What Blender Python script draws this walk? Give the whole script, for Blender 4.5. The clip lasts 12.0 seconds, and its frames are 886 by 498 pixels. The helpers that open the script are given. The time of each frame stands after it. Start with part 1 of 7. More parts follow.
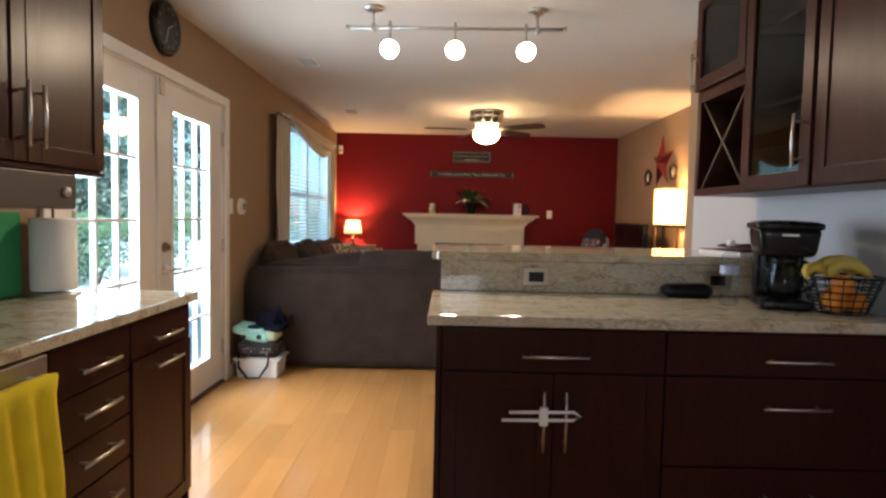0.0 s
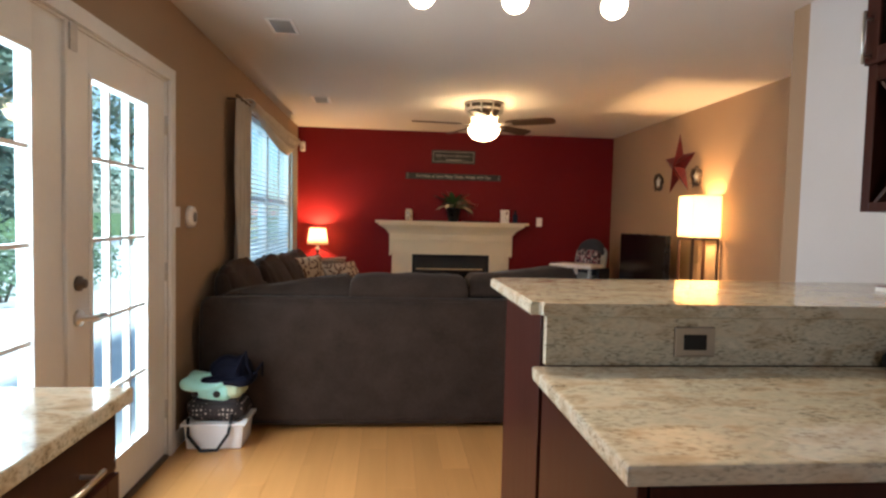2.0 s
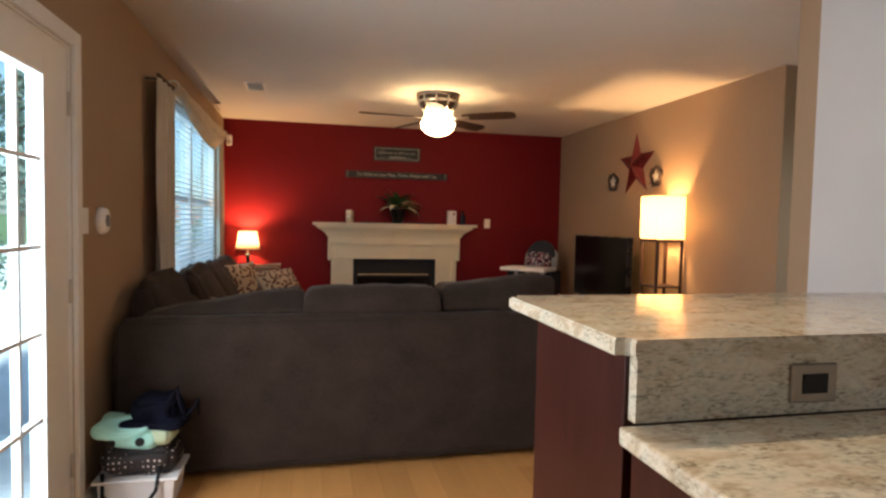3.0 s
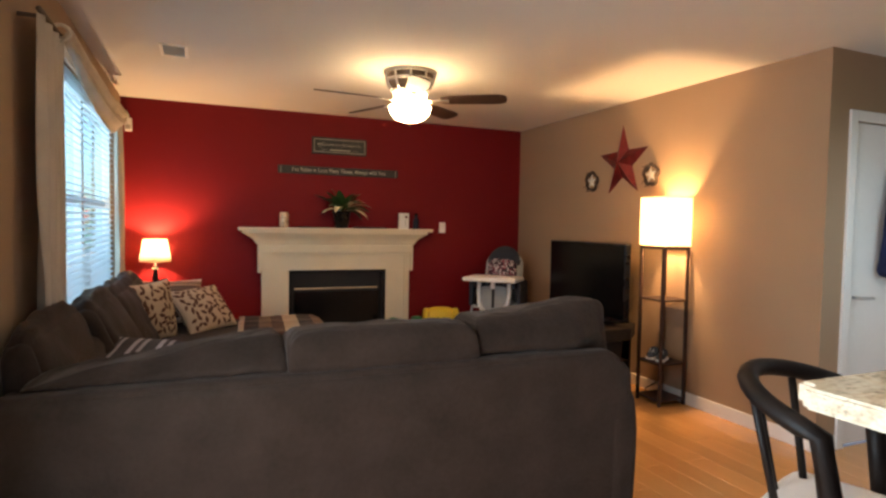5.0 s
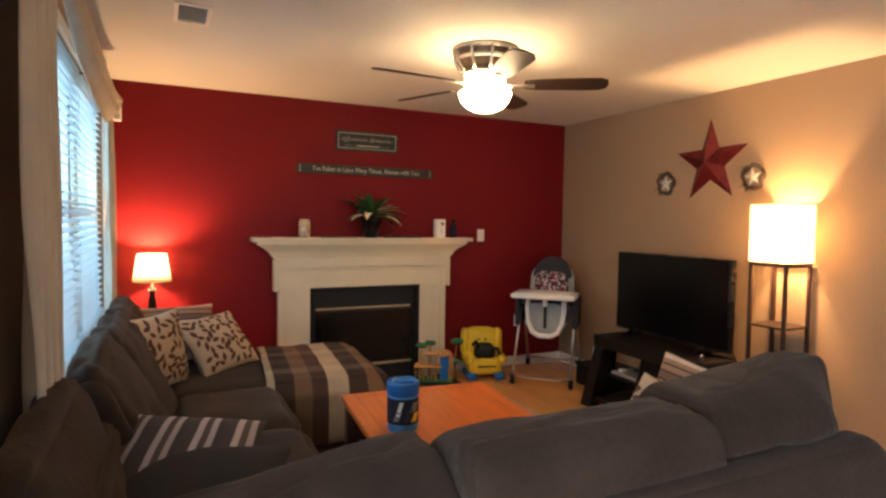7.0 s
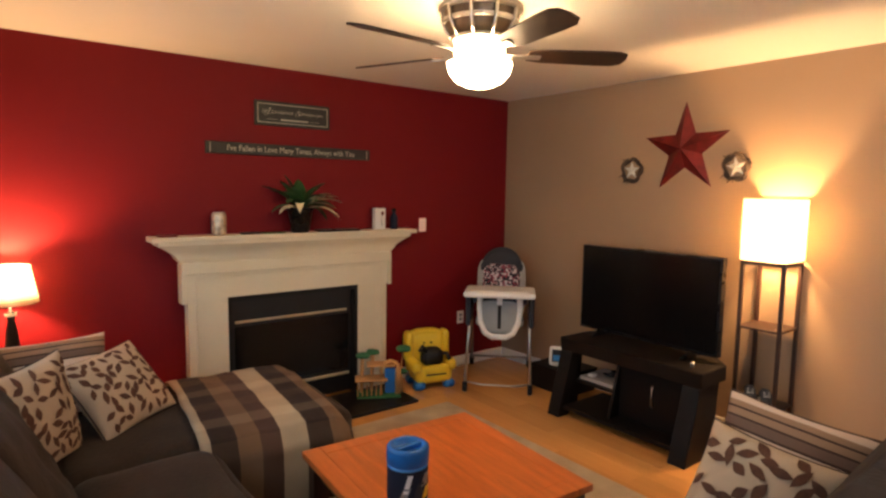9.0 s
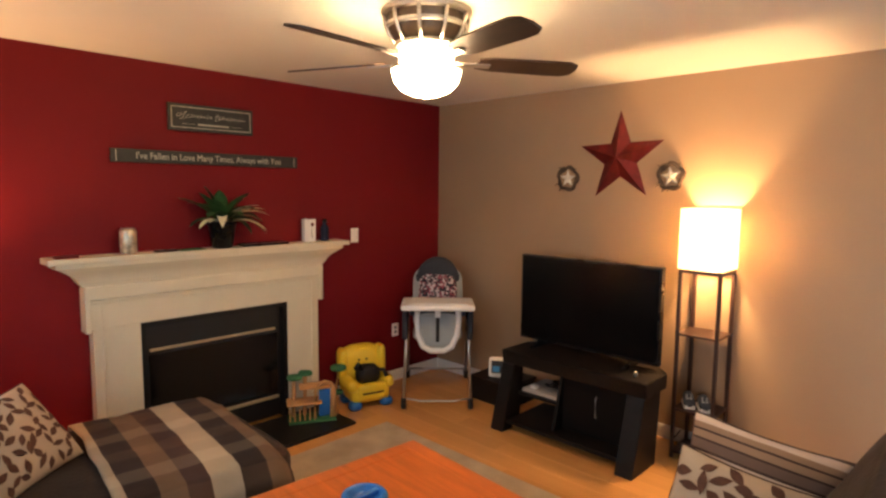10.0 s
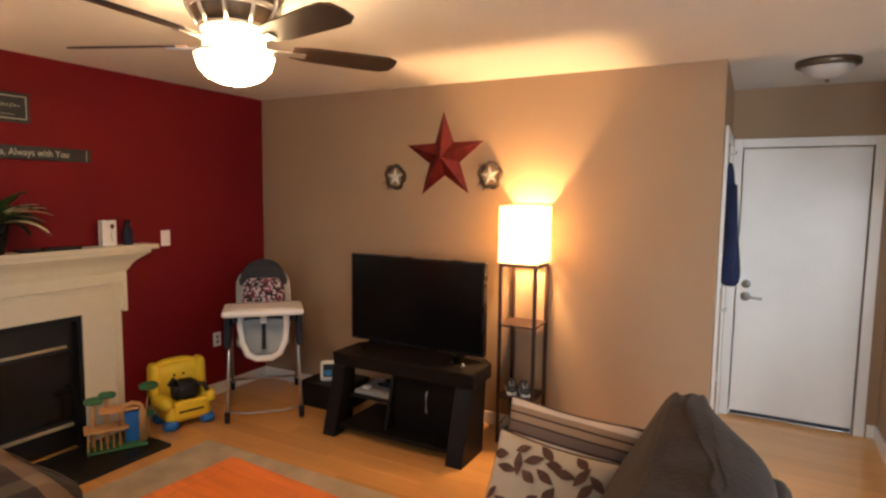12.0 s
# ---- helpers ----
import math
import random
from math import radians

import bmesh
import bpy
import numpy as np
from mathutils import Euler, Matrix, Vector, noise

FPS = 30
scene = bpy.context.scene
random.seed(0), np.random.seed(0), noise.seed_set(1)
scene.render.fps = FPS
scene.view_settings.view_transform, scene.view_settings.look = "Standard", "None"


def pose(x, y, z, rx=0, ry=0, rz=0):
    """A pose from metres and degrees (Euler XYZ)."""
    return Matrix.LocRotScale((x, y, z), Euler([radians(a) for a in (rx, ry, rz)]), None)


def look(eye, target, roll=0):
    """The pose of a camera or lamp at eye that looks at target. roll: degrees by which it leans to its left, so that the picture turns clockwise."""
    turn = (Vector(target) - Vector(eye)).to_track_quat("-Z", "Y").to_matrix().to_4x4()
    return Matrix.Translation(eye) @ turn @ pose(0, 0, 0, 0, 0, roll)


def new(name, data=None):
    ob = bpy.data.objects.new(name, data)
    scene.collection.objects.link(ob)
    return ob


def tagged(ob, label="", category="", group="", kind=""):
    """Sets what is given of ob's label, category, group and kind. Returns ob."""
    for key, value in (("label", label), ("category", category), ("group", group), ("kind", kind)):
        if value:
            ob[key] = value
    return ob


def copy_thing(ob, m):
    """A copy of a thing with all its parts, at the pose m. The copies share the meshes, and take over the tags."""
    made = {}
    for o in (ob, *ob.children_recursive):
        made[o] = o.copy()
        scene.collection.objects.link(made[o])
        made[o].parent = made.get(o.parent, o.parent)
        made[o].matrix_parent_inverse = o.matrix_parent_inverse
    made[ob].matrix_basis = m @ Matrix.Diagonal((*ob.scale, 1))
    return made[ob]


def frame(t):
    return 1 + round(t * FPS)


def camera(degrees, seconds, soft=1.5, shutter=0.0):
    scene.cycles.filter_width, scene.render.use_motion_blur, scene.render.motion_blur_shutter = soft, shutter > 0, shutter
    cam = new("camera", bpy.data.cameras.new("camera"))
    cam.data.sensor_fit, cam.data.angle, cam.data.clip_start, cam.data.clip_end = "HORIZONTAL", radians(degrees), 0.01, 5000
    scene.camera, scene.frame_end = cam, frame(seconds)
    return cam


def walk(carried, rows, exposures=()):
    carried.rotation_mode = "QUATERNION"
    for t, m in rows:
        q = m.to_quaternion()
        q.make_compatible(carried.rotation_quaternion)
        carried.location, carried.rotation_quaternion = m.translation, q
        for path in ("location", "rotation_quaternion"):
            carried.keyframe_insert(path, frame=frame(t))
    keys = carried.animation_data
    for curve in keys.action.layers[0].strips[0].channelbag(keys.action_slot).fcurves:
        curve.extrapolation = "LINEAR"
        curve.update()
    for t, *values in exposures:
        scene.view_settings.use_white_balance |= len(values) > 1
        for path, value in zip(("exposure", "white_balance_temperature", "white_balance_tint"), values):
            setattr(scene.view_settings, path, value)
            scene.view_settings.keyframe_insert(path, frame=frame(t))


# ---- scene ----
cam = camera(74.7, 12.0, 2.5)
PATH = [
    (0, (0.134, 0.288, 1.274), (0.123, 2.285, 1.16), 1.2),
    (0.5, (0.049, 0.546, 1.318), (0.031, 2.543, 1.205), 1.2),
    (1, (-0.077, 0.806, 1.344), (-0.076, 2.803, 1.234), 1.2),
    (1.5, (-0.194, 1.07, 1.344), (-0.127, 3.066, 1.236), 1.2),
    (2, (-0.326, 1.337, 1.341), (-0.143, 3.326, 1.237), 1.4),
    (2.5, (-0.443, 1.597, 1.331), (-0.108, 3.566, 1.233), 1.3),
    (3, (-0.54, 1.853, 1.347), (-0.094, 3.8, 1.251), 1.2),
    (3.5, (-0.628, 2.118, 1.363), (-0.09, 4.042, 1.265), 1.1),
    (5.5, (-0.93, 3.208, 1.39), (-0.115, 5.033, 1.299), 1.0),
    (6, (-1.011, 3.496, 1.427), (-0.178, 5.312, 1.332), 1.0),
    (6.5, (-1.095, 3.744, 1.447), (-0.253, 5.555, 1.354), 1.0),
    (8.5, (-1.216, 4.641, 1.596), (-0.127, 6.308, 1.409), 0.8),
    (9, (-1.275, 4.873, 1.632), (-0.056, 6.446, 1.428), 0.9),
    (9.5, (-1.283, 5.023, 1.679), (0.031, 6.516, 1.473), 0.8),
    (10, (-1.253, 5.114, 1.707), (0.175, 6.499, 1.503), 0.6),
    (10.5, (-1.216, 5.126, 1.711), (0.323, 6.387, 1.509), 0.5),
    (11, (-1.179, 5.122, 1.717), (0.448, 6.267, 1.511), 0.6),
    (11.5, (-1.152, 5.098, 1.705), (0.538, 6.148, 1.5), 0.6),
    (12, (-1.165, 5.093, 1.679), (0.59, 6.034, 1.489), 0.7),
]
walk(cam, [(t, look(eye, target, roll)) for t, eye, target, roll in PATH], [(0, 1.0, 6550, 13), (1.5, 0.98, 6550, 13), (2.5, 0.84, 6650, 14), (3.5, 0.80, 6800, 16), (5.5, 1.28, 6550, 13), (6.5, 1.30, 6550, 13), (8.5, 1.32, 6600, 14), (10, 1.5, 6700, 15), (12, 1.42, 6700, 15)])

# ---- light: overcast daylight and sky ----
world = bpy.data.worlds.new("overcast_sky")
scene.world = world
world.use_nodes = True
wn = world.node_tree
sky = wn.nodes.new("ShaderNodeTexSky")
sky.sky_type, sky.sun_disc = "NISHITA", False
sky.sun_elevation, sky.sun_rotation = radians(58), radians(70)
wn.links.new(sky.outputs["Color"], wn.nodes["Background"].inputs["Color"])
wn.nodes["Background"].inputs["Strength"].default_value = 0.15

SUN = bpy.data.lights.new("sun", "SUN")
SUN.energy, SUN.angle, SUN.color = 5.0, radians(6), (1.0, 0.96, 0.9)
sun = new("sun", SUN)
sun.matrix_world = look((7, 2, 11), (0, 4, 0))


def area(name, eye, target, w, h, watts, color):
    d = bpy.data.lights.new(name, "AREA")
    d.shape, d.size, d.size_y, d.energy, d.color = "RECTANGLE", w, h, watts, color
    ob = new(name, d)
    ob.matrix_world = look(eye, target)
    return ob


def bulb(name, at, watts, color, radius=0.03):
    d = bpy.data.lights.new(name, "POINT")
    d.energy, d.color, d.shadow_soft_size = watts, color, radius
    ob = new(name, d)
    ob.location = at
    return ob


HS_ = 4.26
DAY = (0.93, 0.95, 1.0)
WARM = (1.0, 0.60, 0.27)
area("door_daylight", (-1.95, 3.645, 1.20), (0.7, 3.64, 0.45), 1.9, 1.8, 90, DAY)
# Added fill from an unseen kitchen opening, brightens drawer fronts and handles.
area("unseen_kitchen_fill", (0.0, -1.63, 1.5), (0.1, 1.5, 0.9), 1.1, 0.9, 8.5, DAY)
# Added lamp in an unseen hall opening, for cool light on the front door.
area("unseen_hall_daylight", (2.72, HS_ - 0.16, 1.5), (2.95, 4.95, 0.0), 0.9, 1.1, 3.7, (0.82, 0.92, 1.0))
area("window_daylight", (-1.80, 7.33, 1.5), (1.0, 7.3, 0.7), 2.3, 1.3, 12, (0.80, 0.92, 1.0))
bulb("floor_lamp_bulb", (2.495, 6.43, 1.40), 32, WARM, 0.035)
for n, (x, aim) in enumerate(((-0.218, (-1.1, 1.4, 0.9)), (0.16, (0.25, 1.0, 0.0)), (0.57, (0.9, 2.2, 0.9)))):
    d = bpy.data.lights.new("track_spot", "SPOT")
    d.energy, d.color, d.spot_size, d.spot_blend, d.shadow_soft_size = (24, 16, 5)[n], (1.0, 0.80, 0.56), radians(112), 0.8, 0.04
    new("track_spot", d).matrix_world = look((x, 3.65, 2.195), aim)
bulb("table_lamp_bulb", (-1.23, 8.75, 1.13), 30, WARM, 0.03)

# ---- materials ----


def mat(name, color, rough=0.6, metal=0.0, scale=6.0, var=0.15, bump=0.1, fine=60.0, coat=0.0, stretch=(1, 1, 1), spec=0.5):
    """A principled surface whose colour and roughness vary at two scales, with fine relief."""
    m = bpy.data.materials.new(name)
    m.use_nodes = True
    nt = m.node_tree
    N, L = nt.nodes, nt.links
    b = N["Principled BSDF"]
    tc, mp = N.new("ShaderNodeTexCoord"), N.new("ShaderNodeMapping")
    mp.inputs["Scale"].default_value = stretch
    L.new(tc.outputs["Object"], mp.inputs["Vector"])
    big, small = N.new("ShaderNodeTexNoise"), N.new("ShaderNodeTexNoise")
    big.inputs["Scale"].default_value, small.inputs["Scale"].default_value = scale, fine
    big.inputs["Detail"].default_value = small.inputs["Detail"].default_value = 4
    for n in (big, small):
        L.new(mp.outputs["Vector"], n.inputs["Vector"])
    add = N.new("ShaderNodeMath")
    add.operation = "MULTIPLY_ADD"
    L.new(small.outputs["Fac"], add.inputs[0])
    add.inputs[1].default_value = 0.4
    L.new(big.outputs["Fac"], add.inputs[2])
    ramp = N.new("ShaderNodeValToRGB")
    lo, hi = [max(0.0, c * (1 - var)) for c in color], [min(1.0, c * (1 + var)) for c in color]
    ramp.color_ramp.elements[0].position, ramp.color_ramp.elements[1].position = 0.45, 0.95
    ramp.color_ramp.elements[0].color, ramp.color_ramp.elements[1].color = (*lo, 1), (*hi, 1)
    L.new(add.outputs[0], ramp.inputs["Fac"])
    L.new(ramp.outputs["Color"], b.inputs["Base Color"])
    rr = N.new("ShaderNodeMapRange")
    rr.inputs["To Min"].default_value, rr.inputs["To Max"].default_value = max(0.02, rough - 0.06), min(1.0, rough + 0.06)
    L.new(big.outputs["Fac"], rr.inputs["Value"])
    L.new(rr.outputs["Result"], b.inputs["Roughness"])
    b.inputs["Metallic"].default_value = metal
    b.inputs["Coat Weight"].default_value = coat
    b.inputs["Specular IOR Level"].default_value = spec
    if bump:
        bp = N.new("ShaderNodeBump")
        bp.inputs["Strength"].default_value, bp.inputs["Distance"].default_value = bump, 0.004
        L.new(small.outputs["Fac"], bp.inputs["Height"])
        L.new(bp.outputs["Normal"], b.inputs["Normal"])
    return m


def node_of(m, kind):
    return next(n for n in m.node_tree.nodes if n.bl_idname == kind)


def glow(name, color, strength):
    m = bpy.data.materials.new(name)
    m.use_nodes = True
    b = m.node_tree.nodes["Principled BSDF"]
    b.inputs["Base Color"].default_value = (0.9, 0.88, 0.82, 1)
    b.inputs["Emission Color"].default_value = (*color, 1)
    b.inputs["Emission Strength"].default_value = strength
    return m


def shade_cloth(name, color, through_light):
    """Lampshade cloth: part of the bulb's light passes through it."""
    m = bpy.data.materials.new(name)
    m.use_nodes = True
    N, L = m.node_tree.nodes, m.node_tree.links
    N.remove(N["Principled BSDF"])
    d, t, mix = N.new("ShaderNodeBsdfDiffuse"), N.new("ShaderNodeBsdfTranslucent"), N.new("ShaderNodeMixShader")
    tc, no, ramp = N.new("ShaderNodeTexCoord"), N.new("ShaderNodeTexNoise"), N.new("ShaderNodeValToRGB")
    no.inputs["Scale"].default_value = 90
    L.new(tc.outputs["Object"], no.inputs["Vector"])
    ramp.color_ramp.elements[0].color = (*[c * 0.9 for c in color], 1)
    ramp.color_ramp.elements[1].color = (*color, 1)
    L.new(no.outputs["Fac"], ramp.inputs["Fac"])
    L.new(ramp.outputs["Color"], d.inputs["Color"])
    L.new(ramp.outputs["Color"], t.inputs["Color"])
    mix.inputs["Fac"].default_value = through_light
    L.new(d.outputs[0], mix.inputs[1])
    L.new(t.outputs[0], mix.inputs[2])
    L.new(mix.outputs[0], N["Material Output"].inputs["Surface"])
    return m


def clear_glass(name, tint=(1, 1, 1), rough=0.0, amount=0.9):
    """Thin pane: mostly see-through, with a mirror-like sheen."""
    m = bpy.data.materials.new(name)
    m.use_nodes = True
    N, L = m.node_tree.nodes, m.node_tree.links
    N.remove(N["Principled BSDF"])
    t, g, mix, fr = N.new("ShaderNodeBsdfTransparent"), N.new("ShaderNodeBsdfGlossy"), N.new("ShaderNodeMixShader"), N.new("ShaderNodeLayerWeight")
    t.inputs["Color"].default_value = (*tint, 1)
    g.inputs["Roughness"].default_value = rough
    fr.inputs["Blend"].default_value = 0.5
    pw, sc = N.new("ShaderNodeMath"), N.new("ShaderNodeMath")
    pw.operation, sc.operation = "POWER", "MULTIPLY_ADD"
    pw.inputs[1].default_value = 5.0
    sc.inputs[1].default_value, sc.inputs[2].default_value = 0.6, 0.03
    L.new(fr.outputs["Facing"], pw.inputs[0])
    L.new(pw.outputs[0], sc.inputs[0])
    L.new(sc.outputs[0], mix.inputs["Fac"])
    L.new(t.outputs[0], mix.inputs[1])
    L.new(g.outputs[0], mix.inputs[2])
    L.new(mix.outputs[0], N["Material Output"].inputs["Surface"])
    return m


def stripes(name, axis, bands, period, rough=0.9, across=None, bump=0.3):
    """Woven stripes along one object axis: bands of (start, colour), repeating each period. across: a second set that crosses it."""
    m = mat(name, (0.5, 0.5, 0.5), rough, bump=bump, fine=220)
    N, L = m.node_tree.nodes, m.node_tree.links
    tc = node_of(m, "ShaderNodeTexCoord")
    sep = N.new("ShaderNodeSeparateXYZ")
    wob = N.new("ShaderNodeTexNoise")
    wob.inputs["Scale"].default_value = 3.0
    mixv = N.new("ShaderNodeVectorMath")
    mixv.operation = "MULTIPLY_ADD"
    mixv.inputs[1].default_value = (0.012, 0.012, 0.012)
    L.new(tc.outputs["Object"], wob.inputs["Vector"])
    L.new(wob.outputs["Color"], mixv.inputs[0])
    L.new(tc.outputs["Object"], mixv.inputs[2])
    L.new(mixv.outputs[0], sep.inputs[0])

    def ramp_of(ax, some, per):
        d, fr, r = N.new("ShaderNodeMath"), N.new("ShaderNodeMath"), N.new("ShaderNodeValToRGB")
        d.operation, fr.operation = "DIVIDE", "FRACT"
        d.inputs[1].default_value = per
        L.new(sep.outputs[ax], d.inputs[0])
        L.new(d.outputs[0], fr.inputs[0])
        L.new(fr.outputs[0], r.inputs["Fac"])
        r.color_ramp.interpolation = "CONSTANT"
        e = r.color_ramp.elements
        e[0].position, e[0].color = some[0][0], (*some[0][1], 1)
        e[1].position, e[1].color = some[1][0], (*some[1][1], 1)
        for p, c in some[2:]:
            e.new(p).color = (*c, 1)
        return r.outputs["Color"]

    out = ramp_of(axis, bands, period)
    if across:
        mx = N.new("ShaderNodeMix")
        mx.data_type = "RGBA"
        mx.inputs[0].default_value = 0.13
        L.new(out, mx.inputs[6])
        L.new(ramp_of(*across), mx.inputs[7])
        out = mx.outputs[2]
    grain = N.new("ShaderNodeMix")
    grain.data_type, grain.blend_type = "RGBA", "OVERLAY"
    grain.inputs[0].default_value = 0.35
    old = node_of(m, "ShaderNodeValToRGB")
    old.color_ramp.elements[0].color, old.color_ramp.elements[1].color = (0.35, 0.35, 0.35, 1), (0.65, 0.65, 0.65, 1)
    base = next(n for n in N if n.bl_idname == "ShaderNodeValToRGB" and n.color_ramp.interpolation != "CONSTANT")
    L.new(out, grain.inputs[6])
    L.new(base.outputs["Color"], grain.inputs[7])
    L.new(grain.outputs[2], N["Principled BSDF"].inputs["Base Color"])
    return m


TAN = mat("tan_wall_paint", (0.345, 0.228, 0.138), 0.75, scale=1.5, var=0.05, bump=0.12, fine=160)
RED = mat("red_wall_paint", (0.162, 0.0036, 0.0072), 0.62, scale=1.5, var=0.06, bump=0.12, fine=160, spec=0.22)
GREYWALL = mat("pale_grey_wall_paint", (0.56, 0.55, 0.54), 0.7, scale=1.5, var=0.04, bump=0.1, fine=160)
BLUEWALL = mat("blue_grey_backsplash", (0.42, 0.48, 0.55), 0.45, scale=1.5, var=0.05, bump=0.1, fine=120)
CEIL = mat("ceiling_paint", (0.69, 0.655, 0.60), 0.9, scale=1.2, var=0.03, bump=0.25, fine=90)
WHITE = mat("white_trim_paint", (0.80, 0.78, 0.74), 0.4, scale=3, var=0.04, bump=0.05)
CREAM = mat("cream_mantel_paint", (0.68, 0.59, 0.43), 0.45, scale=3, var=0.05, bump=0.06)
ESPRESSO = mat("espresso_wood", (0.038, 0.0112, 0.0076), 0.33, scale=5, var=0.22, bump=0.012, fine=30, stretch=(6, 6, 0.7), spec=0.13)
BLACKWOOD = mat("black_ash_wood", (0.007, 0.0048, 0.004), 0.5, scale=6, var=0.4, bump=0.1, fine=50, stretch=(1, 1, 5), spec=0.25)
WALNUT = mat("walnut_blade", (0.045, 0.022, 0.013), 0.45, scale=5, var=0.4, bump=0.08, stretch=(1, 6, 1))
LAMPWOOD = mat("dark_cherry_wood", (0.035, 0.014, 0.009), 0.45, scale=6, var=0.4, bump=0.08, stretch=(5, 5, 0.6))
ORANGE = mat("orange_cherry_wood", (0.56, 0.145, 0.032), 0.32, scale=4, var=0.22, bump=0.05, fine=35, stretch=(8, 0.7, 8), coat=0.2)
TABLELEG = mat("dark_table_wood", (0.05, 0.018, 0.010), 0.45, scale=5, var=0.4, stretch=(5, 5, 0.6))
SOFA = mat("taupe_chenille", (0.041, 0.0280, 0.0215), 0.95, scale=7, var=0.28, bump=0.7, fine=55, spec=0.15)
SOFA.node_tree.nodes["Principled BSDF"].inputs["Sheen Weight"].default_value = 0.13
SOFA.node_tree.nodes["Principled BSDF"].inputs["Sheen Tint"].default_value = (0.68, 0.64, 0.60, 1)
SOFA.node_tree.nodes["Principled BSDF"].inputs["Sheen Roughness"].default_value = 0.45
STEEL = mat("brushed_nickel", (0.58, 0.56, 0.53), 0.36, 1.0, scale=8, var=0.08, bump=0.04, fine=150, stretch=(1, 1, 8))
NICKEL = mat("warm_satin_nickel", (0.42, 0.36, 0.29), 0.42, 0.8, scale=8, var=0.08, bump=0.04)
BRONZE = mat("oil_bronze", (0.17, 0.13, 0.10), 0.4, 1.0, scale=8, var=0.2, bump=0.05)
BRASS = mat("satin_brass", (0.58, 0.46, 0.29), 0.45, 0.6, scale=8, var=0.1, bump=0.05)
BLACKPLASTIC = mat("black_plastic", (0.007, 0.007, 0.008), 0.28, scale=8, var=0.2, bump=0.02, spec=0.3)
SCREEN = mat("black_screen", (0.003, 0.003, 0.0035), 0.2, scale=2, var=0.1, bump=0.0, spec=0.22)
WHITEPLASTIC = mat("white_plastic", (0.84, 0.82, 0.80), 0.35, scale=4, var=0.04, bump=0.04)
GREYPLASTIC = mat("grey_plastic", (0.20, 0.21, 0.22), 0.5, scale=6, var=0.12, bump=0.08)
CHARCOAL = mat("charcoal_fabric", (0.030, 0.034, 0.045), 0.9, scale=6, var=0.2, bump=0.4, fine=200)
SHOEGREY = mat("dark_grey_shoe_cloth", (0.065, 0.070, 0.080), 0.85, scale=8, var=0.2, bump=0.3, fine=200)
LIGHTGREY = mat("light_grey_fabric", (0.34, 0.36, 0.36), 0.9, scale=6, var=0.12, bump=0.3, fine=200)
YELLOW = mat("yellow_plastic", (0.82, 0.55, 0.03), 0.42, scale=5, var=0.06, bump=0.05)
TOWEL = mat("yellow_towel_cloth", (0.85, 0.66, 0.02), 0.95, scale=8, var=0.12, bump=0.7, fine=240)
BLUE = mat("blue_plastic", (0.012, 0.15, 0.47), 0.35, scale=5, var=0.1, bump=0.05)
LABELBLUE = mat("pale_blue_label", (0.36, 0.42, 0.62), 0.4, scale=30, var=0.25, bump=0.02)
SKYBLUE = mat("sky_blue_plastic", (0.035, 0.26, 0.62), 0.3, scale=5, var=0.1, bump=0.03)
NAVY = mat("navy_cloth", (0.007, 0.010, 0.028), 0.9, scale=6, var=0.3, bump=0.5, fine=150)
CAPNAVY = mat("black_navy_cloth", (0.0035, 0.0045, 0.012), 0.9, scale=6, var=0.3, bump=0.5, fine=150, spec=0.15)
COATBLUE = mat("dark_blue_coat_cloth", (0.007, 0.012, 0.052), 0.9, scale=6, var=0.3, bump=0.5, fine=150)
MINT = mat("mint_cloth", (0.42, 0.80, 0.70), 0.85, scale=6, var=0.12, bump=0.4, fine=150)
GREENB = mat("green_board", (0.02, 0.25, 0.09), 0.5, scale=5, var=0.1, bump=0.05)
LEAF = mat("dark_green_leaf", (0.035, 0.10, 0.028), 0.45, scale=14, var=0.45, bump=0.15)
PALELEAF = mat("cream_lily_bloom", (0.74, 0.70, 0.50), 0.55, scale=14, var=0.15, bump=0.1)
TREELEAF = mat("tree_foliage", (0.15, 0.21, 0.16), 0.6, scale=2, var=0.55, bump=0.1)
HEDGELEAF = mat("hedge_foliage", (0.12, 0.19, 0.11), 0.55, scale=3, var=0.5, bump=0.1)
BARK = mat("tree_bark", (0.11, 0.085, 0.06), 0.95, scale=6, var=0.35, bump=0.8, fine=25, stretch=(4, 4, 0.6))
GRASS = mat("lawn_grass", (0.10, 0.16, 0.05), 0.9, scale=1.5, var=0.4, bump=0.5, fine=40)
PATIO = mat("pale_concrete", (0.74, 0.73, 0.71), 0.85, scale=2, var=0.12, bump=0.4, fine=60)
SILVERBOX = mat("silver_grey_plastic", (0.42, 0.40, 0.38), 0.4, 0.2, scale=6, var=0.08, bump=0.03)
RADIOBROWN = mat("grey_brown_plastic", (0.060, 0.046, 0.040), 0.5, scale=6, var=0.12, bump=0.06)
PAPER = mat("white_paper", (0.82, 0.81, 0.79), 0.85, scale=6, var=0.04, bump=0.15)
TIN = mat("printed_tin", (0.56, 0.48, 0.36), 0.35, 0.5, scale=34, var=0.55, bump=0.03)
SLATE = mat("black_slate_tile", (0.009, 0.008, 0.008), 0.38, scale=6, var=0.4, bump=0.15, spec=0.3)
FIREBLACK = mat("matte_black_metal", (0.007, 0.006, 0.006), 0.5, 0.1, scale=6, var=0.3, bump=0.06)
DARKGLASS = mat("smoked_glass", (0.007, 0.006, 0.006), 0.18, scale=2, var=0.1, bump=0.0, spec=0.3)
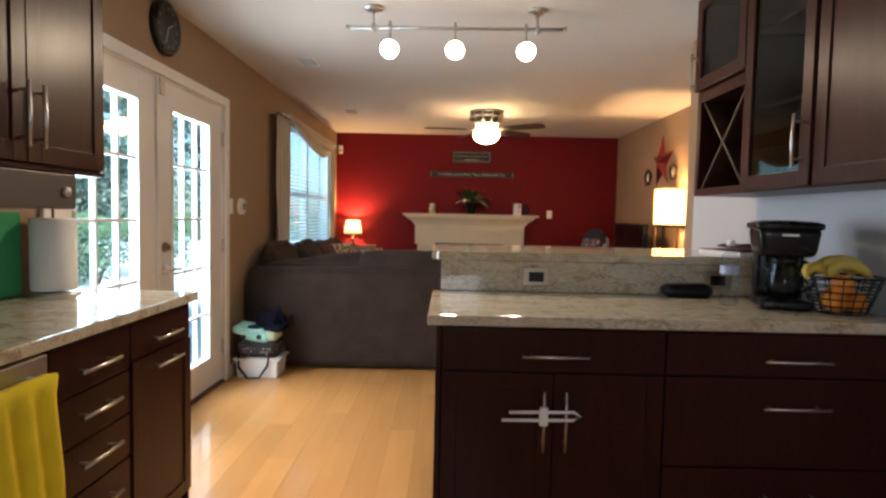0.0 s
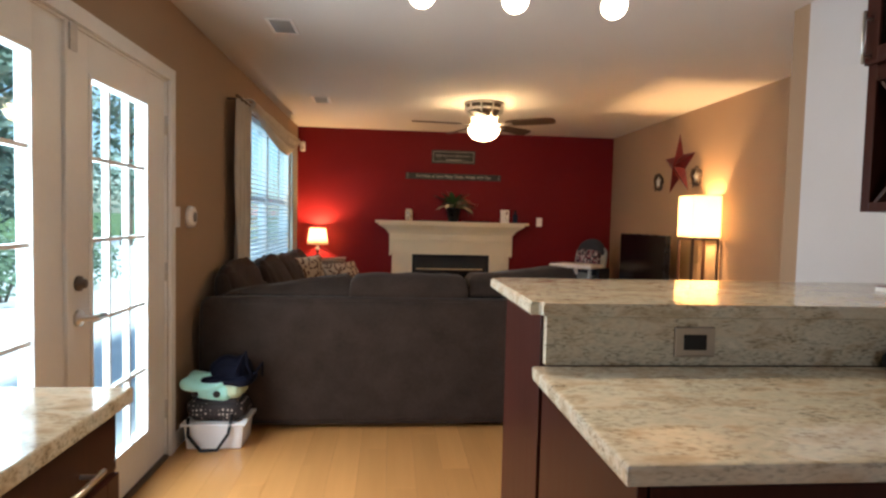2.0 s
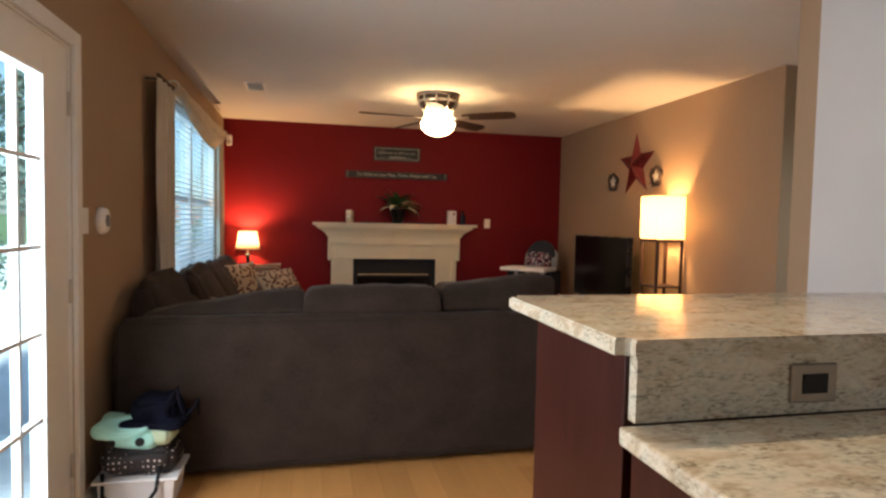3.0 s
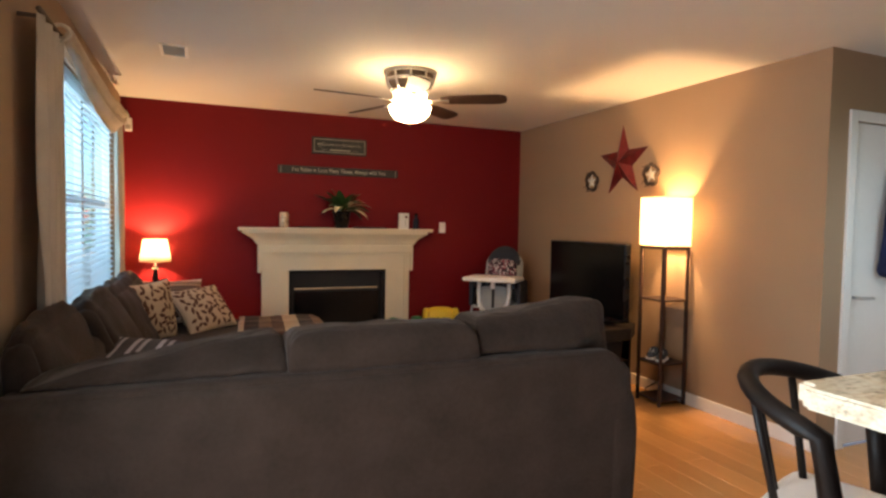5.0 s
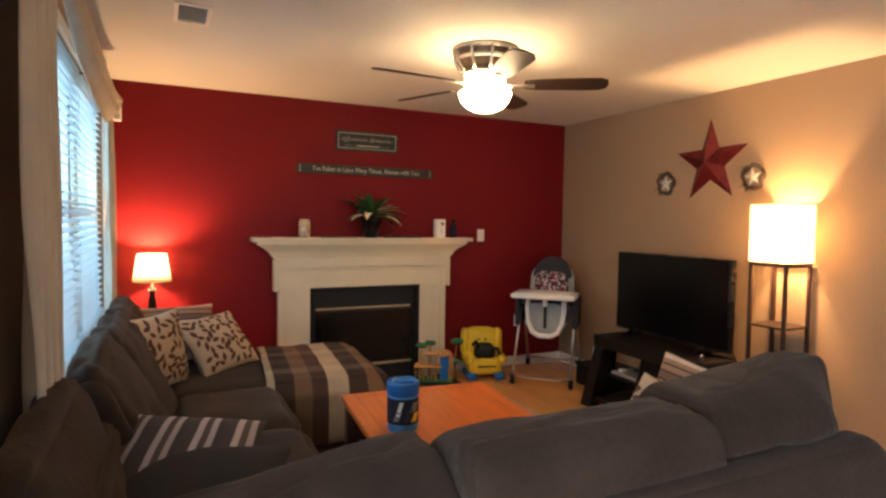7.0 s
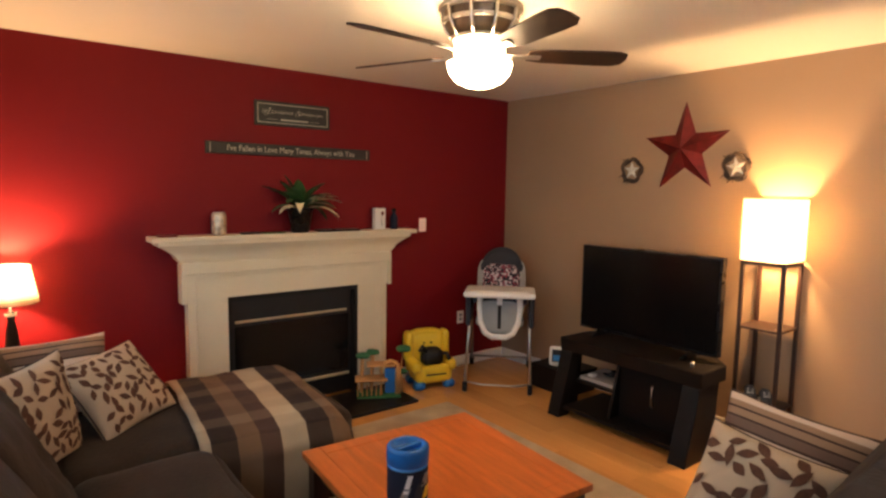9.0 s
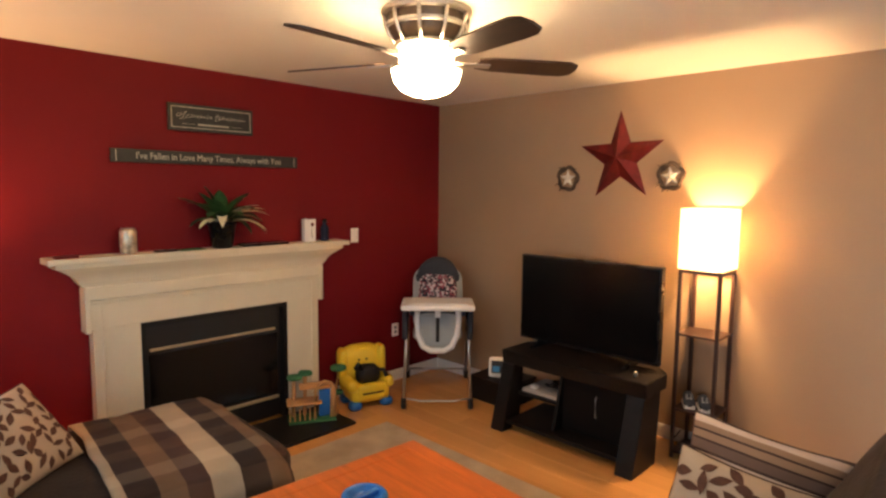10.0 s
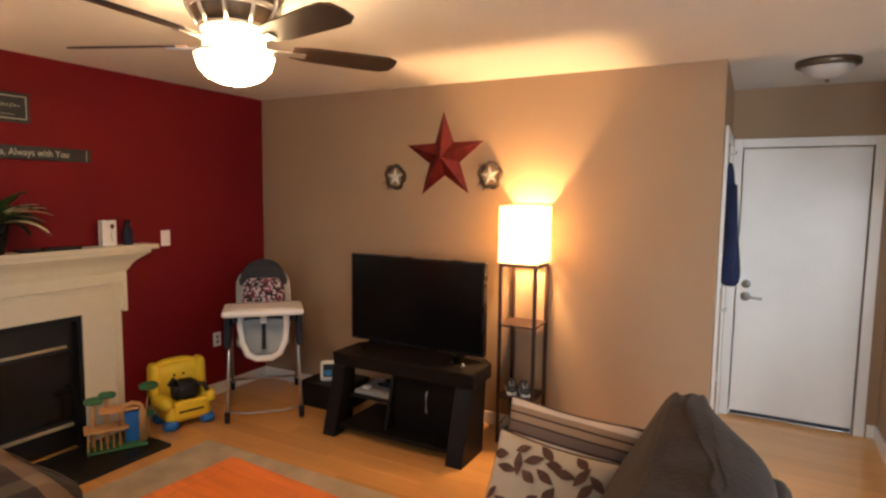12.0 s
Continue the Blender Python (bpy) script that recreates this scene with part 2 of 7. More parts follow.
SMOKED = mat("dark_smoked_pane", (0.006, 0.0055, 0.006), 0.42, scale=2, var=0.1, bump=0.0, spec=0.12)
RUG = mat("grey_beige_rug", (0.44, 0.35, 0.25), 0.98, scale=5, var=0.2, bump=0.9, fine=140, spec=0.1)
DRAPE = mat("beige_drape_cloth", (0.56, 0.49, 0.40), 0.9, scale=5, var=0.12, bump=0.35, fine=180)
BLIND = shade_cloth("white_blind_slat", (0.82, 0.88, 0.92), 0.68)
STARRED = mat("weathered_red_tin", (0.135, 0.009, 0.009), 0.40, 0.35, scale=7, var=0.45, bump=0.15, fine=30)
TWIG = mat("dark_twig", (0.07, 0.045, 0.03), 0.9, scale=20, var=0.4, bump=0.5)
SILVERSTAR = mat("pale_tin", (0.66, 0.63, 0.56), 0.45, 0.2, scale=14, var=0.2, bump=0.1)
SIGNBLACK = mat("black_sign_board", (0.016, 0.017, 0.015), 0.55, scale=12, var=0.5, bump=0.15)
SIGNINK = mat("cream_sign_paint", (0.46, 0.44, 0.37), 0.7, scale=30, var=0.25, bump=0.05)
ORANGEFRUIT = mat("orange_peel", (0.85, 0.28, 0.03), 0.45, scale=20, var=0.1, bump=0.4, fine=120)
BANANA = mat("banana_peel", (0.68, 0.52, 0.10), 0.5, scale=20, var=0.25, bump=0.1)
WOODTOY = mat("pale_toy_wood", (0.56, 0.28, 0.10), 0.55, scale=9, var=0.25, bump=0.1)
TOYGREEN = mat("green_felt", (0.035, 0.15, 0.055), 0.8, scale=9, var=0.25, bump=0.2)
SKIN = mat("cream_pillow_cloth", (0.52, 0.40, 0.285), 0.92, scale=8, var=0.08, bump=0.4, fine=220)
LEAFPRINT = mat("brown_leaf_print", (0.105, 0.044, 0.026), 0.92, scale=30, var=0.35, bump=0.4, fine=220)
PIPING = mat("dark_piping", (0.05, 0.028, 0.02), 0.9, scale=20, var=0.2, bump=0.3)
GLASS = clear_glass("window_glass", (0.78, 0.94, 1.0))
CABGLASS = clear_glass("cabinet_glass", (0.62, 0.70, 0.68), 0.02)
PETGLASS = clear_glass("clear_bottle_plastic", (0.86, 0.9, 0.92), 0.05)
BULBGLOW = glow("frosted_bulb_glow", (1.0, 0.82, 0.58), 16)
BOWLGLOW = glow("frosted_fan_bowl_glow", (1.0, 0.70, 0.38), 18)
OFFGLASS = mat("unlit_frosted_glass", (0.45, 0.43, 0.40), 0.35, scale=4, var=0.05, bump=0.03)
SHADE = shade_cloth("cream_paper_shade", (0.92, 0.86, 0.72), 0.55)
SHADE2 = shade_cloth("cream_linen_shade", (0.92, 0.87, 0.76), 0.72)

FLOORWOOD = mat("honey_oak_plank", (0.62, 0.305, 0.10), 0.22, scale=3, var=0.055, bump=0.008, fine=20, stretch=(7, 0.35, 7), coat=0.35)
# each plank its own tone
fn, fl = FLOORWOOD.node_tree.nodes, FLOORWOOD.node_tree.links
oi, hs, mr = fn.new("ShaderNodeObjectInfo"), fn.new("ShaderNodeHueSaturation"), fn.new("ShaderNodeMapRange")
mr.inputs["To Min"].default_value, mr.inputs["To Max"].default_value = 0.9, 1.1
fl.new(oi.outputs["Random"], mr.inputs["Value"])
fl.new(mr.outputs["Result"], hs.inputs["Value"])
fl.new(node_of(FLOORWOOD, "ShaderNodeValToRGB").outputs["Color"], hs.inputs["Color"])
fl.new(hs.outputs["Color"], fn["Principled BSDF"].inputs["Base Color"])

# polished granite: tan and grey-green clouds drawn out along the slab, with patches of short dark flecks
GRANITE = mat("polished_granite", (0.5, 0.42, 0.3), 0.09, scale=9, var=0.3, bump=0.0, fine=45)
gn, gl = GRANITE.node_tree.nodes, GRANITE.node_tree.links


def stone_noise(scale, stretch, detail, warp):
    n, mp = gn.new("ShaderNodeTexNoise"), gn.new("ShaderNodeMapping")
    mp.inputs["Scale"].default_value = stretch
    n.inputs["Scale"].default_value, n.inputs["Detail"].default_value, n.inputs["Distortion"].default_value = scale, detail, warp
    gl.new(node_of(GRANITE, "ShaderNodeTexCoord").outputs["Object"], mp.inputs["Vector"])
    gl.new(mp.outputs["Vector"], n.inputs["Vector"])
    return n.outputs["Fac"]


def stone_ramp(fac, stops):
    r = gn.new("ShaderNodeValToRGB")
    e = r.color_ramp.elements
    e[0].position, e[0].color = stops[0][0], (*stops[0][1], 1)
    e[1].position, e[1].color = stops[-1][0], (*stops[-1][1], 1)
    for p, c in stops[1:-1]:
        e.new(p).color = (*c, 1)
    gl.new(fac, r.inputs["Fac"])
    return r.outputs["Color"]


def stone_mix(fac, one, two):
    mx = gn.new("ShaderNodeMix")
    mx.data_type = "RGBA"
    gl.new(fac, mx.inputs[0])
    gl.new(one, mx.inputs[6])
    gl.new(two, mx.inputs[7])
    return mx.outputs[2]


clouds = stone_ramp(stone_noise(7.5, (1.0, 1.9, 2.2), 7, 0.9), [(0.30, (0.36, 0.285, 0.185)), (0.42, (0.53, 0.43, 0.30)), (0.52, (0.66, 0.585, 0.45)), (0.62, (0.56, 0.53, 0.42)), (0.74, (0.74, 0.68, 0.55))])
grains = stone_ramp(stone_noise(105, (0.55, 1.0, 1.6), 3, 0.3), [(0.37, (0.04, 0.036, 0.026)), (0.43, (0.34, 0.32, 0.235)), (0.60, (0.62, 0.59, 0.46))])
patch = stone_ramp(stone_noise(11, (0.8, 1.2, 1.6), 5, 1.2), [(0.40, (0.12, 0.12, 0.12)), (0.62, (0.60, 0.60, 0.60))])
gl.new(stone_mix(patch, clouds, grains), gn["Principled BSDF"].inputs["Base Color"])

_a, _b, _c, _d, _e = (0.42, 0.33, 0.225), (0.022, 0.011, 0.0085), (0.15, 0.085, 0.046), (0.055, 0.025, 0.018), (0.18, 0.108, 0.06)
PLAID = stripes("brown_plaid_fleece", 0, [(0.0, _a), (0.066, _b), (0.2075, _c), (0.3325, _d), (0.455, _a), (0.6125, _b), (0.7625, _c), (0.90, _d)], 0.80, 0.98,
                (1, [(0.0, _a), (0.25, _d), (0.50, _e), (0.75, _b)], 0.44), 0.8)
_p, _q, _r, _t = (0.62, 0.49, 0.40), (0.045, 0.022, 0.016), (0.30, 0.185, 0.115), (0.15, 0.092, 0.068)
STRIPE = stripes("striped_pillow_cloth", 1, [(0.0, _t), (0.20, _q), (0.24, _p), (0.42, _q), (0.46, _t), (0.60, _q), (0.63, _r), (0.74, _q), (0.77, _r), (0.86, _p), (0.97, _q)], 0.225)
GREYSTRIPE = stripes("grey_striped_pillow_cloth", 0, [(0.0, (0.06, 0.045, 0.042)), (0.30, (0.46, 0.38, 0.37)), (0.48, (0.08, 0.06, 0.055)), (0.66, (0.40, 0.33, 0.32)), (0.82, (0.05, 0.04, 0.038))], 0.12)
DARKPILLOW = mat("dark_grey_pillow_cloth", (0.034, 0.026, 0.022), 0.92, scale=10, var=0.2, bump=0.5, fine=200)
PALEMINT = mat("pale_lime_cloth", (0.50, 0.60, 0.40), 0.85, scale=6, var=0.12, bump=0.4, fine=150)
DOTS = mat("dotted_bag_cloth", (0.02, 0.015, 0.015), 0.7, scale=6, var=0.2, bump=0.2)
dn, dl = DOTS.node_tree.nodes, DOTS.node_tree.links
vo, dr = dn.new("ShaderNodeTexVoronoi"), dn.new("ShaderNodeValToRGB")
vo.inputs["Scale"].default_value, vo.inputs["Randomness"].default_value = 42, 0.25
dr.color_ramp.elements[0].position, dr.color_ramp.elements[0].color = 0.19, (0.60, 0.50, 0.45, 1)
dr.color_ramp.elements[1].position, dr.color_ramp.elements[1].color = 0.25, (0.02, 0.014, 0.014, 1)
dl.new(node_of(DOTS, "ShaderNodeTexCoord").outputs["Object"], vo.inputs["Vector"])
dl.new(vo.outputs["Distance"], dr.inputs["Fac"])
dl.new(dr.outputs["Color"], dn["Principled BSDF"].inputs["Base Color"])
FLORAL = mat("speckled_floral_cloth", (0.06, 0.045, 0.06), 0.9, scale=40, var=0.2, bump=0.3)
fo, fr2 = FLORAL.node_tree.nodes.new("ShaderNodeTexVoronoi"), FLORAL.node_tree.nodes.new("ShaderNodeValToRGB")
fo.inputs["Scale"].default_value = 75
fr2.color_ramp.interpolation = "CONSTANT"
fr2.color_ramp.elements[0].color = (0.02, 0.015, 0.025, 1)
fr2.color_ramp.elements[1].position, fr2.color_ramp.elements[1].color = 0.5, (0.55, 0.48, 0.50, 1)
fr2.color_ramp.elements.new(0.8).color = (0.28, 0.05, 0.08, 1)
FLORAL.node_tree.links.new(node_of(FLORAL, "ShaderNodeTexCoord").outputs["Object"], fo.inputs["Vector"])
sepc = FLORAL.node_tree.nodes.new("ShaderNodeSeparateColor")
FLORAL.node_tree.links.new(fo.outputs["Color"], sepc.inputs[0])
FLORAL.node_tree.links.new(sepc.outputs[0], fr2.inputs["Fac"])
FLORAL.node_tree.links.new(fr2.outputs["Color"], FLORAL.node_tree.nodes["Principled BSDF"].inputs["Base Color"])

# ---- mesh helpers ----


def mesh_of(name, bm, material, smooth=False):
    me = bpy.data.meshes.new(name)
    bmesh.ops.recalc_face_normals(bm, faces=bm.faces)
    bm.to_mesh(me)
    bm.free()
    me.materials.append(material)
    if smooth:
        me.polygons.foreach_set("use_smooth", [True] * len(me.polygons))
    return me


def part(name, bm, material, parent, label="", smooth=False):
    ob = new(name, mesh_of(name, bm, material, smooth))
    ob.parent = parent
    if label:
        tagged(ob, label)
    return ob


def thing(name, label, category, at=(0, 0, 0), turn=0.0, group=""):
    ob = new(name)
    ob.matrix_basis = pose(*at, 0, 0, turn)
    return tagged(ob, label, category, group)


def solid(name, bm, material, label, category, group="", smooth=False):
    return tagged(new(name, mesh_of(name, bm, material, smooth)), label, category, group)


def structure(name, bm, material, label="", category=""):
    return tagged(new(name, mesh_of(name, bm, material)), label, category, kind="structure")


def box(x0, x1, y0, y1, z0, z1, bevel=0.0, bm=None, seg=2):
    bm = bm or bmesh.new()
    vs = [bm.verts.new((x, y, z)) for z in (z0, z1) for y in (y0, y1) for x in (x0, x1)]
    fs = [bm.faces.new([vs[i] for i in q]) for q in ((0, 2, 3, 1), (4, 5, 7, 6), (0, 1, 5, 4), (1, 3, 7, 5), (3, 2, 6, 7), (2, 0, 4, 6))]
    if bevel:
        es = list({e for f in fs for e in f.edges})
        bmesh.ops.bevel(bm, geom=es, offset=bevel, segments=seg, affect="EDGES", clamp_overlap=True, profile=0.6)
    return bm


def lathe(profile, n=24, bm=None, at=(0, 0, 0), m=None):
    """A turned solid from (radius, height) pairs round z."""
    bm = bm or bmesh.new()
    m = m or Matrix.Translation(at)
    rings = []
    for r, z in profile:
        if r < 1e-5:
            rings.append([bm.verts.new(m @ Vector((0, 0, z)))])
        else:
            rings.append([bm.verts.new(m @ Vector((r * math.cos(2 * math.pi * k / n), r * math.sin(2 * math.pi * k / n), z))) for k in range(n)])
    for a, b in zip(rings, rings[1:]):
        for k in range(n):
            q = [a[k % len(a)], a[(k + 1) % len(a)], b[(k + 1) % len(b)], b[k % len(b)]]
            q = list(dict.fromkeys(q))
            if len(q) > 2:
                bm.faces.new(q)
    return bm


def tube(points, r, n=8, bm=None, closed=False, taper=None):
    """A round bar along points."""
    bm = bm or bmesh.new()
    pts = [Vector(p) for p in points]
    rings, up = [], Vector((0, 0, 1))
    for i, p in enumerate(pts):
        a = pts[(i - 1) % len(pts)] if closed or i else p
        b = pts[(i + 1) % len(pts)] if closed or i < len(pts) - 1 else p
        d = (b - a).normalized()
        side = d.cross(up)
        if side.length < 0.05:
            side = d.cross(Vector((1, 0, 0)))
        side.normalize()
        top = side.cross(d)
        rr = r * (taper[i] if taper else 1)
        rings.append([bm.verts.new(p + rr * (math.cos(2 * math.pi * k / n) * side + math.sin(2 * math.pi * k / n) * top)) for k in range(n)])
    pairs = list(zip(rings, rings[1:])) + ([(rings[-1], rings[0])] if closed else [])
    for a, b in pairs:
        for k in range(n):
            bm.faces.new((a[k], a[(k + 1) % n], b[(k + 1) % n], b[k]))
    if not closed:
        bm.faces.new(rings[0][::-1])
        bm.faces.new(rings[-1])
    return bm


def soft(x0, x1, y0, y1, z0, z1, r=0.06, puff=0.03, n=14, wrinkle=0.006, seed=0.0, bm=None):
    """An upholstered block: rounded edges, swollen faces, a slightly uneven surface."""
    bm = bm or bmesh.new()
    c, h = Vector(((x0 + x1) / 2, (y0 + y1) / 2, (z0 + z1) / 2)), Vector(((x1 - x0) / 2, (y1 - y0) / 2, (z1 - z0) / 2))
    r = min(r, *(0.95 * v for v in h))
    seen = {}

    def vert(u):
        key = tuple(round(v, 5) for v in u)
        if key not in seen:
            q = Vector([u[i] * h[i] for i in range(3)])
            core = Vector([max(-h[i] + r, min(h[i] - r, q[i])) for i in range(3)])
            d = q - core
            d = d.normalized() if d.length > 1e-6 else Vector((0, 0, 0))
            p = core + r * d
            swell = max((1 - u[(i + 1) % 3] ** 4) * (1 - u[(i + 2) % 3] ** 4) * abs(u[i]) ** 6 for i in range(3))
            w = noise.noise((p + c) * 5 + Vector((seed, seed, seed))) + 0.5 * noise.noise((p + c) * 13 + Vector((seed, 0, 0)))
            seen[key] = bm.verts.new(c + p + d * (puff * swell + wrinkle * w))
        return seen[key]

    steps = [math.sin(math.pi / 2 * (2 * i / n - 1)) for i in range(n + 1)]
    for ax in range(3):
        for s in (-1, 1):
            for i in range(n):
                for j in range(n):
                    q = []
                    for a, b in ((i, j), (i + 1, j), (i + 1, j + 1), (i, j + 1)):
                        u = [0, 0, 0]
                        u[ax], u[(ax + 1) % 3], u[(ax + 2) % 3] = s, steps[a], steps[b]
                        q.append(vert(u))
                    bm.faces.new(q)
    return bm


def cushion_point(u, v, w, h, t, s):
    """Pillow surface: corners drawn out, middle swollen."""
    k = 1 - 0.07 * (1 - v * v) * u * u
    l = 1 - 0.07 * (1 - u * u) * v * v
    fat = (max(0.0, 1 - u * u) * max(0.0, 1 - v * v)) ** 0.42
    z = s * t / 2 * fat + 0.008 * noise.noise(Vector((u * 2 + w, v * 2, s)))
    return Vector((w / 2 * u * k, h / 2 * v * l, z))


def cushion(w, h, t, n=26):
    bm = bmesh.new()
    rows = {}
    for s in (1, -1):
        for i in range(n + 1):
            for j in range(n + 1):
                u, v = math.sin(math.pi / 2 * (2 * i / n - 1)), math.sin(math.pi / 2 * (2 * j / n - 1))
                edge = i in (0, n) or j in (0, n)
                if edge and s == -1:
                    rows[s, i, j] = rows[1, i, j]
                else:
                    rows[s, i, j] = bm.verts.new(cushion_point(u, v, w, h, 0 if edge else t, s))
        for i in range(n):
            for j in range(n):
                bm.faces.new([rows[s, a, b] for a, b in ((i, j), (i + 1, j), (i + 1, j + 1), (i, j + 1))])
    return bm


def leaf_print(w, h, t, count, size, seed):
    """Printed leaves that lie on both faces of a pillow."""
    rnd = random.Random(seed)
    bm = bmesh.new()
    placed = []
    for _ in range(count * 12):
        if len(placed) >= count:
            break
        a, b, s = rnd.uniform(-0.86, 0.86), rnd.uniform(-0.86, 0.86), rnd.choice((1, -1)) if count > 40 else 1
        if any(q[2] == s and math.hypot((a - q[0]) * w, (b - q[1]) * h) < size * 2.35 for q in placed):
            continue
        placed.append((a, b, s))
        turn, ln, wd = rnd.uniform(0, math.pi), size * rnd.uniform(0.8, 1.2), size * rnd.uniform(0.40, 0.52)
        left, right = [], []
        for k in range(7):
            x = (k / 6 * 2 - 1) * ln
            y = wd * (1 - abs(k / 6 * 2 - 1) ** 1.6)
            for row, sy in ((left, y), (right, -y)):
                dx, dy = x * math.cos(turn) - sy * math.sin(turn), x * math.sin(turn) + sy * math.cos(turn)
                p = cushion_point(max(-0.97, min(0.97, a + dx / w * 2)), max(-0.97, min(0.97, b + dy / h * 2)), w, h, t, s)
                p.z += s * 0.005
                row.append(bm.verts.new(p))
        for k in range(6):
            bm.faces.new((left[k], left[k + 1], right[k + 1], right[k]))
    bmesh.ops.remove_doubles(bm, verts=bm.verts, dist=1e-5)
    return bm




def text_mesh(words, size, material, parent, m, name="lettering"):
    """Raised lettering in the built-in font, as a mesh."""
    cu = bpy.data.curves.new(name, "FONT")
    cu.body, cu.size, cu.align_x, cu.align_y, cu.extrude, cu.resolution_u = words, size, "CENTER", "CENTER", 0.0008, 2
    tmp = new("lettering_source", cu)
    me = bpy.data.meshes.new_from_object(tmp.evaluated_get(bpy.context.evaluated_depsgraph_get()))
    bpy.data.objects.remove(tmp)
    me.materials.clear()
    me.materials.append(material)
    ob = tagged(new(name, me), kind="stuff")
    ob.parent = parent
    ob.matrix_basis = m
    return ob

# ---- the large structure ----
W, E, N_, S_, C = -1.52, 2.64, 8.953, -1.6, 2.472
KE, HS, HN, HE = 1.76, 4.26, 5.28, 3.75


def wall_y(name, x0, x1, y0, y1, material, holes=(), label=""):
    """A wall that runs along y, with openings (y0, y1, z0, z1) through it."""
    bm = bmesh.new()
    at = y0
    for a, b, lo, hi in sorted(holes):
        box(x0, x1, at, a, 0, C, bm=bm)
        if lo > 0:
            box(x0, x1, a, b, 0, lo, bm=bm)
        box(x0, x1, a, b, hi, C, bm=bm)
        at = b
    box(x0, x1, at, y1, 0, C, bm=bm)
    return structure(name, bm, material, label, "wall")


def wall_x(name, y0, y1, x0, x1, material, holes=(), label=""):
    bm = bmesh.new()
    at = x0
    for a, b, lo, hi in sorted(holes):
        box(at, a, y0, y1, 0, C, bm=bm)
        if lo > 0:
            box(a, b, y0, y1, 0, lo, bm=bm)
        box(a, b, y0, y1, hi, C, bm=bm)
        at = b
    box(at, x1, y0, y1, 0, C, bm=bm)
    return structure(name, bm, material, label, "wall")


DY0, DY1, DTOP = 2.70, 4.59, 2.04
WY0, WY1, WZ0, WZ1 = 6.15, 8.50, 0.80, 2.20
wall_y("wall_west", W - 0.16, W, S_, N_ + 0.2, TAN, [(DY0, DY1, 0, DTOP), (WY0, WY1, WZ0, WZ1)], "tan painted wall with French doors and a window")
FX0, FX1, FTOP = -0.035, 0.975, 0.865
wall_x("wall_north", N_, N_ + 0.2, W, E + 0.12, RED, [(FX0 - 0.01, FX1 + 0.01, 0, FTOP + 0.01)], "deep red painted accent wall")
wall_y("wall_east", E, E + 0.12, HN, N_, TAN, (), "tan painted living room wall")
wall_x("wall_hall_north", HN, HN + 0.12, E + 0.12, HE + 0.14, TAN, [(2.88, 3.62, 0, 2.05)], "tan painted hall wall")
wall_y("wall_front", HE, HE + 0.14, HS - 0.14, HN, TAN, [(4.395, 5.20, 0, 2.045)], "tan painted wall round the front door")
# The opening here is cut for the added hall window.
wall_x("wall_hall_south", HS - 0.12, HS, KE, HE, TAN, [(2.25, 3.2, 0.9, 2.1)], "tan painted hall wall")
wall_y("wall_kitchen_east", KE, KE + 0.12, S_, HS - 0.12, GREYWALL, (), "pale grey painted kitchen wall")
# The opening here is cut for the added kitchen window.
wall_x("wall_south", S_ - 0.15, S_, W, KE + 0.12, TAN, [(-0.6, 0.6, 1.0, 2.0)], "tan painted kitchen wall")
structure("ceiling", box(W - 0.16, HE + 0.2, S_ - 0.2, N_ + 0.2, C, C + 0.15), CEIL, "off-white painted ceiling", "ceiling")
floor = structure("floor", box(W - 0.16, HE + 0.2, S_ - 0.2, N_ + 0.2, -0.16, -0.012), TABLELEG, "honey oak plank floor", "floor")
structure("closet_back", box(2.8, 3.7, HN + 0.7, HN + 0.75, 0, C), TAN, "closet wall", "wall")
structure("backsplash", box(KE - 0.008, KE, -0.8, 3.34, 0.94, 1.42), BLUEWALL, "blue-grey kitchen backsplash", "backsplash")


def baseboard(name, x0, x1, y0, y1, h=0.095):
    bm = box(x0, x1, y0, y1, 0, h, 0.004)
    structure(name, bm, WHITE, "white painted baseboard", "baseboard")


T = 0.014
baseboard("baseboard_north_left", W, -0.33, N_ - T, N_)
baseboard("baseboard_north_right", 1.30, E, N_ - T, N_)
baseboard("baseboard_east", E - T, E, HN, N_ - T)
baseboard("baseboard_east_end", E - T, E + 0.12, HN - T, HN)
baseboard("baseboard_hall_north", E + 0.12, 2.80, HN - T, HN)
baseboard("baseboard_front_left", HE - T, HE, HS, 4.32)
baseboard("baseboard_hall_south", KE - T, HE - T, HS, HS + T)
baseboard("baseboard_west", W, W + T, 4.67, N_ - T)


def casing_y(name, x0, x1, y0, y1, top, wdt=0.065, sill=None):
    """Door or window casing on a wall that runs along y."""
    bm = box(x0, x1, y0 - wdt, y0, sill or 0, top + wdt, 0.005)
    box(x0, x1, y1, y1 + wdt, sill or 0, top + wdt, 0.005, bm)
    box(x0, x1, y0, y1, top, top + wdt, 0.005, bm)
    return structure(name, bm, WHITE, "white painted casing", "trim")


casing_y("trim_french_door", W, W + 0.02, DY0, DY1, DTOP)
bm = box(W - 0.16, W, DY0, DY0 + 0.015, 0, DTOP)
box(W - 0.16, W, DY1 - 0.015, DY1, 0, DTOP, bm=bm)
box(W - 0.16, W, DY0 + 0.015, DY1 - 0.015, DTOP - 0.012, DTOP, bm=bm)
structure("trim_french_jamb", bm, WHITE, "white painted door jamb", "trim")
structure("threshold", box(W - 0.16, W + 0.01, DY0 + 0.015, DY1 - 0.015, -0.012, 0.018, 0.004), BRONZE, "dark metal threshold", "trim")


